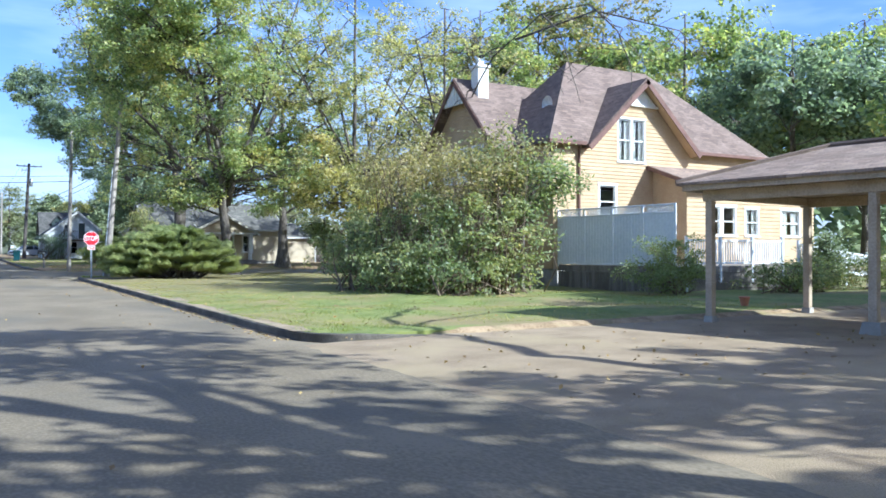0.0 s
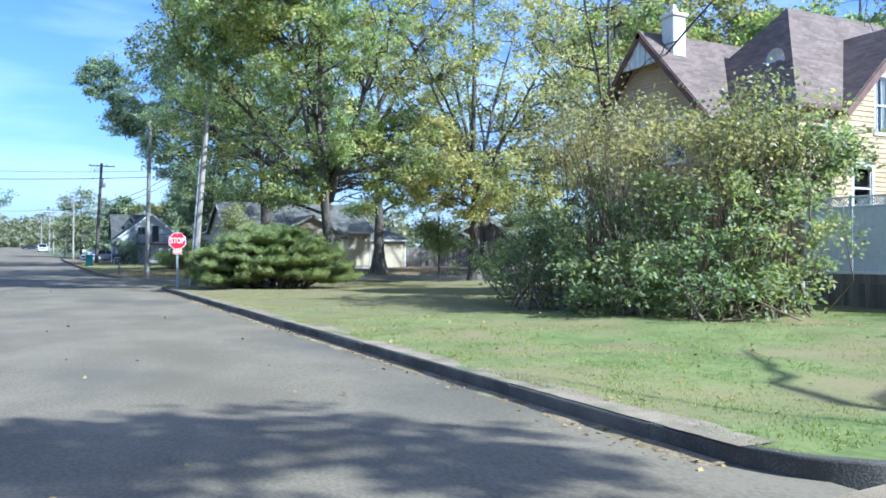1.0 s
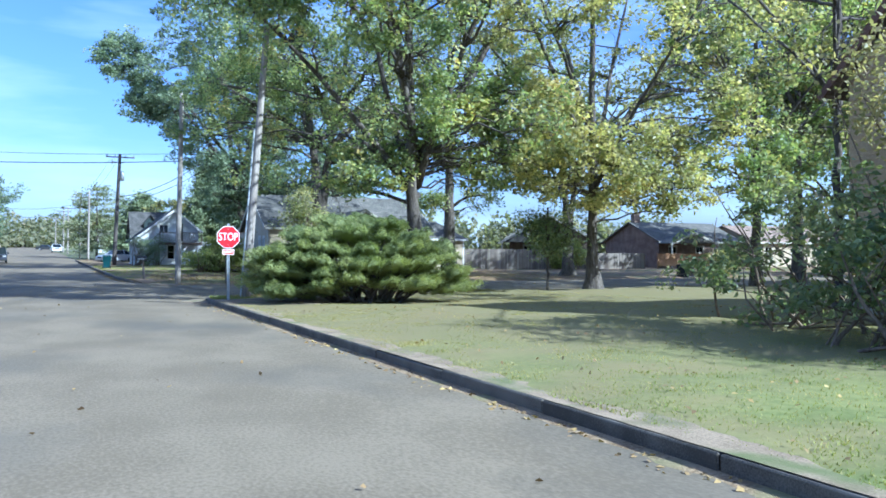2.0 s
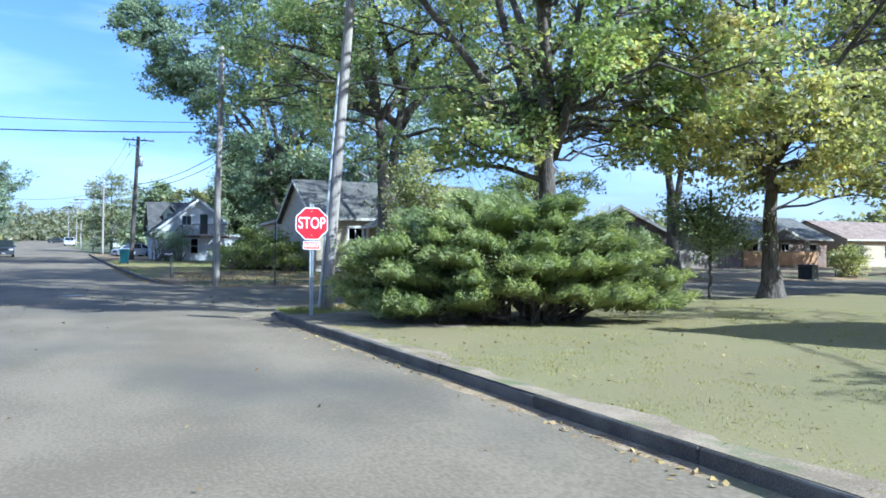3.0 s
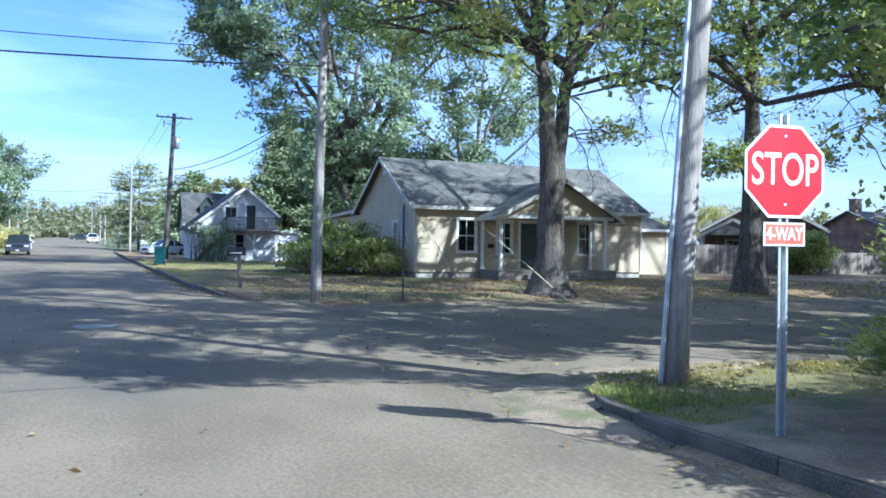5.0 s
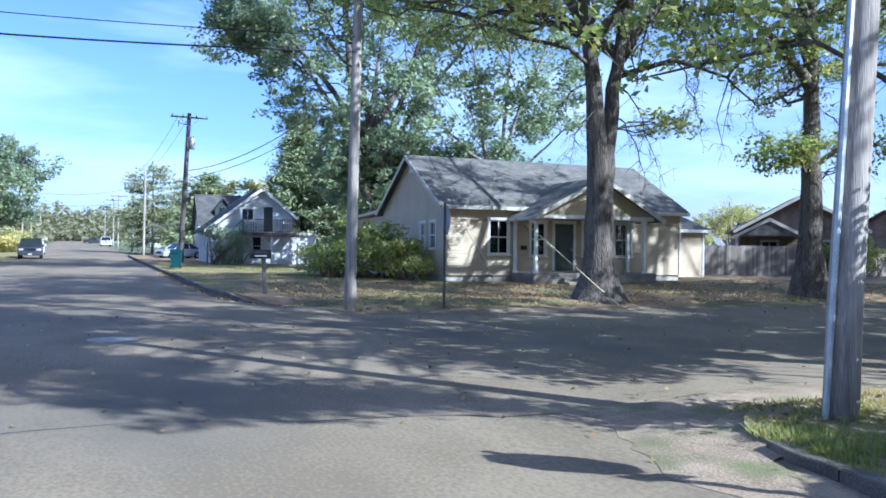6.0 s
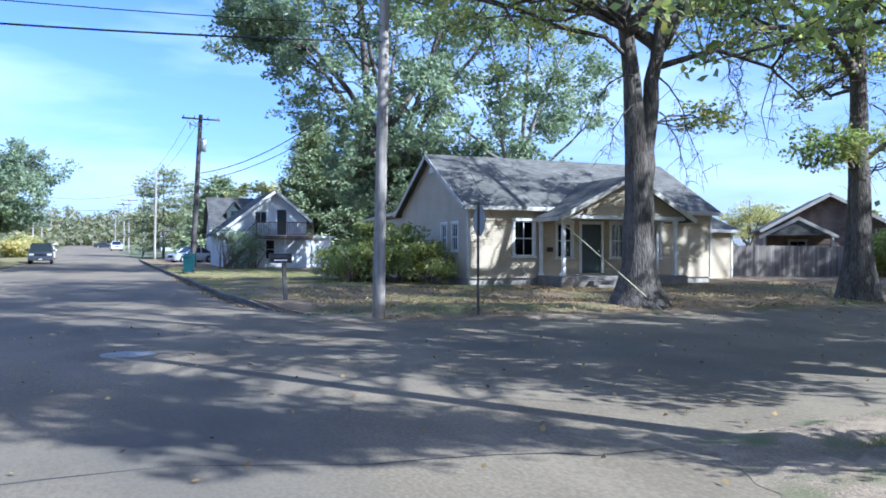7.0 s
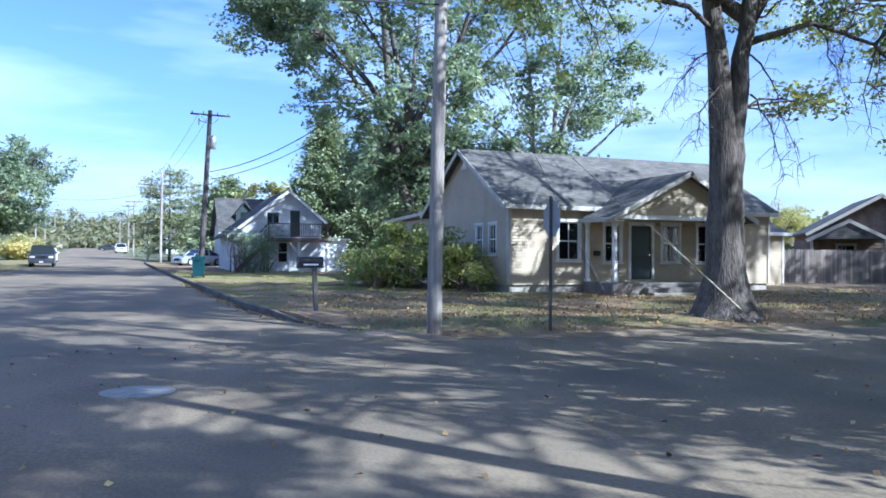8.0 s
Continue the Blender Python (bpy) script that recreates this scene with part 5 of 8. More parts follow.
    put("porch_beam", Mesh().cbox(px0, px1, -pd + 0.08, -pd + 0.22, pe - 0.118, pe + 0.06, 0.012).cbox(px0, px0 + 0.13, -pd + 0.225, -0.07, pe - 0.118, pe + 0.06, 0.012).cbox(px1 - 0.13, px1, -pd + 0.225, -0.07, pe - 0.118, pe + 0.06, 0.012), TRIM, h)
    lap_wall("porch_gable", h, face(0, -pd + 0.1, 0), pe + 0.062, pz - 0.05, gable_span(px0, px1, pe + 0.061, pm, pz - 0.05), [], BEIGE, 0.115, 0.1)
    pr = Mesh()
    q = 0.32
    s1, s2 = (pz - pe) / (pm - px0), (pz - pe) / (px1 - pm)
    yb = 2.2
    pr.slab(((px0 - q, -pd - 0.28, pe - q * s1 + 0.12), (pm, -pd - 0.28, pz + 0.12), (pm, yb, pz + 0.12), (px0 - q, -0.3, pe - q * s1 + 0.12)), 0.11)
    pr.slab(((pm, -pd - 0.28, pz + 0.12), (px1 + q, -pd - 0.28, pe - q * s2 + 0.12), (px1 + q, -0.3, pe - q * s2 + 0.12), (pm, yb, pz + 0.12)), 0.11)
    put("porch_roof", pr, ROOF_GREY, h, "grey shingled porch gable", uv=True)
    pb = Mesh()
    pb.add(*board_between((pm, -pd - 0.31, pz + 0.11), (px0 - q - 0.03, -pd - 0.31, pe - q * s1 + 0.10), 0.19, 0.045))
    pb.add(*board_between((pm, -pd - 0.31, pz + 0.11), (px1 + q + 0.03, -pd - 0.31, pe - q * s2 + 0.10), 0.19, 0.045))
    pb.cbox(px0 - q - 0.04, px0 - q, -pd - 0.28, -0.1, pe - q * s1 - 0.06, pe - q * s1 + 0.1, 0.01)
    pb.cbox(px0 - q - 0.04, px0 + 0.25, -pd - 0.27, -pd + 0.05, pe - q * s1 - 0.08, pe - q * s1 + 0.0, 0.01)
    put("porch_fascia", pb, SOFT_TRIM, h, "dull pale porch rake boards")
    put("porch_ceiling", Mesh().box(px0 + 0.14, px1 - 0.14, -pd + 0.23, -0.07, pe + 0.03, pe + 0.055), TRIM, h)
    put("wall_mailbox", Mesh().cbox(3.75, 4.05, -0.12, -0.02, 1.45, 1.65, 0.02), BLACK, h, "small black wall mailbox")
    # low rear extension
    lap_wall("extension_wall", h, face(0.02, D + 6.6, 0, -90), 0.0, 3.25, flat_span(0, 6.58), [(1.2, 1.9, 1.5, 2.4), (4.2, 4.9, 1.4, 2.5)], BEIGE, 0.115)
    for x in (1.55, 4.55):
        window(h, face(0.04, D + 6.6 - x, 1.45, -90), 0.66, 0.9, (2, 1), 0.07)
    lap_wall("extension_wall", h, face(6.0, D + 6.6, 0, 180), 0.0, 3.25, flat_span(0, 6.0), [], BEIGE, 0.115)
    put("extension_roof", Mesh().slab(((-0.3, D + 0.1, 3.58), (6.2, D + 0.1, 3.58), (6.2, D + 7.0, 3.38), (-0.3, D + 7.0, 3.38)), 0.16), SOFT_TRIM, h, "flat pale extension roof")
    # right wing set back
    gx0, gx1, gy = W + 0.1, 18.3, 4.8
    lap_wall("wing_wall", h, face(0, gy, 0), -0.1, 2.75, flat_span(gx0, gx1), [], BEIGE, 0.115)
    lap_wall("wing_side_wall", h, face(gx1, gy, 0, 90), -0.1, 2.75, flat_span(0, 6), [], BEIGE, 0.115)
    gr = Mesh().slab(((W, gy - 0.3, 2.78), (gx1 + 0.3, gy - 0.3, 2.78), (gx1 - 1.7, gy + 2.2, 4.35), (W, gy + 2.2, 4.35)), 0.12)
    gr.slab(((gx1 + 0.3, gy - 0.3, 2.78), (gx1 + 0.3, gy + 6.3, 2.78), (gx1 - 1.7, gy + 3.6, 4.35), (gx1 - 1.7, gy + 2.2, 4.35)), 0.12)
    gr.slab(((W, gy + 2.2, 4.35), (gx1 - 1.7, gy + 2.2, 4.35), (gx1 - 1.7, gy + 3.6, 4.35), (W, gy + 3.6, 4.35)), 0.12)
    put("wing_roof", gr, ROOF_GREY, h, "grey shingled wing roof", uv=True)
    put("wing_fascia", Mesh().cbox(W, gx1 + 0.3, gy - 0.36, gy - 0.305, 2.6, 2.775, 0.01).cbox(gx1 - 0.08, gx1 + 0.04, gy - 0.05, gy - 0.02, 0, 2.6, 0.006), TRIM, h)
    # wall and ceiling sheets carry the room's shade in their black colour
    put("inner_wall", Mesh().box(0.2, W - 0.2, 2.6, 2.7, 0.3, 3.3), UNLIT_ROOM, h)
    put("ceiling_board", Mesh().box(0.2, W - 0.2, 0.2, D - 0.2, 3.2, 3.25), UNLIT_ROOM, h)
    put("floor_board", Mesh().box(0.2, W - 0.2, 0.2, D - 0.2, 0.36, 0.4), FENCE_GREY, h)
    return h


corner_house()


# ---- the white house with the balcony ----
def balcony_house():
    zb = gzf(104.7) + 0.05
    h = thing("house", (7.4, 104.7, zb), "weathered white gabled house with upstairs balcony and stairs", "house")
    W, D = 6.1, 9.0
    def span(z):
        if z <= 2.9:
            return 0.0, W
        if z <= 3.7:
            return (z - 2.9) * 1.35, W
        t = (z - 3.7) / (5.75 - 3.7)
        return 1.08 + (3.7 - 1.08) * t, W + (3.7 - W) * t
    lap_wall("front_wall", h, face(0, 0, 0), 0.05, 5.75, span, [(3.0, 3.7, 0.75, 2.2), (3.85, 4.55, 2.55, 4.45), (2.2, 3.1, 3.4, 4.3)], WHITEWASH, 0.13)
    lap_wall("side_wall", h, face(0, D, 0, -90), 0.05, 2.9, flat_span(0, D), [], WHITEWASH, 0.13)
    lap_wall("side_wall", h, face(W, 0, 0, 90), 0.05, 3.7, flat_span(0, D), [], WHITEWASH, 0.13)
    window(h, face(3.35, 0.02, 0.75), 0.68, 1.43, (1, 2), 0.1)
    window(h, face(2.65, 0.02, 3.4), 0.88, 0.88, (2, 1), 0.08)
    put("door", Mesh().cbox(3.86, 4.54, 0.03, 0.08, 2.55, 4.43, 0.01), DOOR_DARK, h, "dark balcony door")
    r = Mesh()
    r.slab(((3.7, -0.4, 5.95), (6.5, -0.4, 3.6), (6.5, D, 3.6), (3.7, D, 5.95)), 0.13)
    r.slab(((-0.55, -0.4, 2.62), (3.7, -0.4, 5.95), (3.7, D, 5.95), (-0.55, D, 2.62)), 0.13)
    put("roof", r, ROOF_DARK, h, "dark shingled gable roof", uv=True)
    b = Mesh()
    b.add(*board_between((3.7, -0.43, 5.93), (6.55, -0.43, 3.56), 0.2, 0.05))
    b.add(*board_between((3.7, -0.43, 5.93), (-0.6, -0.43, 2.58), 0.2, 0.05))
    put("bargeboard", b, TRIM, h)
    fl = Mesh()
    for k in range(9):
        put("board", Mesh().box(2.1, 6.3, -1.35 + k * 0.15, -1.35 + k * 0.15 + 0.14, 2.42, 2.47), RAIL_BROWN, h)
    fl.cbox(2.1, 6.3, -1.38, -1.33, 2.2, 2.418, 0.01)
    put("balcony_joist", fl, RAIL_BROWN, h, "grey balcony edge board")
    for x in (2.2, 4.25, 6.2):
        put("balcony_post", Mesh().cbox(x - 0.06, x + 0.06, -1.32, -1.2, -0.1, 2.2, 0.01), TRIM, h)
    br = Mesh().add(*board_between((4.25, -1.26, 1.5), (4.9, -1.26, 2.18), 0.09, 0.08)).add(*board_between((4.25, -1.26, 1.5), (3.6, -1.26, 2.18), 0.09, 0.08))
    put("brace", br, TRIM, h)
    rail = Mesh().cbox(2.1, 6.3, -1.36, -1.30, 3.42, 3.48, 0.01).cbox(2.1, 6.3, -1.35, -1.31, 2.55, 2.6, 0.01)
    for k in range(34):
        x = 2.1 + k * 0.127
        rail.box(x, x + 0.035, -1.35, -1.315, 2.6, 3.42)
    rail.cbox(2.08, 2.18, -1.37, -1.27, 2.47, 3.6, 0.01).cbox(6.22, 6.32, -1.37, -1.27, 2.47, 3.6, 0.01)
    put("balcony_rail", rail, RAIL_BROWN, h, "weathered brown balcony rail")
    st = Mesh()
    n = 12
    for k in range(n):
        x = 2.1 - (k + 1) * 0.19
        z = 2.42 - (k + 1) * 0.2
        st.cbox(x, x + 0.24, -1.3, -0.4, z - 0.04, z, 0.006)
    st.add(*board_between((2.1, -1.32, 2.45), (-0.2, -1.32, 0.02), 0.24, 0.05))
    st.add(*board_between((2.1, -0.38, 2.45), (-0.2, -0.38, 0.02), 0.24, 0.05))
    st.add(*board_between((2.1, -1.32, 3.45), (-0.2, -1.32, 1.0), 0.07, 0.05))
    for k in range(7):
        x = 2.0 - k * 0.36
        z = 2.4 - k * 0.38
        st.box(x - 0.02, x + 0.02, -1.34, -1.3, z, z + 1.0)
    put("stairs", st, RAIL_BROWN, h, "weathered brown outside stairs")
    lap_wall("addition_wall", h, face(0, 0.3, 0), 0.0, 2.35, flat_span(W + 0.05, 8.0), [], VINYL, 0.2)
    lap_wall("addition_wall", h, face(8.0, 0.3, 0, 90), 0.0, 2.35, flat_span(0, 4), [], VINYL, 0.2)
    put("addition_roof", Mesh().slab(((W, 0.0, 2.5), (8.25, 0.0, 2.5), (8.25, 4.4, 2.62), (W, 4.4, 2.62)), 0.12), TRIM, h)
    # black sheet in place of the unlit room's shade
    put("inner_wall", Mesh().box(0.2, W - 0.2, 2.0, 2.1, 0.1, 3.0), UNLIT_ROOM, h)
    return h


balcony_house()


def plain_house(x, y, w, d, eave, ridge, wall_mat, roof_mat, label, rz=0.0, along="x", wins=2, porch=False, trim=SOFT_TRIM, chimney=False):
    """A far house: walls with window openings, gable roof, fascia and windows."""
    h = thing("house", (x, y, gzf(y) + 0.05), label, "house", rz=rz)
    ops = [(w * (k + 0.5) / wins - 0.5, w * (k + 0.5) / wins + 0.5, 1.0, 2.3) for k in range(wins)]
    if along == "x":
        lap_wall("front_wall", h, face(0, 0, 0), 0, eave, flat_span(0, w), ops, wall_mat, 0.2)
        lap_wall("gable_wall", h, face(0, d, 0, -90), 0, ridge, gable_span(0, d, eave, d / 2, ridge), [], wall_mat, 0.2)
        lap_wall("gable_wall", h, face(w, 0, 0, 90), 0, ridge, gable_span(0, d, eave, d / 2, ridge), [], wall_mat, 0.2)
        lap_wall("back_wall", h, face(w, d, 0, 180), 0, eave, flat_span(0, w), [], wall_mat, 0.2)
        sl = (ridge - eave) / (d / 2)
        r = Mesh().slab(((-0.4, -0.45, eave - 0.45 * sl + 0.12), (w + 0.4, -0.45, eave - 0.45 * sl + 0.12), (w + 0.4, d / 2, ridge + 0.12), (-0.4, d / 2, ridge + 0.12)), 0.12)
        r.slab(((w + 0.4, d + 0.45, eave - 0.45 * sl + 0.12), (-0.4, d + 0.45, eave - 0.45 * sl + 0.12), (-0.4, d / 2, ridge + 0.12), (w + 0.4, d / 2, ridge + 0.12)), 0.12)
        put("fascia", Mesh().cbox(-0.42, w + 0.42, -0.5, -0.452, eave - 0.45 * sl - 0.06, eave - 0.45 * sl + 0.11, 0.01), trim, h)
    else:
        lap_wall("front_wall", h, face(0, 0, 0), 0, ridge, gable_span(0, w, eave, w / 2, ridge), ops, wall_mat, 0.2)
        lap_wall("side_wall", h, face(0, d, 0, -90), 0, eave, flat_span(0, d), [], wall_mat, 0.2)
        lap_wall("side_wall", h, face(w, 0, 0, 90), 0, eave, flat_span(0, d), [], wall_mat, 0.2)
        sl = (ridge - eave) / (w / 2)
        r = Mesh().slab(((w / 2, -0.5, ridge + 0.12), (w + 0.45, -0.5, eave - 0.45 * sl + 0.12), (w + 0.45, d, eave - 0.45 * sl + 0.12), (w / 2, d, ridge + 0.12)), 0.12)
        r.slab(((-0.45, -0.5, eave - 0.45 * sl + 0.12), (w / 2, -0.5, ridge + 0.12), (w / 2, d, ridge + 0.12), (-0.45, d, eave - 0.45 * sl + 0.12)), 0.12)
        b = Mesh().add(*board_between((w / 2, -0.53, ridge + 0.1), (w + 0.5, -0.53, eave - 0.5 * sl + 0.08), 0.2, 0.05))
        b.add(*board_between((w / 2, -0.53, ridge + 0.1), (-0.5, -0.53, eave - 0.5 * sl + 0.08), 0.2, 0.05))
        put("bargeboard", b, trim, h)
    put("roof", r, roof_mat, h, uv=True)
    for x0, x1, z0, z1 in ops:
        window(h, face((x0 + x1) / 2, 0.02, z0), 0.98, 1.28, (2, 2), 0.1, trim)
    # room shade behind the windows, as a black sheet
    put("inner_wall", Mesh().box(0.2, w - 0.2, d * 0.4, d * 0.4 + 0.1, 0.05, eave - 0.1), UNLIT_ROOM, h)
    if porch:
        p = Mesh().prism([(-0.6, 2.6), (w * 0.5, 2.6), (w * 0.25 - 0.3, 3.7)], -2.6, -0.02)
        put("porch_roof", p, roof_mat, h, uv=True)
        pb = Mesh().add(*board_between((w * 0.25 - 0.3, -2.64, 3.78), (-0.75, -2.64, 2.55), 0.2, 0.06)).add(*board_between((w * 0.25 - 0.3, -2.64, 3.78), (w * 0.5 + 0.15, -2.64, 2.55), 0.2, 0.06))
        put("porch_bargeboard", pb, trim, h)
        for xx in (-0.4, w * 0.5 - 0.2):
            put("porch_post", Mesh().cbox(xx - 0.07, xx + 0.07, -2.5, -2.36, 0, 2.6, 0.012), trim, h)
    if chimney:
        put("chimney", Mesh().cbox(0.2, 1.0, d / 2 - 0.3, d / 2 + 0.3, ridge - 0.6, ridge + 1.0, 0.02).cbox(0.14, 1.06, d / 2 - 0.36, d / 2 + 0.36, ridge + 1.001, ridge + 1.1, 0.02), BRICK_TAN, h, "brick chimney")
    return h


# brown ranch house, fence and neighbours beyond the corner house
plain_house(40.4, 86.0, 7.6, 8.0, 3.2, 5.3, BRICK_TAN, ROOF_GREY, "brown brick house with grey gable roof and pale trim", rz=-38, along="y", wins=2, porch=True)
plain_house(56.5, 83.0, 11.0, 9.0, 2.9, 4.9, BRICK_TAN, ROOF_GREY, "dark brick house with low grey roof and wooden porch rail", along="x", wins=3, porch=True, chimney=True)
plain_house(69.0, 82.0, 12.0, 9.0, 2.9, 4.7, BEIGE, ROOF_TAN, "pale sided house with brown roof", along="x", wins=3)
dormer_house = plain_house(8.3, 121.0, 8.0, 7.0, 3.4, 6.3, WHITEWASH, ROOF_DARK, "dark-roofed house with two dormers behind the balcony house", along="x", wins=2)
for dx in (2.0, 5.2):  # its dormers
    put("dormer", Mesh().prism([(dx - 0.75, 4.0), (dx + 0.75, 4.0), (dx + 0.75, 4.9), (dx, 5.75), (dx - 0.75, 4.9)], 0.7, 3.2), DOOR_DARK, dormer_house)
    dr = Mesh().slab(((dx - 1.0, 0.45, 4.72), (dx, 0.45, 5.9), (dx, 3.3, 5.9), (dx - 1.0, 3.3, 4.72)), 0.08)
    dr.slab(((dx, 0.45, 5.9), (dx + 1.0, 0.45, 4.72), (dx + 1.0, 3.3, 4.72), (dx, 3.3, 5.9)), 0.08)
    put("dormer_roof", dr, ROOF_DARK, dormer_house, uv=True)
    put("dormer_window", Mesh().cbox(dx - 0.35, dx + 0.35, 0.66, 0.698, 4.2, 5.0, 0.005), CAR_GLASS, dormer_house)
plain_house(16.0, 160.0, 10.0, 8.0, 3.0, 5.2, BEIGE, ROOF_TAN, "far tan house beside the street", along="x")
plain_house(7.0, 205.0, 10.0, 8.0, 3.0, 5.2, WHITEWASH, ROOF_GREY, "far white house beside the street", along="x")
plain_house(-38.0, 230.0, 16.0, 10.0, 3.4, 6.0, VINYL, ROOF_GREY, "far white building beside the street", along="x", wins=3)
plain_house(-30.0, 300.0, 12.0, 9.0, 3.2, 5.8, BEIGE, ROOF_TAN, "far tan building at the end of the street", along="x", wins=3)

por = thing("porch_rail", (53.5, 79.6, gzf(79.6) + LAWN), "orange-brown wooden porch rail of the brick house", "railing")
for k in range(44):
    put("slat", Mesh().box(k * 0.2, k * 0.2 + 0.19, 0, 0.03, 0.25, 1.4), DECK_WOOD, por)
put("top_rail", Mesh().cbox(-0.05, 8.85, -0.03, 0.06, 1.402, 1.48, 0.01), DECK_WOOD, por)
for x in (0, 2.9, 5.8, 8.8):
    put("post", Mesh().cbox(x - 0.06, x + 0.06, 0.031, 0.14, -0.3, 1.55, 0.01), DECK_WOOD, por)


def board_fence(x0, y0, x1, y1, hgt, label):
    L = math.hypot(x1 - x0, y1 - y0)
    f = thing("fence", (x0, y0, gzf(y0) + LAWN), label, "fence", rz=math.degrees(math.atan2(y1 - y0, x1 - x0)))
    rng = np.random.default_rng(5)
    n = int(L / 0.15)
    base = Mesh().cbox(0, 0.142, 0, 0.02, -0.1, hgt, 0.004)
    first = None
    for k in range(n):
        if first is None:
            first = put("board", base, FENCE_GREY, f)
            o = first
        else:
            o = new("board", first.data)
            o.parent = f
        o.matrix_basis = pose(k * 0.15, rng.normal() * 0.004, rng.normal() * 0.015, 0, rng.normal() * 0.3, 0)
    for z in (0.35, hgt - 0.3):
        put("rail", Mesh().cbox(0, L, 0.022, 0.06, z, z + 0.09, 0.008), FENCE_GREY, f)
    for k in range(int(L / 2.4) + 1):
        put("post", Mesh().cbox(k * 2.4 - 0.05, k * 2.4 + 0.05, 0.062, 0.16, -0.3, hgt - 0.05, 0.01), FENCE_GREY, f)
    return f


board_fence(32.8, 82.5, 47.0, 80.6, 1.85, "tall weathered grey board fence")
board_fence(47.0, 80.6, 52.5, 80.2, 1.5, "weathered grey board fence")

# ---- signs and street furniture ----
def text_mesh(body, size, depth, bold=0.0):
    cu = bpy.data.curves.new("lettering", "FONT")
    cu.body, cu.size, cu.extrude, cu.offset = body, size, depth, bold
    cu.align_x, cu.align_y = "CENTER", "CENTER"
    tmp = bpy.data.objects.new("lettering", cu)
    scene.collection.objects.link(tmp)
    bpy.context.view_layer.update()
    me = bpy.data.meshes.new_from_object(tmp.evaluated_get(bpy.context.evaluated_depsgraph_get()))
    bpy.data.objects.remove(tmp)
    return me


def octagon(r, inset=0.0):
    a = r - inset
    return [(a / math.cos(math.pi / 8) * math.cos(math.pi / 8 + k * math.pi / 4), a / math.cos(math.pi / 8) * math.sin(math.pi / 8 + k * math.pi / 4)) for k in range(8)]


def u_post(top):
    s = Mesh()
    poly = [(-0.045, -0.02), (-0.025, -0.02), (-0.018, 0.018), (0.018, 0.018), (0.025, -0.02), (0.045, -0.02), (0.045, -0.016), (0.029, -0.016), (0.022, 0.023), (-0.022, 0.023), (-0.029, -0.016), (-0.045, -0.016)]
    n = len(poly)
    v = [(x, y, z) for z in (-0.5, top) for x, y in poly]
    s.add(v, [tuple(range(n))[::-1], tuple(range(n, 2 * n))] + [(i, (i + 1) % n, n + (i + 1) % n, n + i) for i in range(n)])
    return s


def stop_sign(at, rz, mid, label, plaque=True, metal=None):
    s = thing("stop_sign", at, label, "stop sign", rz=rz)
    put("post", u_post(mid + 0.47), metal or GALV, s, "steel channel post")
    z = mid
    # holes of the post
    plate = put("plate", Mesh().prism([(x, z + y) for x, y in octagon(0.381)], -0.028, -0.024), SIGN_BACK, s, "bare metal back")
    put("border", Mesh().prism([(x, z + y) for x, y in octagon(0.379)], -0.0295, -0.0282), SIGN_WHITE, plate, "white border")
    put("red_field", Mesh().prism([(x, z + y) for x, y in octagon(0.357)], -0.031, -0.0297), SIGN_RED, plate, "red reflective field")
    me = text_mesh("STOP", 0.335, 0.0006, 0.0025)
    me.materials.append(SIGN_WHITE)
    o = new("lettering", me)
    o.parent = plate
    o.matrix_basis = Matrix.Translation((0, -0.0318, z + 0.005)) @ pose(0, 0, 0, 90, 0, 0) @ Matrix.Diagonal((0.80, 1.12, 1, 1))
    o["label"] = "white STOP lettering"
    for dz in (0.29, -0.27):
        put("bolt", Mesh().tube([(0, -0.0305, z + dz), (0, -0.038, z + dz)], 0.012, 8), GALV, plate)
    if plaque:
        pz = mid - 0.381 - 0.04 - 0.085
        pl = put("plaque", Mesh().cbox(-0.2, 0.2, -0.028, -0.024, pz - 0.105, pz + 0.09, 0.0015), SIGN_BACK, s)
        put("plaque_border", Mesh().cbox(-0.198, 0.198, -0.0296, -0.0282, pz - 0.103, pz + 0.088, 0.0005), SIGN_WHITE, pl)
        put("plaque_field", Mesh().cbox(-0.182, 0.182, -0.031, -0.0298, pz - 0.088, pz + 0.073, 0.0005), FADED_RED, pl, "sun-faded red field")
        me = text_mesh("4-WAY", 0.135, 0.0005, 0.003)
        me.materials.append(SIGN_WHITE)
        o = new("lettering", me)
        o.parent = pl
        o.matrix_basis = Matrix.Translation((0, -0.0317, pz - 0.008)) @ pose(0, 0, 0, 90, 0, 0) @ Matrix.Diagonal((0.82, 1.05, 1, 1))
        o["label"] = "faded white 4-WAY lettering"
    return s


stop_sign((6.02, 46.02, LAWN), -8.0, 2.19, "red STOP sign with faded 4-WAY plaque on a steel post")
stop_sign((8.93, 62.87, 0.25), 87.5, 2.3, "STOP sign seen edge-on on a thin dark steel post", plaque=False, metal=POLE_DARK)


def insulator(s, x, y, z):
    s.tube([(x, y, z), (x, y, z + 0.06), (x, y, z + 0.1), (x, y, z + 0.14), (x, y, z + 0.18)], [0.03, 0.06, 0.035, 0.055, 0.03], 8)


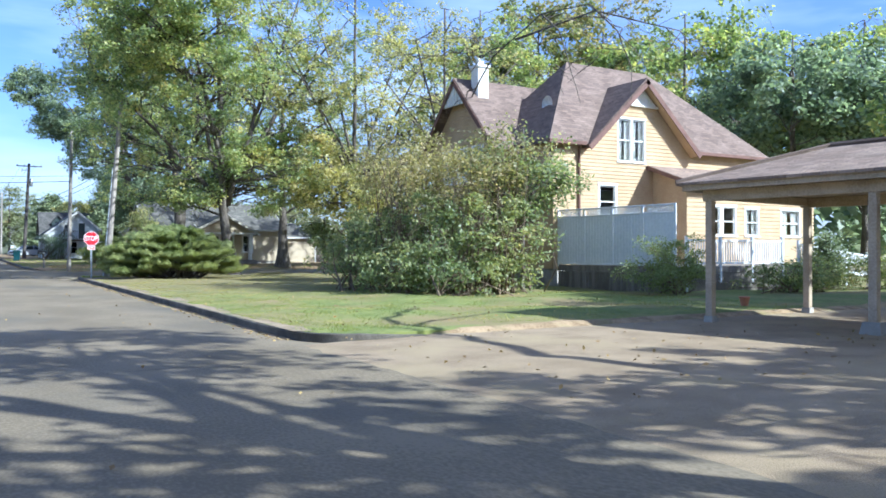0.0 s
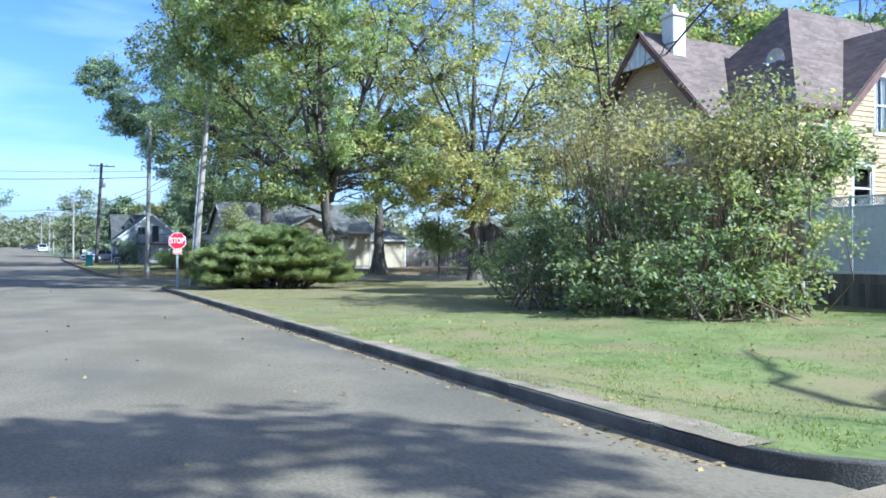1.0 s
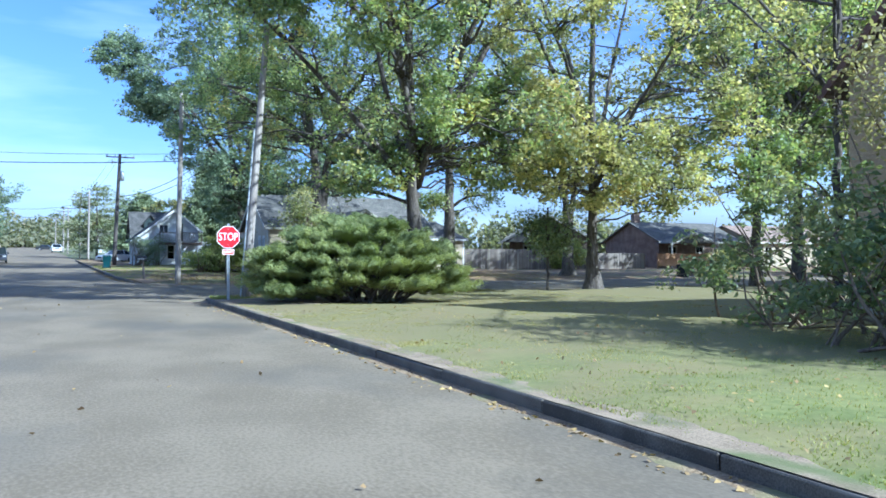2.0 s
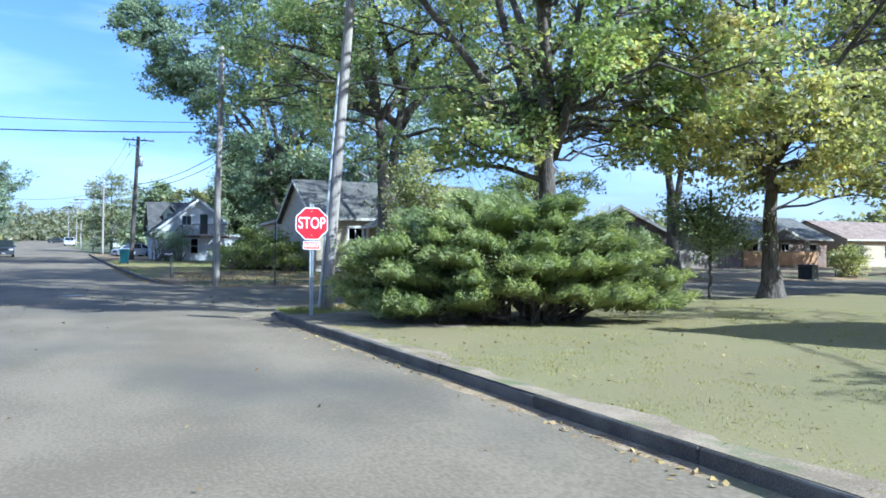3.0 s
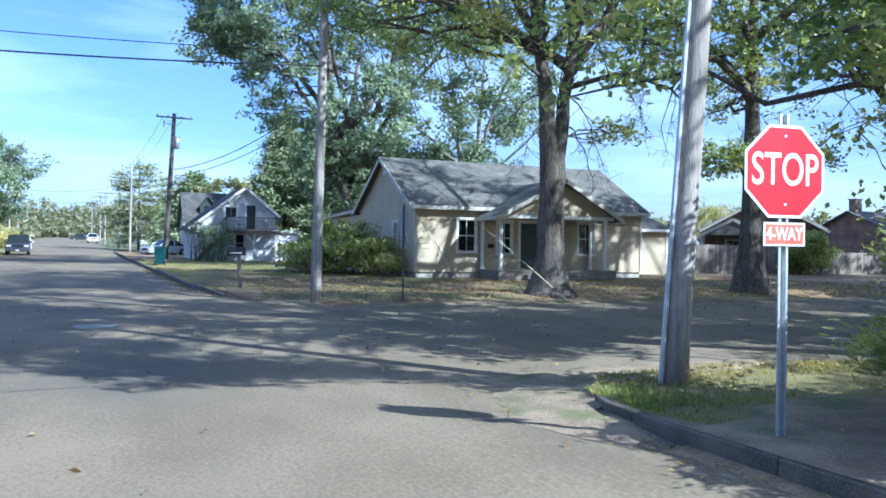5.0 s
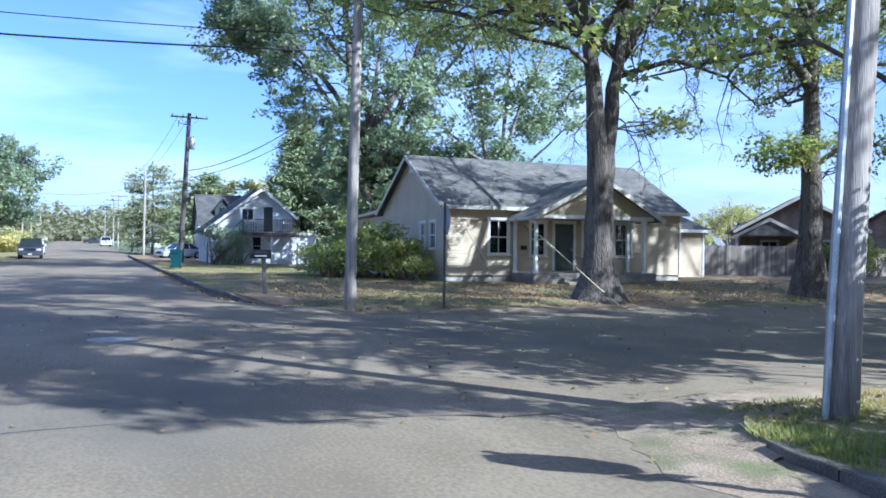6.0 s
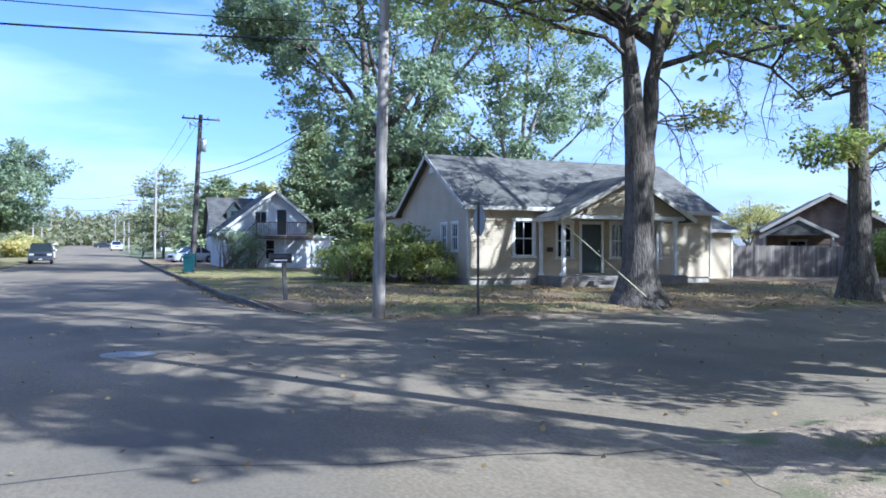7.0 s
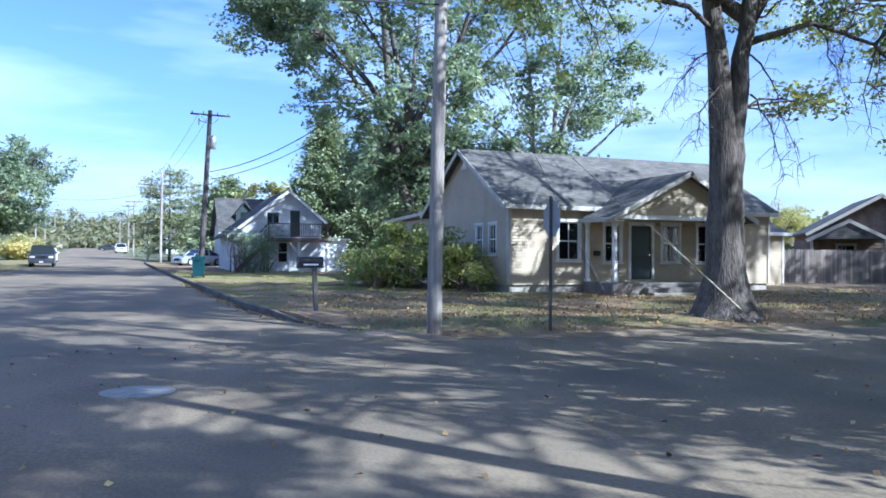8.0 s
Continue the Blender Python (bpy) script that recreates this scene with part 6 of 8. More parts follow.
def utility_pole(base, top, r0, r1, mat, label, arm=None, can=False, conduit=False):
    b, t = Vector(base), Vector(top)
    p = thing("utility_pole", base, label, "utility pole")
    d = t - b
    n = 10
    pts = [d * (k / n) - Vector((0, 0, 0.6 if k == 0 else 0)) for k in range(n + 1)]
    put("pole", Mesh().tube(pts, [r0 + (r1 - r0) * k / n for k in range(n + 1)], 16), mat, p, smooth=True)
    if arm:
        m = Matrix.Translation(d - Vector((0, 0, 0.35))) @ pose(0, 0, 0, 0, 0, arm)
        put("crossarm", Mesh().cbox(-1.42, 1.42, -0.26, -0.15, -0.06, 0.06, 0.01, m), POLE_DARK, p)
        br = Mesh()
        for sgn in (-1, 1):
            v, f = board_between((0, -0.27, -0.75), (sgn * 0.75, -0.27, -0.05), 0.04, 0.01)
            br.add([tuple(m @ Vector(q)) for q in v], f)
        put("arm_brace", br, GALV, p)
        for x in (-1.3, -0.5, 0.5, 1.3):
            s = Mesh()
            insulator(s, 0, 0, 0)
            put("insulator", s, CERAMIC, p, m=Matrix.Translation(m @ Vector((x, -0.205, 0.06))))
    if can:
        c = d * 0.80
        s = Mesh().tube([c + Vector((0.32, -0.12, z)) for z in (-0.5, -0.48, 0.42, 0.5)], [0.17, 0.21, 0.21, 0.15], 16)
        put("transformer", s, GALV, p, "grey transformer can", smooth=True)
        put("cutout", Mesh().tube([d * 0.92 + Vector((-0.1, -0.1, 0)), d * 0.92 + Vector((-0.75, -0.2, 0.12))], 0.03, 6).tube([d * 0.92 + Vector((-0.75, -0.2, -0.2)), d * 0.92 + Vector((-0.75, -0.2, 0.3))], 0.05, 8), CERAMIC, p)
    if conduit:
        off = Vector((-(r0 + 0.035), -0.03, 0))
        put("conduit", Mesh().tube([d * (k / 8) * 0.62 + off * (1 - 0.12 * k / 8) for k in range(9)], 0.03, 8), GALV, p, "grey conduit")
    return p


utility_pole((7.17, 48.77, 0.1), (7.98, 48.8, 10.6), 0.165, 0.115, POLE_WOOD, "leaning weathered wooden utility pole with grey conduit", conduit=True)
utility_pole((6.41, 63.13, 0.12), (6.62, 63.2, 10.6), 0.155, 0.11, POLE_WOOD, "weathered wooden utility pole at the corner lawn")
utility_pole((5.45, 107.8, gzf(107.8) + 0.1), (6.05, 108.6, 12.5), 0.22, 0.15, POLE_DARK, "dark wooden utility pole with crossarm and transformer", arm=4.0, can=True)
for y, hh in ((136, 9.5), (158, 10), (196, 9.5), (215, 9.5), (262, 9)):
    x = right_edge(y) + 1.6
    utility_pole((x, y, gzf(y) - 0.05), (x + 0.1, y, gzf(y) + hh), 0.15, 0.11, POLE_WOOD, "far pale utility pole beside the street", arm=2.0 if y > 150 else None)
for y, hh in ((178, 9.5), (205, 9.5), (250, 9)):
    x = left_edge(y) - 2.5
    utility_pole((x, y, gzf(y) - 0.05), (x + 0.1, y, gzf(y) + hh), 0.15, 0.11, POLE_WOOD, "far pale utility pole beside the street", arm=2.0)


def cable(a, b, sag, r, label, mat=None):
    a, b = Vector(a), Vector(b)
    pts = [a + (b - a) * (k / 16) - Vector((0, 0, sag * 4 * (k / 16) * (1 - k / 16))) for k in range(17)]
    return tagged(put("cable", Mesh().tube(pts, r, 5), mat or WIRE), label, "cable")


cable((6.5, 63.1, 6.85), (-13.0, 63.2, 6.42), 0.28, 0.022, "thick black overhead cable from a wooden pole")
cable((6.5, 63.1, 7.25), (-13.0, 63.2, 7.02), 0.28, 0.012, "thin overhead wire from a wooden pole")
cable((6.0, 107.9, 7.95), (12.5, 90.0, 10.6), 0.75, 0.03, "drooping service cable from the dark pole")
cable((6.0, 107.9, 7.4), (12.7, 90.0, 9.9), 0.65, 0.025, "drooping service cable from the dark pole")
cable((5.9, 107.9, 7.7), (9.3, 104.3, 6.35), 0.3, 0.02, "service cable to the balcony house")
cable((6.0, 108.6, 12.2), (right_edge(158) + 1.6, 158, gzf(158) + 9.7), 1.1, 0.012, "far overhead wire along the street")
cable((5.2, 108.6, 12.2), (right_edge(158) + 0.6, 158, gzf(158) + 9.7), 1.1, 0.012, "far overhead wire along the street")
cable((right_edge(158) + 1.6, 158, gzf(158) + 9.7), (right_edge(215) + 1.6, 215, gzf(215) + 9.2), 1.0, 0.016, "far overhead wire along the street")
cable((right_edge(158) + 1.6, 158, gzf(158) + 8.6), (left_edge(178) - 2.5, 178, gzf(178) + 8.8), 0.8, 0.02, "far wire crossing the street")
cable((right_edge(196) + 1.6, 196, gzf(196) + 8.0), (left_edge(205) - 2.5, 205, gzf(205) + 8.2), 0.8, 0.022, "far wire crossing the street")
cable((6.58, 63.2, 9.2), (16.2, 75.6, 6.2), 0.25, 0.011, "thin service wire to the beige house")
cable((7.9, 48.8, 9.8), (26.0, 62.0, 9.5), 0.5, 0.014, "thin overhead wire along the side street")


def guy(top, foot, guard, label, mat, gap=0.15):
    t, f = Vector(top), Vector(foot)
    g = thing("guy_wire", foot, label, "guy wire")
    put("strand", Mesh().tube([Vector((0, 0, -0.2)), t - f], 0.004, 5), WIRE, g)
    d = (t - f).normalized()
    put("guard", Mesh().tube([d * gap, d * (gap + guard)], 0.013, 8), mat, g)
    put("anchor", Mesh().tube([-d * 0.3, d * 0.16], 0.02, 6), GALV, g)
    return g


guy((6.6, 63.1, 6.2), (14.4, 62.9, 0.27), 3.2, "steel guy wire with long yellow guard anchored beside an oak", YELLOW, 0.5)
guy((6.6, 63.1, 7.6), (11.5, 64.2, 0.29), 1.2, "steel guy wire with short pale guard on the strewn lawn", GALV, 0.85)
guy((7.65, 48.8, 6.8), (14.1, 48.6, 0.2), 4.2, "guy wire with white guard rising from a juniper", VINYL)
guy((7.85, 48.85, 9.6), (14.5, 48.9, 0.2), 3.7, "guy wire with white guard rising from a juniper", VINYL)


def mailbox():
    b = thing("mailbox", (5.12, 68.2, gzf(68.2) + LAWN - 0.02), "large black metal mailbox on a leaning grey wooden post", "mailbox", rz=8)
    put("post", Mesh().cbox(-0.055, 0.055, -0.055, 0.055, -0.3, 1.12, 0.01, pose(0, 0, 0, 0, -3, 0)), FENCE_GREY, b)
    prof = [(-0.14, 0), (0.14, 0), (0.14, 0.15)] + [(0.14 * math.cos(a), 0.15 + 0.13 * math.sin(a)) for a in np.linspace(0.3, math.pi - 0.3, 9)] + [(-0.14, 0.15)]
    put("box", Mesh().prism(prof, -0.31, 0.31, pose(-0.18, 0, 1.125, 0, 0, 82)), BLACK, b)
    put("door", Mesh().prism([(x * 1.02, z * 1.02) for x, z in prof], -0.33, -0.311, pose(-0.18, 0, 1.123, 0, 0, 82)), BLACK, b)
    put("flag", Mesh().box(-0.36, -0.16, -0.165, -0.158, 1.27, 1.31), BLACK, b)
    put("number_bars", Mesh().box(-0.40, 0.02, -0.166, -0.1625, 1.19, 1.225), SIGN_WHITE, b, "pale bars on the side")
    return b


mailbox()


def wheelie_bin(at, rz, mat, label):
    b = thing("trash_cart", at, label, "trash cart", rz=rz)
    s = Mesh()
    s.add([(-0.25, -0.28, 0.06), (0.25, -0.28, 0.06), (0.25, 0.26, 0.06), (-0.25, 0.26, 0.06), (-0.32, -0.38, 1.05), (0.32, -0.38, 1.05), (0.32, 0.36, 1.05), (-0.32, 0.36, 1.05)], [(3, 2, 1, 0), (4, 5, 6, 7), (0, 1, 5, 4), (1, 2, 6, 5), (2, 3, 7, 6), (3, 0, 4, 7)])
    put("body", s, mat, b)
    put("lid", Mesh().cbox(-0.35, 0.35, -0.42, 0.42, 1.052, 1.12, 0.03).cbox(-0.28, 0.28, -0.3, 0.3, 1.121, 1.15, 0.02), mat, b)
    put("handle", Mesh().tube([(-0.25, 0.46, 1.02), (0.25, 0.46, 1.02)], 0.02, 6), mat, b)
    for x in (-0.3, 0.3):
        put("wheel", Mesh().tube([(x - 0.03, 0.27, 0.12), (x + 0.03, 0.27, 0.12)], 0.13, 14), RUBBER, b)
    return b


wheelie_bin((4.15, 93.0, gzf(93) + LAWN), 170, TEAL, "teal plastic wheeled trash cart at the kerb")


def utility_box(at, rz):
    b = thing("utility_box", at, "dark square utility box beside the side street", "utility box", rz=rz)
    put("base_pad", Mesh().cbox(-0.62, 0.62, -0.55, 0.55, -0.15, 0.06, 0.02), CONCRETE, b, "concrete pad")
    put("body", Mesh().cbox(-0.5, 0.5, -0.42, 0.42, 0.062, 0.86, 0.03), BLACK, b)
    put("lid", Mesh().cbox(-0.53, 0.53, -0.46, 0.46, 0.862, 0.95, 0.03), BLACK, b)
    put("latch", Mesh().cbox(-0.05, 0.05, -0.45, -0.422, 0.5, 0.62, 0.008), GALV, b, "grey metal latch")


utility_box((41.8, 62.9, gzf(62.9) + LAWN - 0.14), 20)


# ---- vehicles ----
def vehicle(at, rz, kind, paint, label):
    """A parked vehicle; its nose points along local -y."""
    L, Wd, zr = {"sedan": (4.6, 1.78, 1.45), "suv": (4.9, 1.95, 1.85), "pickup": (5.5, 1.98, 1.86)}[kind]
    c = thing("car" if kind != "pickup" else "pickup_truck", at, label, "car" if kind != "pickup" else "pickup truck", rz=rz)
    belt = {"sedan": 0.92, "suv": 1.12, "pickup": 1.15}[kind]
    hood = {"sedan": 0.80, "suv": 1.08, "pickup": 1.12}[kind]
    low = {"sedan": 0.22, "suv": 0.32, "pickup": 0.38}[kind]
    r = {"sedan": 0.32, "suv": 0.38, "pickup": 0.40}[kind]
    f, b = -L / 2, L / 2
    fw, bw = f + 0.88, b - 0.95
    prof = [(f + 0.03, low), (f, low + 0.25), (f + 0.05, hood - 0.12), (f + 0.3, hood), (f + 1.25, belt), (b - 0.9 if kind == "sedan" else b - 0.1, belt), (b - 0.05, belt - 0.05), (b, low + 0.3), (b - 0.05, low)]
    def arch(yc):
        return [(yc + (r + 0.06) * math.cos(a), r + (r + 0.06) * math.sin(a)) for a in np.linspace(math.pi - 0.25, 0.25, 7)]
    under = [(fw - r - 0.1, low)] + arch(fw) + [(fw + r + 0.1, low), (bw - r - 0.1, low)] + arch(bw) + [(bw + r + 0.1, low)]
    outline = prof[::-1][:-1] + [prof[0]] + under
    s = Mesh()
    n = len(outline)
    xs = (-Wd / 2, -Wd / 2 + 0.05, Wd / 2 - 0.05, Wd / 2)
    v = []
    for i, x in enumerate(xs):
        k = 0.985 if i in (0, 3) else 1.0
        v += [(x, y * k, low + (z - low) * (0.97 if i in (0, 3) else 1.0)) for y, z in outline]
    fc = [tuple(range(n)), tuple(range(4 * n - 1, 3 * n - 1, -1))]
    for i in range(3):
        fc += [(i * n + k, (i + 1) * n + k, (i + 1) * n + (k + 1) % n, i * n + (k + 1) % n) for k in range(n)]
    s.add(v, fc)
    put("body", s, paint, c)
    # cabin
    if kind == "sedan":
        cab = [(f + 1.2, belt), (f + 1.95, zr - 0.03), (f + 3.05, zr), (b - 0.65, belt)]
    elif kind == "suv":
        cab = [(f + 1.2, belt), (f + 1.85, zr - 0.04), (b - 0.5, zr), (b - 0.12, belt)]
    else:
        cab = [(f + 1.3, belt), (f + 1.95, zr - 0.04), (f + 3.3, zr), (f + 3.55, belt)]
    tp = 0.14
    v = []
    for sx in (-1, 1):
        for y, z in cab:
            v.append((sx * (Wd / 2 - 0.06 - (tp if z > belt + 0.1 else 0)), y, z))
    put("cabin", Mesh().add(v, [(0, 1, 2, 3), (7, 6, 5, 4), (0, 4, 5, 1), (2, 6, 7, 3), (0, 3, 7, 4)]), CAR_GLASS, c, "dark tinted windows")
    rf = Mesh()
    y1, y2 = cab[1][0], cab[2][0]
    ww = Wd / 2 - 0.06 - tp
    rf.cbox(-ww - 0.01, ww + 0.01, y1 - 0.03, y2 + 0.03, zr - 0.035, zr + 0.03, 0.02)
    for sx in (-1, 1):
        for a, d in ((0, 1), (3, 2)):
            rf.tube([(sx * (Wd / 2 - 0.06), cab[a][0], belt), (sx * ww, cab[d][0], zr - 0.01)], 0.035, 6)
        ym = (cab[0][0] + cab[3][0]) / 2 + 0.2
        rf.tube([(sx * (Wd / 2 - 0.055), ym, belt), (sx * ww, ym, zr - 0.01)], 0.04, 6)
    put("roof", rf, paint, c)
    for yc in (fw, bw):
        for sx in (-1, 1):
            x = sx * (Wd / 2 - 0.12)
            ty = put("tyre", Mesh().tube([(x - 0.11, yc, r), (x - 0.09, yc, r), (x + 0.09, yc, r), (x + 0.11, yc, r)], [r - 0.03, r, r, r - 0.03], 22), RUBBER, c)
            put("rim", Mesh().tube([(x - 0.115, yc, r), (x + 0.115, yc, r)], r * 0.6, 14), GALV, ty)
    for sx in (-1, 1):
        put("headlight", Mesh().cbox(sx * Wd * 0.36 - 0.19, sx * Wd * 0.36 + 0.19, f - 0.015, f + 0.1, hood - 0.32, hood - 0.15, 0.03), LAMP_GLASS, c)
        put("taillight", Mesh().cbox(sx * Wd * 0.42 - 0.09, sx * Wd * 0.42 + 0.09, b - 0.08, b + 0.012, belt - 0.4, belt - 0.12, 0.02), RED_GLASS, c)
        put("mirror", Mesh().cbox(sx * (Wd / 2 + 0.08) - 0.1, sx * (Wd / 2 + 0.08) + 0.1, cab[0][0] + 0.25, cab[0][0] + 0.37, belt + 0.02, belt + 0.2, 0.03), paint, c)
    put("grille", Mesh().cbox(-Wd * 0.24, Wd * 0.24, f - 0.012, f + 0.1, hood - 0.36, hood - 0.14, 0.02), BLACK, c)
    put("bumper", Mesh().cbox(-Wd / 2 + 0.04, Wd / 2 - 0.04, f - 0.06, f + 0.12, low + 0.02, low + 0.2, 0.03), paint, c)
    put("bumper", Mesh().cbox(-Wd / 2 + 0.04, Wd / 2 - 0.04, b - 0.12, b + 0.06, low + 0.02, low + 0.2, 0.03), paint, c)
    put("number_plate", Mesh().box(-0.15, 0.15, f - 0.066, f - 0.061, low + 0.06, low + 0.18), SIGN_WHITE, c, "plain pale plate")
    return c


vehicle((-6.3, 124.5, gzf(124.5) - 0.03), 3, "suv", CHARCOAL, "charcoal sport utility vehicle parked at the street's edge")
vehicle((-7.3, 141.0, gzf(141) - 0.03), 3, "sedan", WHITE_CAR, "white sedan parked behind a charcoal vehicle")
vehicle((-11.5, 165.0, gzf(165) + 0.02), 60, "sedan", BLUE_CAR, "blue car parked far off beside the street")
vehicle((6.6, 124.0, gzf(124) + LAWN - 0.02), -62, "sedan", SILVER, "silver sedan parked in a driveway beside the street")
vehicle((11.0, 130.0, gzf(130) + LAWN - 0.02), -80, "suv", WHITE_CAR, "white vehicle parked beside a silver sedan")
vehicle((-4.0, 255.0, gzf(255) - 0.03), 80, "sedan", CHARCOAL, "far dark car crossing the street's end")
vehicle((-1.0, 215.0, gzf(215) - 0.03), 3, "suv", WHITE_CAR, "far white vehicle parked at the kerb")


# ---- trees and shrubs ----
def oak(base, hgt, spread, r, seed, label, mat=None, clumps=330, leaves=64, leaf=0.26, low=0.33, twin=False, lean=(0, 0), bare=0, bark=None, group="shade trees", skirt=0, limbs=(), tufts=(), flare=1.35, thin=None, sprays=(), reach=0.58, boughs=6):
    x, y = lean
    f = hgt * low
    rng = np.random.default_rng(seed + 100)
    stems = [([(0, 0, 0), (x * 0.3, y * 0.3, f * 0.5), (x * 0.7, y * 0.7, f), (x, y, hgt * 0.6), (x * 1.2, y * 1.2, hgt * 0.93)], r, 0.05)]
    if twin:
        stems = [
            ([(0, 0, 0), (0, 0, f * 0.3), (-0.05, 0, f * 0.6), (-0.25, 0.1, f * 0.95), (-0.95, 0.3, hgt * 0.6), (-1.4, 0.4, hgt * 0.92)], r, 0.06),
            ([(0.05, 0, 0), (0.1, 0, f * 0.35), (0.2, 0, f * 0.6), (0.48, -0.1, f * 0.95), (1.5, -0.2, hgt * 0.6), (2.2, -0.2, hgt * 0.88)], r * 0.82, 0.06),
        ]
    for k in range(7):
        a = k * 2.4 + rng.uniform(0, 0.8)
        h0 = f * rng.uniform(0.9, 1.5)
        out = spread * rng.uniform(0.55, 0.85)
        up = hgt * rng.uniform(0.5, 0.85)
        q = h0 / hgt
        sx, sy = x * min(1, q * 1.6), y * min(1, q * 1.6)
        if twin:
            sx = float(np.interp(h0, [f * 0.6, f * 0.95, hgt * 0.6], [-0.05, -0.35, -0.95] if k % 2 else [0.2, 0.6, 1.5]))
        stems.append(([(sx, sy, h0), (sx + math.cos(a) * out * 0.4, sy + math.sin(a) * out * 0.4, h0 + (up - h0) * 0.45), (sx + math.cos(a) * out, sy + math.sin(a) * out, up)], r * rng.uniform(0.36, 0.5), 0.04))
    blobs = [((x, y, hgt * 0.68), (spread * 0.85, spread * 0.85, hgt * 0.30), 3.0)]
    for k in range(8):
        a = k * math.pi / 4 + rng.uniform(-0.3, 0.3)
        blobs.append(((x + math.cos(a) * spread * 0.62, y + math.sin(a) * spread * 0.62, hgt * rng.uniform(0.42, 0.75)), (spread * 0.42, spread * 0.42, hgt * 0.15), 1.0))
    stems += list(limbs)
    blobs += list(tufts)
    for k in range(skirt):  # foliage that hangs low round the trunk
        a = k * 2 * math.pi / skirt + rng.uniform(-0.3, 0.3)
        q = spread * rng.uniform(0.3, 0.65)
        blobs.append(((x * 0.6 + math.cos(a) * q, y * 0.6 + math.sin(a) * q, hgt * rng.uniform(0.24, 0.36)), (spread * 0.36, spread * 0.36, hgt * 0.10), 0.9))
    return grow("tree", label, base, stems, blobs, clumps, leaves, leaf, leaf * 0.62, reach, mat or OAK_LEAF, bark or BARK, seed, "tree", group, bare=bare, flare=flare, masses=max(14, clumps // boughs), thin=thin, sprays=sprays)


def lit_point(p, at, r):
    """Whether a place lies on the sun's way to a lit point."""
    q = p - Vector(at)
    return (q - SUN_DIR * q.dot(SUN_DIR)).length < r


def lit_pole(p, at, top, r):
    """Whether a place lies on the sun's way to an upright pole."""
    q = p - Vector(at)
    level = Vector((SUN_DIR.x, SUN_DIR.y, 0)).normalized()
    far = q.dot(level)
    hit = q.z - far * SUN_DIR.z / math.hypot(SUN_DIR.x, SUN_DIR.y)
    return far > 0 and 0 < hit < top and abs(q.x * level.y - q.y * level.x) < r


def sunny_gap(x, y, z):
    """The openings in the spreading oak's crown through which the sun reaches the stop sign and the wooden poles."""
    p = Vector((x + 14.6, y + 48.9, z))
    return lit_point(p, (6.0, 46.0, 2.1), 1.7) or lit_pole(p, (7.5, 48.8, 0.5), 7.5, 0.65) or lit_pole(p, (6.5, 63.15, 0.3), 7.0, 0.7)


def wall_gap(x, y, z):
    """The opening in the far oak's crown through which the sun reaches the beige house."""
    p = Vector((x + 32.7, y + 64.6, z))
    return lit_point(p, (25.6, 75.5, 1.9), 2.3) or lit_point(p, (25.0, 78.0, 5.2), 2.4)


def zl(y):
    return gzf(y) + LAWN - 0.03


oak((14.6, 64.1, zl(64)), 21.0, 8.8, 0.58, 11, "big twin-trunked oak with green and yellowing leaves", twin=True, low=0.36, bare=60, clumps=1800, leaves=30, leaf=0.165, reach=0.34, boughs=15, flare=1.6,
    limbs=[([(0.7, 0, 7.0), (2.4, -0.4, 7.6), (4.4, -0.6, 7.2), (5.6, -0.8, 6.2)], 0.11, 0.02)], tufts=[((2.2, -0.4, 5.6), (1.2, 1.0, 0.5), 0.15)], thin=lambda x, y, z: 0.5 if x > 3 else 0.0,
    sprays=[((0.5, -0.3, 6.6), (1.9, -0.5, 3.9)), ((0.5, -0.3, 5.6), (1.3, -0.6, 3.6)), ((-0.4, -0.3, 5.7), (-1.6, -0.6, 4.3)), ((-0.4, -0.3, 6.6), (-2.0, -0.5, 5.4)), ((2.6, -0.4, 7.5), (3.4, -0.6, 5.4))])
oak((23.2, 64.0, zl(64)), 21.0, 8.5, 0.48, 12, "big straight-trunked oak with green leaves", low=0.38, bare=60, clumps=1300, leaves=30, leaf=0.165, reach=0.34, boughs=15, flare=1.6,
    limbs=[([(-0.3, -0.2, 7.2), (-1.6, -0.4, 8.3), (-3.2, -0.5, 8.5), (-4.8, -0.6, 8.3), (-6.0, -0.7, 7.4)], 0.2, 0.03), ([(-0.3, -0.1, 7.6), (-1.4, 0.2, 8.9), (-3.6, 0.3, 10.0), (-6.0, 0.2, 10.4)], 0.17, 0.03), ([(-3.4, -0.5, 8.4), (-4.1, -0.5, 7.2), (-4.6, -0.5, 5.8), (-4.3, -0.5, 4.8)], 0.035, 0.008), ([(0.1, 0, 4.6), (1.2, -0.3, 5.3), (2.4, -0.5, 5.4)], 0.13, 0.03), ([(-0.2, 0, 4.3), (-1.2, -0.4, 4.9), (-2.4, -0.6, 4.4)], 0.10, 0.02)],
    tufts=[((-1.7, -0.5, 4.7), (1.5, 1.2, 0.9), 0.55), ((2.0, -0.5, 5.2), (1.6, 1.2, 0.9), 0.35), ((-4.2, 0.2, 9.6), (2.4, 1.5, 1.0), 0.5)], thin=lambda x, y, z: 1.0 if wall_gap(x - 9.5, y - 0.6, z) else 0.35 if z > 10 else 0.0,
    sprays=[((-3.4, -0.5, 8.3), (-4.4, -0.5, 5.0)), ((-2.6, -0.5, 8.3), (-3.2, -0.6, 5.8)), ((-4.8, -0.6, 8.2), (-5.8, -0.6, 6.0)), ((-0.3, -0.3, 6.0), (-1.4, -0.6, 5.2)), ((0.3, -0.3, 6.4), (1.6, -0.6, 4.6))])
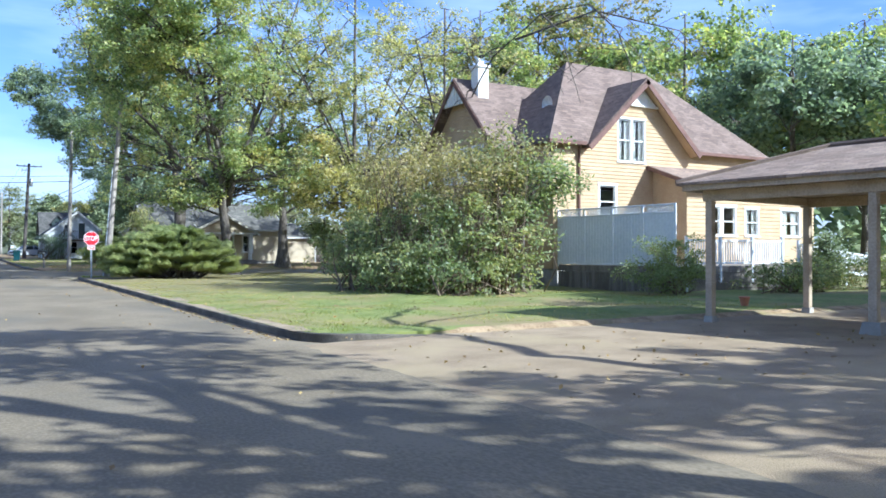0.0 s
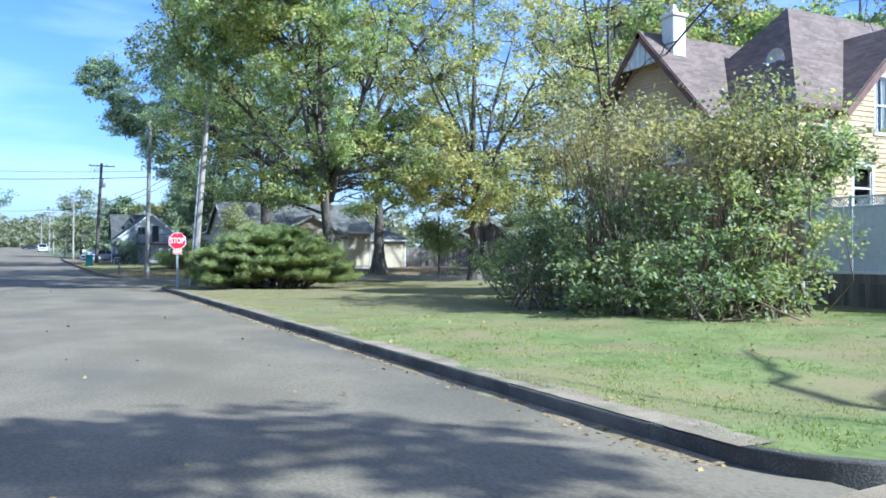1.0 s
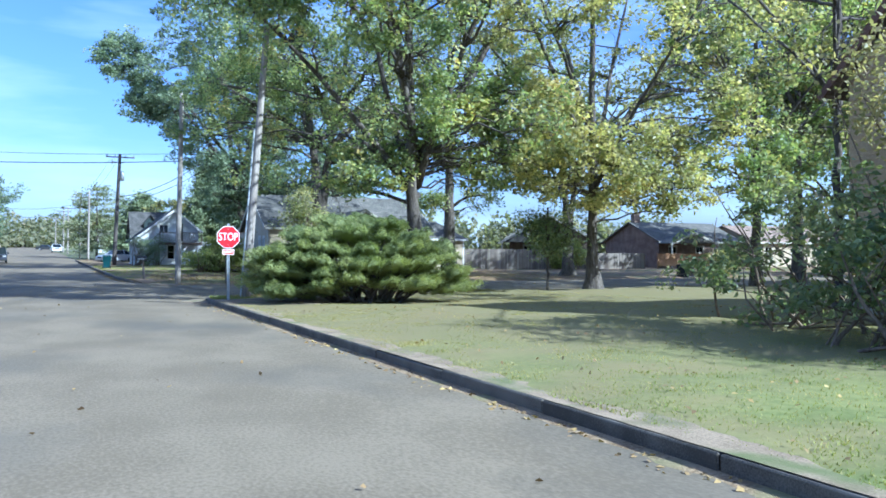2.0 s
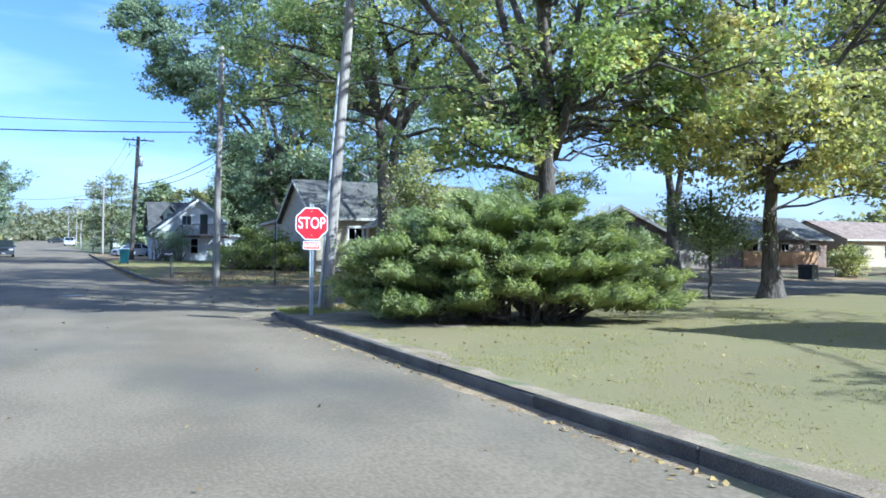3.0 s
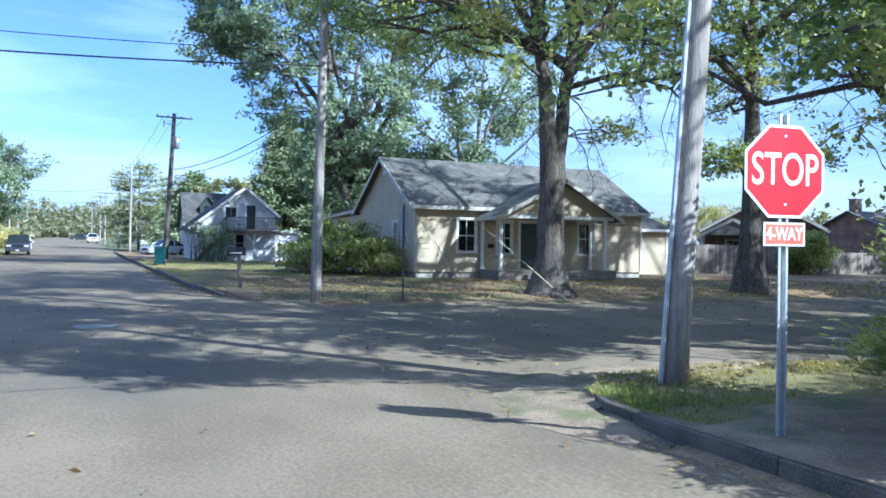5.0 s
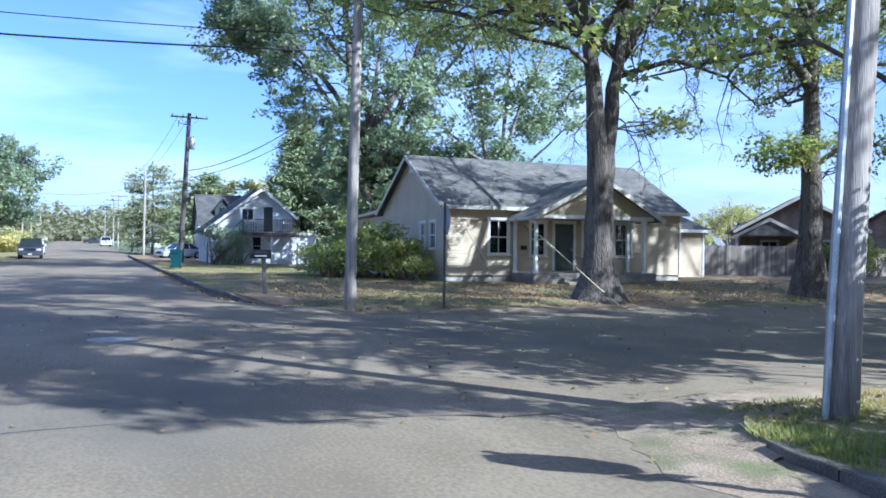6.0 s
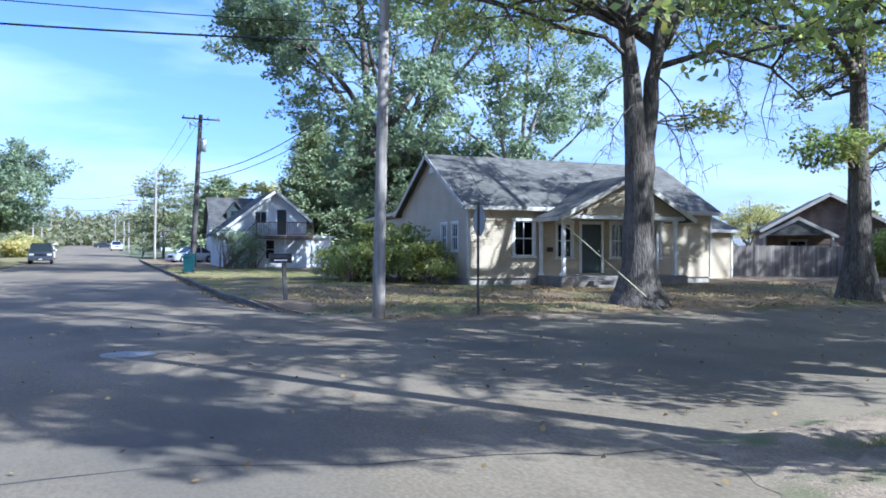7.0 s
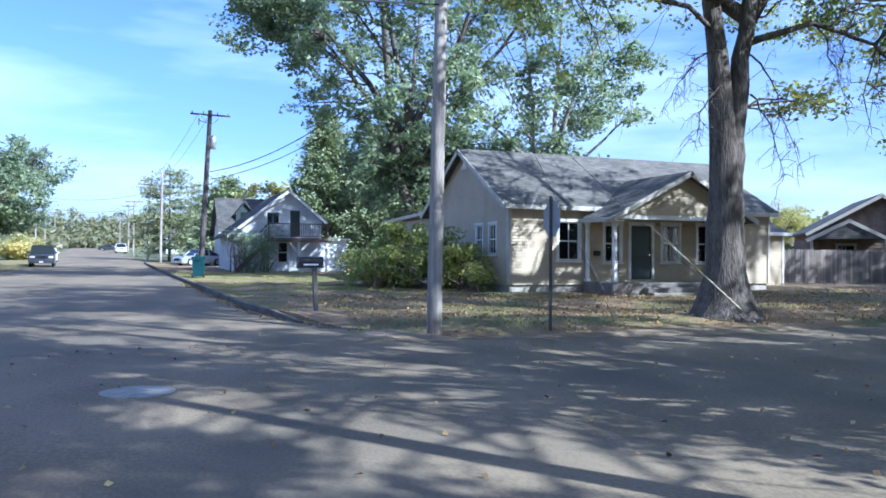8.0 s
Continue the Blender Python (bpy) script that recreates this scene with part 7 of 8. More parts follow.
oak((32.7, 64.6, zl(64)), 18.0, 7.0, 0.47, 13, "twin-trunked oak with thinning yellow-green leaves", low=0.36, clumps=520, leaves=28, leaf=0.19, reach=0.36, boughs=12, mat=GOLD_LEAF, twin=True, flare=1.5, thin=lambda x, y, z: 1.0 if wall_gap(x, y, z) else 0.75 if z < 13.5 else 0.1)
oak((22.8, 48.0, zl(48)), 22.5, 9.0, 0.33, 14, "tree with yellowing leaves on the mown lawn", mat=GOLD_LEAF, low=0.22, clumps=1600, leaves=26, leaf=0.21, reach=0.36, boughs=15, skirt=8, flare=1.6, bare=20,
    tufts=[((-2.0, -2.5, 5.0), (3.2, 2.6, 1.8), 2.0), ((2.0, -2.0, 4.6), (3.0, 2.6, 1.6), 1.6), ((0.0, 2.0, 4.8), (3.0, 2.0, 1.4), 0.8)])
oak((14.6, 48.9, zl(48)), 23.0, 10.4, 0.48, 10, "spreading oak with low limbs behind a juniper", low=0.185, clumps=3200, leaves=26, leaf=0.205, reach=0.36, boughs=15, bare=24, skirt=5, lean=(-1.0, -0.8), thin=lambda x, y, z: 1.0 if sunny_gap(x, y, z) else 0.6 if x > 0 and y < -2.5 and z < 15 else 0.25 if z < 11 and x < -2 and y > -4 else 0.05,
    tufts=[((-4.0, -4.5, 14.5), (4.2, 3.6, 3.4), 3.4), ((-6.5, -6.5, 13.5), (3.0, 2.8, 2.4), 2.8), ((-6.0, -1.5, 13.0), (3.0, 3.0, 2.5), 2.2), ((-3.5, -8.5, 15.5), (4.0, 3.0, 2.2), 2.4), ((-3.6, -6.6, 9.6), (2.6, 2.4, 1.5), 1.5), ((-1.4, -9.0, 11.6), (3.0, 2.2, 1.6), 1.6), ((-7.5, -3.0, 11.0), (2.2, 2.4, 1.6), 1.2), ((-5.0, 2.5, 15.0), (3.2, 3.0, 2.5), 2.0), ((-2.5, 0.5, 19.5), (4.0, 3.5, 2.0), 1.6), ((0.5, -1.2, 7.5), (3.0, 1.6, 1.5), 1.0), ((3.5, -2.0, 8.0), (2.5, 2.0, 1.6), 0.9), ((-3.2, -0.6, 5.2), (3.0, 2.0, 1.2), 1.3), ((3.6, -1.2, 5.4), (3.0, 2.0, 1.4), 1.5), ((-0.5, 1.5, 5.6), (3.0, 1.6, 1.3), 0.8)])
oak((33.0, 48.0, zl(35)), 21.0, 6.5, 0.30, 15, "green tree beside the cream house", low=0.3, clumps=900, leaves=26, leaf=0.24, reach=0.38, boughs=12, skirt=5)
# made-up tree past the view's edge; its shadow darkens the porch house
oak((67.0, 70.0, zl(70)), 18.0, 9.5, 0.40, 69, "broad green tree added to shade the porch house", low=0.25, clumps=620, leaves=26, leaf=0.38, reach=0.6, boughs=9)
# silver maples behind the beige house
oak((17.6, 92.0, zl(92)), 27.0, 10.8, 0.60, 16, "tall grey-green maple behind the beige house", mat=MAPLE_LEAF, low=0.22, clumps=2700, leaves=30, leaf=0.28, reach=0.42, boughs=12, lean=(-3.6, 0), skirt=5, tufts=[((-1.5, 1.0, 6.0), (3.6, 3.0, 3.0), 1.6), ((1.5, 0, 4.5), (3.0, 2.5, 2.5), 1.2), ((-0.5, 0.8, 6.5), (3.2, 1.4, 2.8), 2.2), ((-12.3, 0, 18.2), (2.6, 2.6, 2.4), 1.5), ((-9.8, 0, 14.8), (2.3, 2.3, 2.0), 1.3)], thin=lambda x, y, z: 1.0 if x < -6 and z < 8.5 - (x + 6) * 1.0 else 0.35 if x > -1.0 and z > 9 else 0.0)
oak((22.5, 90.0, zl(90)), 19.0, 7.5, 0.40, 17, "maple with pale leaning limbs behind the beige house", mat=MAPLE_LEAF, low=0.25, clumps=270, leaf=0.28, lean=(2.0, 0), bark=BARK_PALE, bare=8, skirt=6)
oak((22.0, 34.5, zl(29)), 15.5, 4.6, 0.15, 9, "half-bare yellowing tree behind a thicket", mat=GOLD_LEAF, low=0.4, clumps=150, leaves=24, leaf=0.18, reach=0.36, boughs=10, bare=70,
    limbs=[([(0, -0.4, 6.5), (-1.8, -5.5, 8.6), (-3.6, -9.9, 9.3), (-4.2, -13.9, 9.9), (-4.6, -16.9, 9.4), (-5.0, -18.4, 8.4)], 0.045, 0.012), ([(-4.2, -13.9, 9.9), (-4.7, -15.5, 8.9), (-4.8, -16.2, 7.6), (-4.6, -16.5, 6.3)], 0.035, 0.008), ([(-4.6, -16.9, 9.4), (-4.1, -17.7, 8.4), (-3.8, -18.0, 7.2), (-3.9, -18.1, 6.2)], 0.03, 0.008), ([(-3.9, -11.9, 9.5), (-2.2, -14.4, 10.2), (-0.8, -16.5, 9.3), (-0.2, -17.3, 8.2)], 0.05, 0.008)])
oak((63.0, 112.0, gzf(112)), 7.5, 3.2, 0.18, 64, "small yellow-green tree beyond the board fence", mat=GOLD_LEAF, low=0.2, clumps=110, leaves=90, leaf=0.17, group="")
# behind the cream house
BACK = dict(clumps=680, leaves=28, leaf=0.38, reach=0.6, boughs=9)
oak((47.0, 41.0, 0.1), 21.0, 9.0, 0.45, 18, "tall green tree behind the cream house", mat=OAK_LEAF, low=0.2, **BACK)
oak((46.0, 31.0, 0.1), 16.5, 8.0, 0.40, 19, "dark green tree behind the cream house", mat=MAPLE_LEAF, low=0.2, **BACK)
oak((43.0, 54.0, 0.1), 25.5, 9.0, 0.40, 20, "tall russet-tinged tree behind the cream house", mat=RUSSET_LEAF, **BACK)
oak((50.0, 24.0, 0.1), 15.0, 7.0, 0.40, 21, "green tree behind the carport", mat=MAPLE_LEAF, clumps=280, leaves=44, leaf=0.40, low=0.2)
oak((57.0, 33.0, 0.1), 20.0, 8.5, 0.40, 22, "tall tree far behind the carport", mat=OAK_LEAF, low=0.2, **BACK)
oak((54.0, 58.0, 0.1), 29.0, 10.5, 0.45, 23, "tall russet-tinged tree behind the cream house", mat=RUSSET_LEAF, **BACK)
# beside the driveway, its limbs reach over the street
oak((9.0, -3.4, 0.05), 18.0, 7.0, 0.42, 24, "half-bare tree beside the driveway", mat=GOLD_LEAF, clumps=260, leaves=40, leaf=0.3, low=0.3, bare=60)
# three trees out of view, added to shade driveway, carport ground and deck
oak((20.0, -12.5, 0.05), 16.0, 8.0, 0.42, 25, "unseen green tree added to shade the driveway", mat=OAK_LEAF, clumps=420, leaves=30, leaf=0.4, low=0.25,
    limbs=[([(0.0, 0.0, 4.5), (-2.0, 3.3, 6.2), (-3.8, 6.3, 7.0), (-5.2, 9.3, 7.4), (-5.4, 11.4, 7.8), (-5.2, 13.3, 8.0), (-4.8, 15.2, 8.3), (-4.0, 16.8, 8.8), (-2.4, 18.1, 9.1), (-1.6, 19.1, 9.1)], 0.24, 0.03), ([(-4.7, 15.4, 8.4), (-3.6, 15.8, 8.8), (-1.9, 16.0, 9.1), (0.4, 16.4, 9.5)], 0.08, 0.02), ([(-5.2, 13.7, 8.1), (-5.4, 15.1, 8.5), (-5.8, 17.1, 9.2), (-6.4, 18.7, 9.5)], 0.05, 0.012)])
oak((29.5, 3.0, 0.05), 14.0, 6.5, 0.35, 65, "unseen green tree added to shade the carport ground", mat=OAK_LEAF, clumps=440, leaves=36, leaf=0.36, low=0.3)
oak((28.6, 8.6, 0.05), 10.0, 5.2, 0.25, 66, "low unseen green tree added to shade the deck front", mat=OAK_LEAF, clumps=420, leaves=28, leaf=0.3, low=0.2)
# left side of the street
oak((-11.8, 121.0, gzf(121)), 13.0, 7.8, 0.40, 26, "round-crowned green tree beside the street", mat=MAPLE_LEAF, clumps=760, leaves=44, leaf=0.32, low=0.14, skirt=9)
oak((-15.0, 140.0, gzf(140)), 10.0, 5.0, 0.30, 27, "yellow-green tree beside the street", mat=GOLD_LEAF, clumps=200, leaf=0.34, low=0.12)
oak((-17.0, 108.0, gzf(108)), 14.0, 6.0, 0.40, 28, "green tree beside the street", mat=MAPLE_LEAF, clumps=220, leaf=0.32, low=0.16)


def conifer(base, hgt, spread, seed, label, mat, tiers=16, sparse=1.0, needle=0.34, taper=0.8, dense=1.0):
    rng = np.random.default_rng(seed)
    root = thing("conifer", base, label, "conifer tree")
    wood = Mesh().tube([(0, 0, -0.3), (0, 0, hgt * 0.5), (0, 0, hgt)], [hgt * 0.018, hgt * 0.011, 0.02], 10)
    cen, lean = [], []
    for k in range(tiers):
        t = (k + 0.5) / tiers
        z = hgt * (0.12 + 0.86 * t)
        rad = spread * (1 - t) ** taper * rng.uniform(0.8, 1.15) + 0.15
        nb = int(7 + 6 * (1 - t))
        for j in range(nb):
            if rng.random() > sparse:
                continue
            a = 2 * math.pi * (j + rng.random()) / nb
            d = np.array([math.cos(a), math.sin(a), rng.normal() * 0.12 - 0.12 + 0.3 * t])
            rr = rad * rng.uniform(0.75, 1.1)
            tip = np.array([0, 0, z]) + d * rr
            wood.tube([(0, 0, z), tip], [0.04, 0.01], 4, False)
            n = int((20 + 48 * rr) * sparse * dense)
            u = rng.uniform(0.15, 1.05, n)[:, None]
            c = np.array([0, 0, z]) + d * rr * u + rng.normal(size=(n, 3)) * (0.42, 0.42, 0.30) * (0.4 + u * 0.6)
            cen.append(c)
            lean.append(d + rng.normal(size=(n, 3)) * 0.5)
    put("trunk", wood, BARK, root, smooth=True)
    v, f = leaf_cards(rng, np.concatenate(cen), needle * 1.15, needle * 0.38, np.concatenate(lean))
    from_arrays("crown", v, f, mat, root)
    return root


conifer((17.2, 119.0, gzf(119)), 14.5, 4.6, 31, "dark spruce behind the balcony house", SPRUCE_LEAF, 20, needle=0.36, dense=1.9)
conifer((21.0, 116.0, gzf(116)), 12.5, 4.2, 32, "dark spruce behind the balcony house", SPRUCE_LEAF, 18, needle=0.36, dense=1.9)
conifer((10.8, 140.0, gzf(140)), 9.6, 4.2, 33, "green conifer behind the grey-roofed house", SPRUCE_LEAF, 13, 0.9, needle=0.5, taper=0.5)
conifer((5.2, 152.0, gzf(152)), 11.2, 5.4, 34, "airy pine with tiered limbs beside the street", PINE_LEAF, 12, 0.62, needle=0.42, taper=0.3)
conifer((9.0, 170.0, gzf(170)), 11.0, 4.4, 35, "airy pine with tiered limbs beside the street", PINE_LEAF, 11, 0.46, needle=0.45, taper=0.45)
oak((13.5, 128.0, gzf(128)), 8.8, 3.8, 0.25, 29, "pale yellow tree behind the balcony house", mat=GOLD_LEAF, clumps=150, leaf=0.34)
oak((9.5, 230.0, gzf(230)), 9.0, 5.0, 0.3, 30, "far russet tree beside the street", mat=RUSSET_LEAF, clumps=120, leaf=0.45, low=0.15)


def juniper():
    """Boughs that fan out from low stems, each a dense lens of sprays with a feathery rim, tier over tier with dark gaps between."""
    rng = np.random.default_rng(41)
    at = np.array((10.2, 43.15, LAWN - 0.03))
    root = thing("juniper", tuple(at), "broad layered green juniper at the corner of the lawn", "juniper shrub")

    def ridge(x):  # the height of the mound along its length
        return float(np.interp(x, (-4.1, -3.4, -2.5, -1.4, -0.3, 0.7, 1.7, 2.4, 3.1), (1.1, 1.6, 2.1, 2.6, 2.85, 2.75, 2.45, 2.1, 1.4)) + 0.14 * math.sin(x * 2.9) + 0.10 * math.sin(x * 6.1 + 1))

    boughs = []
    for _ in range(12000):
        x, q, lift = rng.uniform(-3.2, 2.5), rng.uniform(-1, 1), rng.uniform(0.12, 0.97)
        half = 2.1 * math.sqrt(max(0.02, 1 - ((x + 0.3) / 3.7) ** 2))
        if max(abs(q), abs(x + 0.35) / 3.2) < 0.82 * (1 - lift) ** 0.5:
            continue
        c = np.array([x, 0.15 - x * 0.33 + q * half * (1.0 - 0.14 * lift), ridge(x) * (1 - 0.36 * abs(q) ** 2.4) * lift])
        if c[2] < (0.68 if x > -1.2 else 0.5) + 0.2 * math.sin(x * 3.1 + q * 4):  # the far end stands clear of the ground
            continue
        if any(np.linalg.norm((c - p) * (0.8, 0.8, 1.7)) < 0.74 for p, _, _ in boughs):
            continue
        boughs.append((c, unit(np.array([x / 4.6 * 0.9 + rng.normal() * 0.3, q + rng.normal() * 0.3, 0.0])), rng.uniform(0.72, 1.15)))
    for x, y, z in ((-3.25, 1.4, 0.5), (-3.2, 1.5, 1.15), (-2.9, 0.3, 0.5), (-3.1, 2.1, 0.8)):  # low boughs over the kerb
        boughs.append((np.array([x, y, z]), unit(np.array([-1.0, -0.35, 0.0]) + rng.normal(size=3) * (0.1, 0.3, 0)), 1.0))
    ball = [(math.cos(a) * math.cos(e), math.sin(a) * math.cos(e), math.sin(e)) for e in (-1.0, -0.4, 0.1, 0.6, 1.1) for a in np.linspace(0, 2 * math.pi, 12, False)]
    ball = np.array(ball + [(0, 0, -1.0), (0, 0, 1.0)])
    faces = [(12 * r + k, 12 * r + (k + 1) % 12, 12 * r + 12 + (k + 1) % 12, 12 * r + 12 + k) for r in range(4) for k in range(12)]
    faces += [(60, (k + 1) % 12, k, k) for k in range(12)] + [(61, 48 + k, 48 + (k + 1) % 12, 48 + (k + 1) % 12) for k in range(12)]
    cen, lean, tip, nor = [], [], [], []
    for c, out, size in boughs:
        foot = np.array([c[0] * 0.35 + rng.uniform(-0.5, 0.5), c[1] * 0.3 + rng.uniform(-0.4, 0.4), rng.uniform(0.0, 0.2)])
        put("stem", Mesh().tube(bend(rng, foot, c - (0, 0, 0.05), 6, 0.15, 0.07), np.linspace(0.055, 0.014, 6), 5, False), BARK, root, smooth=True)
        side = np.array([-out[1], out[0], 0.0])
        phase, phase2 = rng.uniform(0, 6, 2)
        rise = rng.uniform(0.12, 0.34)

        def spot(d, rr):  # a place on the bough's lens, d from its heart
            a, flat = np.arctan2(d[:, 1], d[:, 0]), np.hypot(d[:, 0], d[:, 1])
            plume = 1 + (0.20 * np.sin(3 * a + phase) + 0.17 * np.sin(7 * a + phase2)) * flat
            r = rr * plume * size
            x, y, z = d[:, 0] * r * 0.86, d[:, 1] * r * 0.60, d[:, 2] * r * np.where(d[:, 2] > 0, 0.25, 0.15)
            p = c + out * x[:, None] + side * y[:, None]
            p[:, 2] += z + rise * x + 0.09 * np.sin(x * 9 + phase) * np.sin(y * 11 + phase2) - 0.08 * flat ** 2
            return p, flat, plume
        put("bough", Mesh().add(spot(ball, np.full(len(ball), 0.72))[0], [tuple(dict.fromkeys(f)) for f in faces]), JUNIPER_LEAF, root, smooth=True)
        m = int(3000 * size)
        d = unit(rng.normal(size=(m, 3)))
        d[:, 2] = np.where(rng.random(m) < 0.62, np.abs(d[:, 2]), d[:, 2])
        rr = rng.uniform(0.82, 1.0, m) + rng.uniform(0.04, 0.32, m) * (rng.random(m) < 0.20) * (d[:, 2] > -0.4) * (np.sin(13 * np.arctan2(d[:, 1], d[:, 0]) + phase) > -0.2)
        p, flat, plume = spot(d, rr)
        cen.append(p)
        nor.append(unit(out * (d[:, 0] / 0.8)[:, None] + side * (d[:, 1] / 0.6)[:, None] + np.array([0, 0, 1]) * (d[:, 2] / 0.28)[:, None]))
        lean.append(out * (d[:, 0] * 0.35 + 0.9)[:, None] + side * (d[:, 1] * 0.55)[:, None] + rng.normal(size=(m, 3)) * 0.45 + (0, 0, 0.32))
        # only upper rims take the paler tip colour, as a painted sunlit edge
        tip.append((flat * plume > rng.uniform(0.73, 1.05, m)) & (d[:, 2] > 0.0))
    n = 9000  # dull sprays inside
    g = unit(rng.normal(size=(n, 3))) * rng.uniform(0.3, 0.85, (n, 1)) ** 0.6
    x = g[:, 0] * 2.9 - 0.3
    cen.append(np.stack([x, 0.15 - x * 0.33 + g[:, 1] * 1.5, 0.45 + np.abs(g[:, 2]) * np.array([ridge(v) * 0.7 for v in x])], 1))
    lean.append(rng.normal(size=(n, 3)))
    nor.append(unit(rng.normal(size=(n, 3))))
    tip.append(np.zeros(n, bool))
    cen, lean, tip, nor = np.concatenate(cen), np.concatenate(lean), np.concatenate(tip), np.concatenate(nor)
    ok = cen[:, 2] > 0.05
    for part_name, which, mat in (("foliage", ok & ~tip, JUNIPER_LEAF), ("sunlit_growth", ok & tip, JUNIPER_TIP)):
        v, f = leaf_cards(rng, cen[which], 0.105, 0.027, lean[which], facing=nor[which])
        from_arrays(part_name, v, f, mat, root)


juniper()


def thicket(name, base, blobs, stems_n, clumps, leaves, leaf, mat, seed, label, reach, category="shrub"):
    rng = np.random.default_rng(seed + 7)
    stems = []
    for k in range(stems_n):
        c, r, _ = blobs[rng.integers(len(blobs))]
        e = np.array(c) + rng.normal(size=3) * np.array(r) * 0.45
        e[2] = abs(e[2])
        foot = np.array([c[0] + rng.normal() * r[0] * 0.35, c[1] + rng.normal() * r[1] * 0.35, 0.0])
        mid = (foot + e) / 2 + rng.normal(size=3) * 0.25
        stems.append(([tuple(foot), tuple(mid), tuple(e)], rng.uniform(0.02, 0.055), 0.008))
    return grow(name, label, base, stems, blobs, clumps, leaves, leaf, leaf * 0.6, reach, mat, TWIG, seed, category, flare=1.0, masses=clumps // 5)


thicket("thicket", (15.4, 25.6, LAWN - 0.03), [((0, -3.2, 1.9), (2.5, 2.5, 1.9), 3), ((0.4, 0.5, 2.1), (2.8, 2.8, 2.1), 3), ((0.4, 4.8, 1.7), (2.6, 3.2, 1.7), 2.4), ((-0.8, -4.6, 1.0), (2.0, 1.5, 1.0), 1.2), ((1.5, -4.4, 1.8), (1.6, 1.4, 1.8), 1.6), ((-2.2, -2.6, 0.75), (1.2, 2.1, 0.7), 1.3), ((-2.2, 0.8, 1.3), (1.0, 2.2, 1.2), 1.2)], 110, 620, 40, 0.15, SHRUB_LEAF, 51, "dense unkempt thicket of green shrubs and saplings", 0.30, "thicket")
thicket("thicket", (15.9, 25.4, LAWN - 0.03), [((0, -2.6, 4.1), (2.3, 2.4, 1.4), 2), ((0.0, 1.5, 4.4), (2.3, 2.8, 1.4), 2), ((0.9, -3.6, 4.8), (1.4, 1.4, 1.4), 1), ((-0.9, 0.4, 5.2), (2.2, 2.4, 1.5), 1.6)], 90, 300, 30, 0.14, THICKET_TOP, 52, "tall thin yellowing saplings above a thicket", 0.5, "thicket")
oak((18.3, 22.4, zl(22)), 6.6, 2.3, 0.09, 63, "young dark green sapling at the end of a thicket", mat=SHRUB_LEAF, clumps=70, leaves=55, leaf=0.17, low=0.3, bare=16, group="")
thicket("shrub", (21.0, 17.5, LAWN), [((0, 0, 0.8), (1.5, 1.1, 0.75), 1), ((0.5, 0.2, 1.3), (0.9, 0.7, 0.6), 0.6)], 16, 80, 90, 0.09, JUNIPER_LEAF, 53, "yellow-green yew shrub beside the deck", 0.26)
thicket("shrub", (26.5, 16.6, LAWN), [((0, 0, 0.6), (2.6, 0.7, 0.6), 1)], 16, 80, 60, 0.11, SHRUB_LEAF, 54, "low garden shrubs along the deck", 0.28)
thicket("shrub", (31.5, 16.0, LAWN), [((0, 0, 0.7), (2.6, 0.8, 0.7), 1)], 16, 80, 60, 0.11, RUSSET_LEAF, 55, "low reddish garden shrubs along the deck", 0.28)
thicket("hedge", (12.0, 79.0, zl(79)), [((0.2, 0.2, 1.1), (1.7, 2.4, 1.0), 3), ((-1.5, 1.8, 1.1), (1.3, 1.6, 1.0), 1.6), ((0.9, -2.4, 0.9), (1.1, 1.0, 0.8), 1.0), ((-1.2, 0.6, 2.2), (0.7, 0.9, 0.6), 0.5), ((0.1, -0.4, 2.1), (0.6, 0.8, 0.5), 0.4), ((1.3, -1.2, 1.7), (0.5, 0.6, 0.6), 0.4), ((-2.2, -0.2, 1.0), (0.6, 0.8, 0.7), 0.4)], 60, 190, 72, 0.17, HEDGE_LEAF, 56, "dense unkempt green shrubs beside the beige house", 0.34, "shrub")
thicket("shrub", (8.9, 101.8, zl(101)), [((-0.2, 0.2, 1.0), (1.1, 0.6, 1.0), 1), ((-0.9, 0.8, 2.0), (0.9, 0.6, 1.2), 0.8), ((0.3, 0.6, 2.3), (0.5, 0.4, 0.7), 0.3), ((-1.7, 0.3, 2.5), (0.7, 0.5, 0.5), 0.35)], 34, 90, 50, 0.13, MAPLE_LEAF, 57, "overgrown vine shrub against the balcony stairs", 0.4)
thicket("shrub", (42.5, 79.0, zl(79)), [((0, 0, 1.4), (1.8, 1.2, 1.3), 1)], 14, 100, 70, 0.18, HEDGE_LEAF, 58, "large dark shrub before the board fence", 0.4)
thicket("shrub", (-10.5, 116.0, gzf(116)), [((0, 0, 1.3), (1.6, 4.0, 1.3), 1)], 14, 130, 65, 0.22, SHRUB_LEAF, 59, "roadside shrubs beside the street", 0.45)
thicket("shrub", (-11.0, 150.0, gzf(150)), [((0, 0, 1.3), (2.0, 8.0, 1.4), 1)], 14, 160, 60, 0.28, GOLD_LEAF, 60, "roadside yellow-green shrubs beside the street", 0.5)
conifer((29.6, 17.6, LAWN), 2.1, 0.5, 61, "narrow dark dwarf conifer beside the deck rail", SPRUCE_LEAF, 14, needle=0.14)
thicket("shrub", (8.8, 46.1, LAWN), [((0, 0, 2.0), (0.8, 0.7, 1.2), 1), ((0.0, 0.1, 3.2), (0.55, 0.5, 0.8), 0.8)], 18, 110, 40, 0.11, GOLD_LEAF, 62, "pale yellow-green sapling behind a juniper", 0.32)

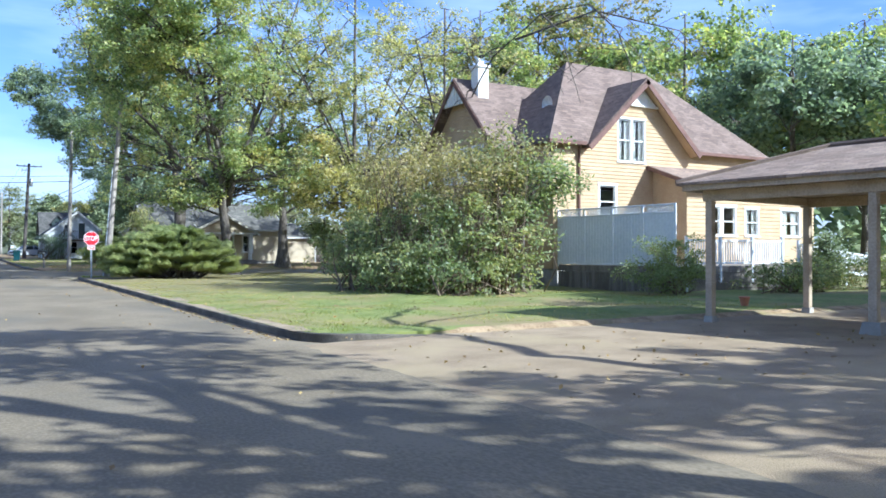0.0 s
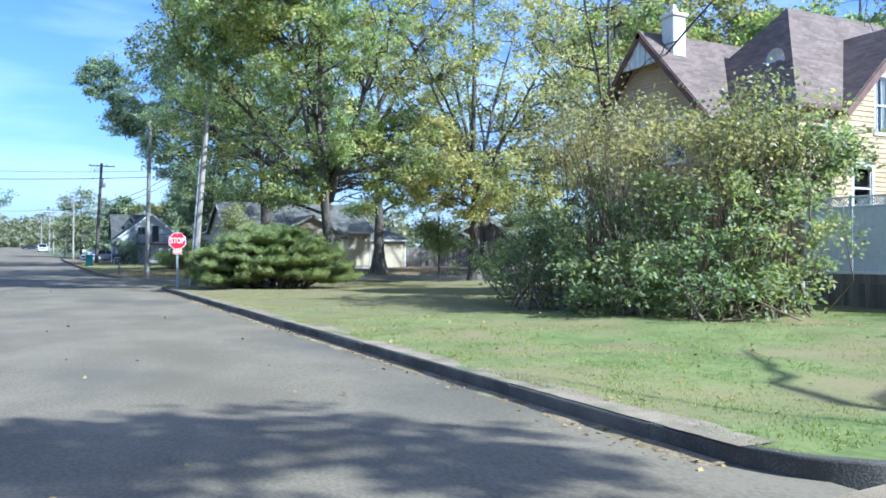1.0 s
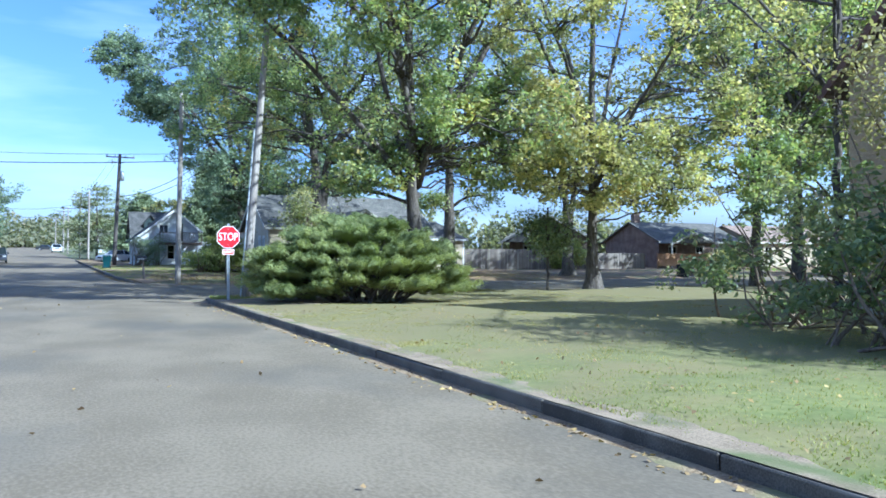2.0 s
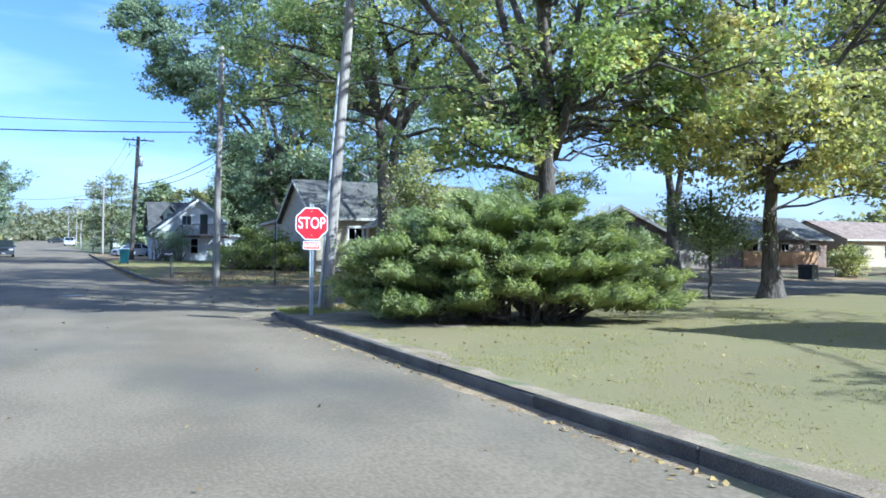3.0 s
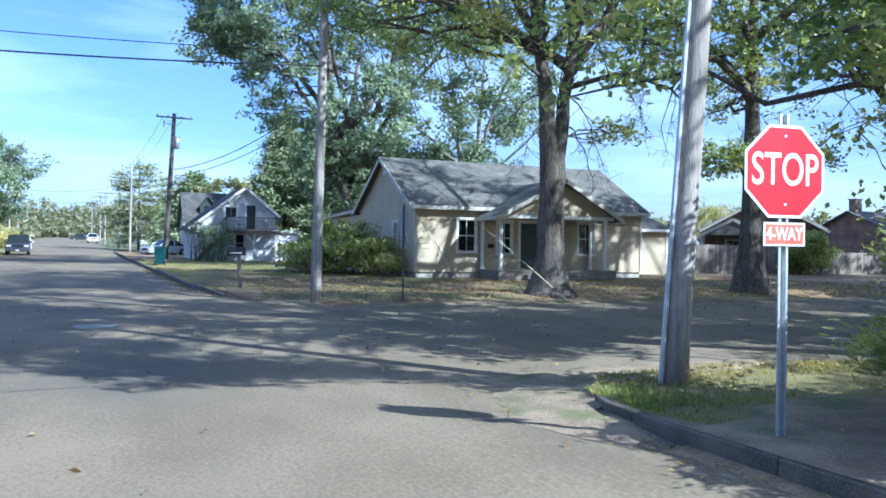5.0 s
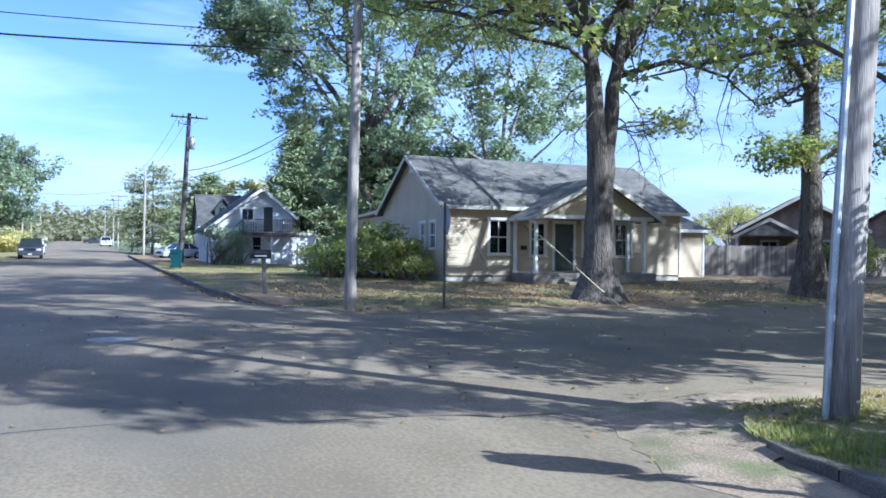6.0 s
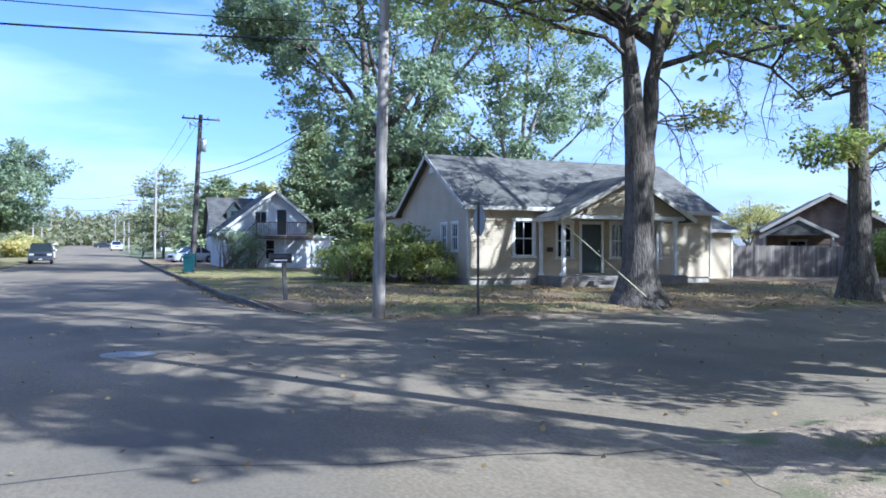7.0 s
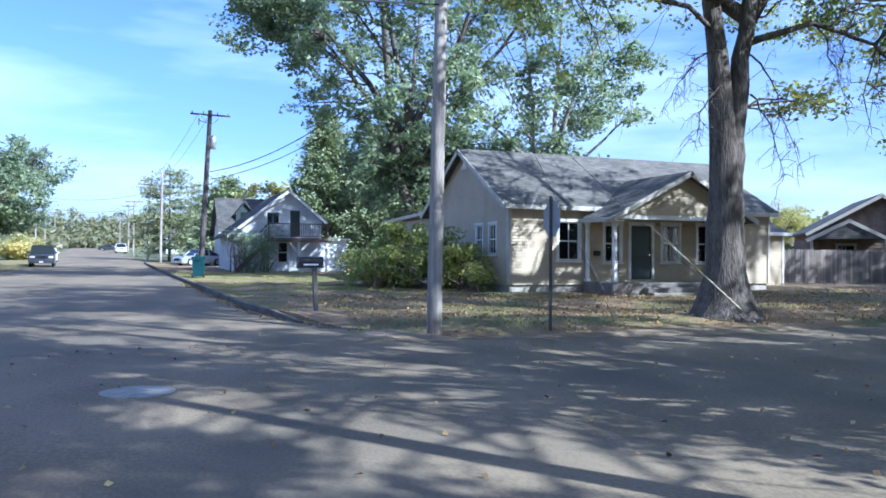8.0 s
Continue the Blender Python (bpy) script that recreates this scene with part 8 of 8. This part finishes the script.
oak((21.0, 49.0, zl(49)), 4.1, 1.15, 0.06, 67, "small dark green tree beside a big yellowing tree", mat=SHRUB_LEAF, clumps=80, leaves=60, leaf=0.13, low=0.3, group="")
thicket("shrub", (46.2, 63.6, zl(63)), [((0, 0, 1.0), (1.3, 0.9, 1.0), 1), ((0.5, 0.2, 1.6), (0.7, 0.6, 0.7), 0.5)], 16, 90, 40, 0.17, GOLD_LEAF, 68, "yellow-green shrub beside the side street", 0.35)

pot = Mesh()
pot.tube([(0, 0, 0), (0, 0, 0.02), (0, 0, 0.3), (0, 0, 0.36), (0, 0, 0.37)], [0.11, 0.13, 0.19, 0.22, 0.20], 14)
pt = put("flower_pot", pot, TERRACOTTA)
pt.matrix_basis = pose(18.6, 12.6, LAWN - 0.02) @ Matrix.Diagonal((0.7, 0.7, 0.7, 1))
tagged(pt, "round terracotta flower pot on the ground near a carport", "flower pot")


def far_wood(name, seed, span, mat, label, per=4, size=1.4):
    """Distant woods: clumps of leaves in ragged heaps."""
    rng = np.random.default_rng(seed)
    cen = []
    for x0, x1, y0, y1, h0, h1, n in span:
        for _ in range(n):
            x, y = rng.uniform(x0, x1), rng.uniform(y0, y1)
            hh, r = rng.uniform(h0, h1), rng.uniform(3.0, 6.0)
            m = 46
            d = unit(rng.normal(size=(m, 3))) * rng.uniform(0.5, 1.0, (m, 1))
            c = np.array([x, y, gzf(y) + hh * 0.55]) + d * (r, r, hh * 0.5)
            cen.append(np.repeat(c, per, axis=0) + rng.normal(size=(m * per, 3)) * 0.6)
    cen = np.concatenate(cen)
    v, f = leaf_cards(rng, cen, size, 1.0)
    return tagged(from_arrays(name, v, f, mat), label, "woods", kind="stuff")


far_wood("far_woods", 71, [(-120, 60, 360, 470, 9, 17, 70), (-90, -22, 170, 330, 7, 13, 60), (22, 90, 165, 320, 7, 12, 60)], FAR_LEAF, "distant woods along the horizon")
far_wood("far_woods", 72, [(-120, 80, 340, 460, 8, 14, 46), (-60, -20, 160, 300, 6, 11, 30)], FAR_LEAF, "distant yellowing woods along the horizon")
far_wood("far_woods", 75, [(-60, 60, 318, 345, 3, 6, 60), (-30, -16, 150, 300, 3, 5, 40)], FAR_LEAF, "low hazy brush at the end of the street")
far_wood("far_woods", 74, [(60, 150, 95, 150, 4, 7.5, 40)], FAR_LEAF, "yellowing woods behind the back gardens", 11, 0.7)
# woods out of view, added only to be reflected
far_wood("far_woods", 73, [(60, 110, 30, 60, 9, 16, 40), (-80, -40, -40, 100, 8, 15, 60), (40, 90, -60, 0, 8, 15, 30), (-60, 60, -120, -80, 8, 14, 40)], MAPLE_LEAF, "unseen trees round the neighbourhood, added for reflections")


# ---- grass and fallen leaves ----
def blades(name, n, region, hgt, mat, label, seed):
    rng = np.random.default_rng(seed)
    pts = region(rng, n)
    keep = np.array([noise.noise(Vector((p[0] * 0.5, p[1] * 0.5, 7))) + 0.5 > rng.random() * 0.75 for p in pts])
    pts = pts[keep]
    n = len(pts)
    a = rng.uniform(0, 2 * math.pi, n)
    d = np.stack([np.cos(a), np.sin(a), np.zeros(n)], 1)
    lean = np.stack([rng.normal(size=n) * 0.45, rng.normal(size=n) * 0.45, np.ones(n)], 1)
    hh = (hgt * rng.uniform(0.5, 1.4, n))[:, None]
    base = np.stack([pts[:, 0], pts[:, 1], gz(pts[:, 1]) + LAWN - 0.015 + pts[:, 2]], 1)
    w = 0.007 + 0.006 * rng.random((n, 1))
    v = np.empty((n, 3, 3))
    v[:, 0], v[:, 1], v[:, 2] = base - d * w, base + d * w, base + lean * hh
    return tagged(from_arrays(name, v.reshape(-1, 3), np.arange(n * 3).reshape(n, 3), mat), label, "grass", kind="stuff")


def lawn_height(x, y):
    return 0.09 * noise.noise(Vector((x * 0.35, y * 0.35, 0)))


def worn(p):
    """Where grass still grows round the bare dirt at the corner."""
    return ((p[:, 0] - 8.4) / 2.8) ** 2 + ((p[:, 1] - 45.0) / 2.5) ** 2 > 1.0


def near_lawn(dry):
    """Points of the long lawn: its green part, or its drier part towards the corner."""
    def region(rng, n):
        u = rng.random(n) ** 1.6
        y = rng.uniform(11.4, 49.2, n)
        x = 5.66 + u * 15
        edge = np.array([lot_a_left(q) for q in y])
        x = np.maximum(x, edge + 0.02 + rng.random(n) * 0.1)
        p = np.stack([x, y, [lawn_height(a, b) for a, b in zip(x, y)]], 1)
        p, y = p[worn(p)], y[worn(p)]
        share = np.clip((y - 17) / 14, 0.12, 0.92)
        return p[(rng.random(len(p)) < share) == dry]
    return region


blades("grass", 200000, near_lawn(False), 0.036, GRASS_BLADE, "short green lawn grass", 81)
blades("grass", 200000, near_lawn(True), 0.03, STRAW_BLADE, "short straw-coloured lawn grass", 84)


def corner_lawn(rng, n):
    y = rng.uniform(62.6, 100, n)
    edge = np.array([lot_b_left(q) for q in y])
    x = edge + 0.05 + rng.random(n) ** 1.5 * 26
    return np.stack([x, y, [lawn_height(p, q) - float(front_drop(p, q)) for p, q in zip(x, y)]], 1)


blades("grass", 30000, corner_lawn, 0.07, GRASS_BLADE, "dry lawn grass between fallen leaves", 82)


def house_lawn(rng, n):
    y = rng.uniform(76, 104, n)
    x = np.array([lot_b_left(q) for q in y]) + 0.1 + rng.random(n) * 9
    return np.stack([x, y, [lawn_height(p, q) for p, q in zip(x, y)]], 1)


blades("grass", 26000, house_lawn, 0.07, GRASS_BLADE, "green lawn grass before the balcony house", 87)


def verge_corner(rng, n):
    x = 5.75 + np.abs(rng.normal(size=n)) * 0.75
    y = rng.uniform(47.3, 48.9, n)
    ok = np.array([x[i] > lot_a_left(y[i]) - 0.02 and noise.noise(Vector((x[i] * 1.6, y[i] * 1.6, 3))) > -0.12 for i in range(n)])
    x, y = x[ok], y[ok]
    return np.stack([x, y, [lawn_height(p, q) for p, q in zip(x, y)]], 1)


blades("grass", 1700, verge_corner, 0.10, GRASS_BLADE, "rough tufted grass at the corner", 83)


def verge_strip(rng, n):
    x = rng.uniform(6.6, 18, n)
    y = 49.15 + rng.normal(size=n) * 0.32
    y = y[(y < 49.75)]
    x = x[: len(y)]
    return np.stack([x, y, [lawn_height(p, q) - 0.30 * max(0.0, q - 49.4) for p, q in zip(x, y)]], 1)


blades("grass", 2600, verge_corner, 0.07, STRAW_BLADE, "dry tufted grass at the corner", 86)
blades("grass", 9000, verge_strip, 0.075, STRAW_BLADE, "dry grass strip beside the side street", 85)


def scatter(name, pts, size, seed, label):
    rng = np.random.default_rng(seed)
    n = len(pts)
    flat = np.stack([rng.normal(size=n), rng.normal(size=n), rng.normal(size=n) * 0.25], 1)
    v, f = leaf_cards(rng, pts, size, size * 0.7, flat, 2.2, 0.0)
    return tagged(from_arrays(name, v, f, FALLEN), label, "fallen leaves", kind="stuff")


rng = np.random.default_rng(91)
fall = []
for n, x0, x1, y0, y1, h in ((850, 5.8, 20, 12, 49, LAWN + 0.02), (420, 6.2, 15, 48.5, 49.4, LAWN + 0.02), (14000, 5.5, 34, 62.6, 75, LAWN + 0.02), (130, -6, 5.3, 4, 50, 0.0), (170, -6, 5.3, 50, 64, 0.0), (520, 5.6, 30, 50, 62, 0.02), (160, 5.8, 16, 4, 11, 0.085)):
    x, y = rng.uniform(x0, x1, n), rng.uniform(y0, y1, n)
    z = gz(y) + h + 0.02 + 0.015 * rng.random(n)
    if h == LAWN + 0.02 or h == LAWN + 0.03:
        z += np.array([lawn_height(p, q) for p, q in zip(x, y)])
        z -= np.where(y > 62, front_drop(x, y), 0)
    elif h == 0.0:
        z += 0.04 * (1 - ((x + 0.7) / 6.4) ** 2)
    fall.append(np.stack([x, y, z], 1))
# drifts along the kerb foot
n = 700
y = rng.uniform(11.8, 49, n)
fall.append(np.stack([5.44 - np.abs(rng.normal(size=n)) * 0.16, y, 0.0 + 0.02 * rng.random(n)], 1))
n = 900
y = rng.uniform(64, 90, n)
fall.append(np.stack([right_edge_v(y) + np.where(y < 72, 2.6 * ((72 - np.minimum(y, 72)) / 9.6) ** 2.2, 0) - np.abs(rng.normal(size=n)) * 0.2, y, gz(y) + 0.015], 1))
scatter("fallen_leaves", np.concatenate(fall), 0.075, 92, "scattered dry yellow and brown fallen leaves")
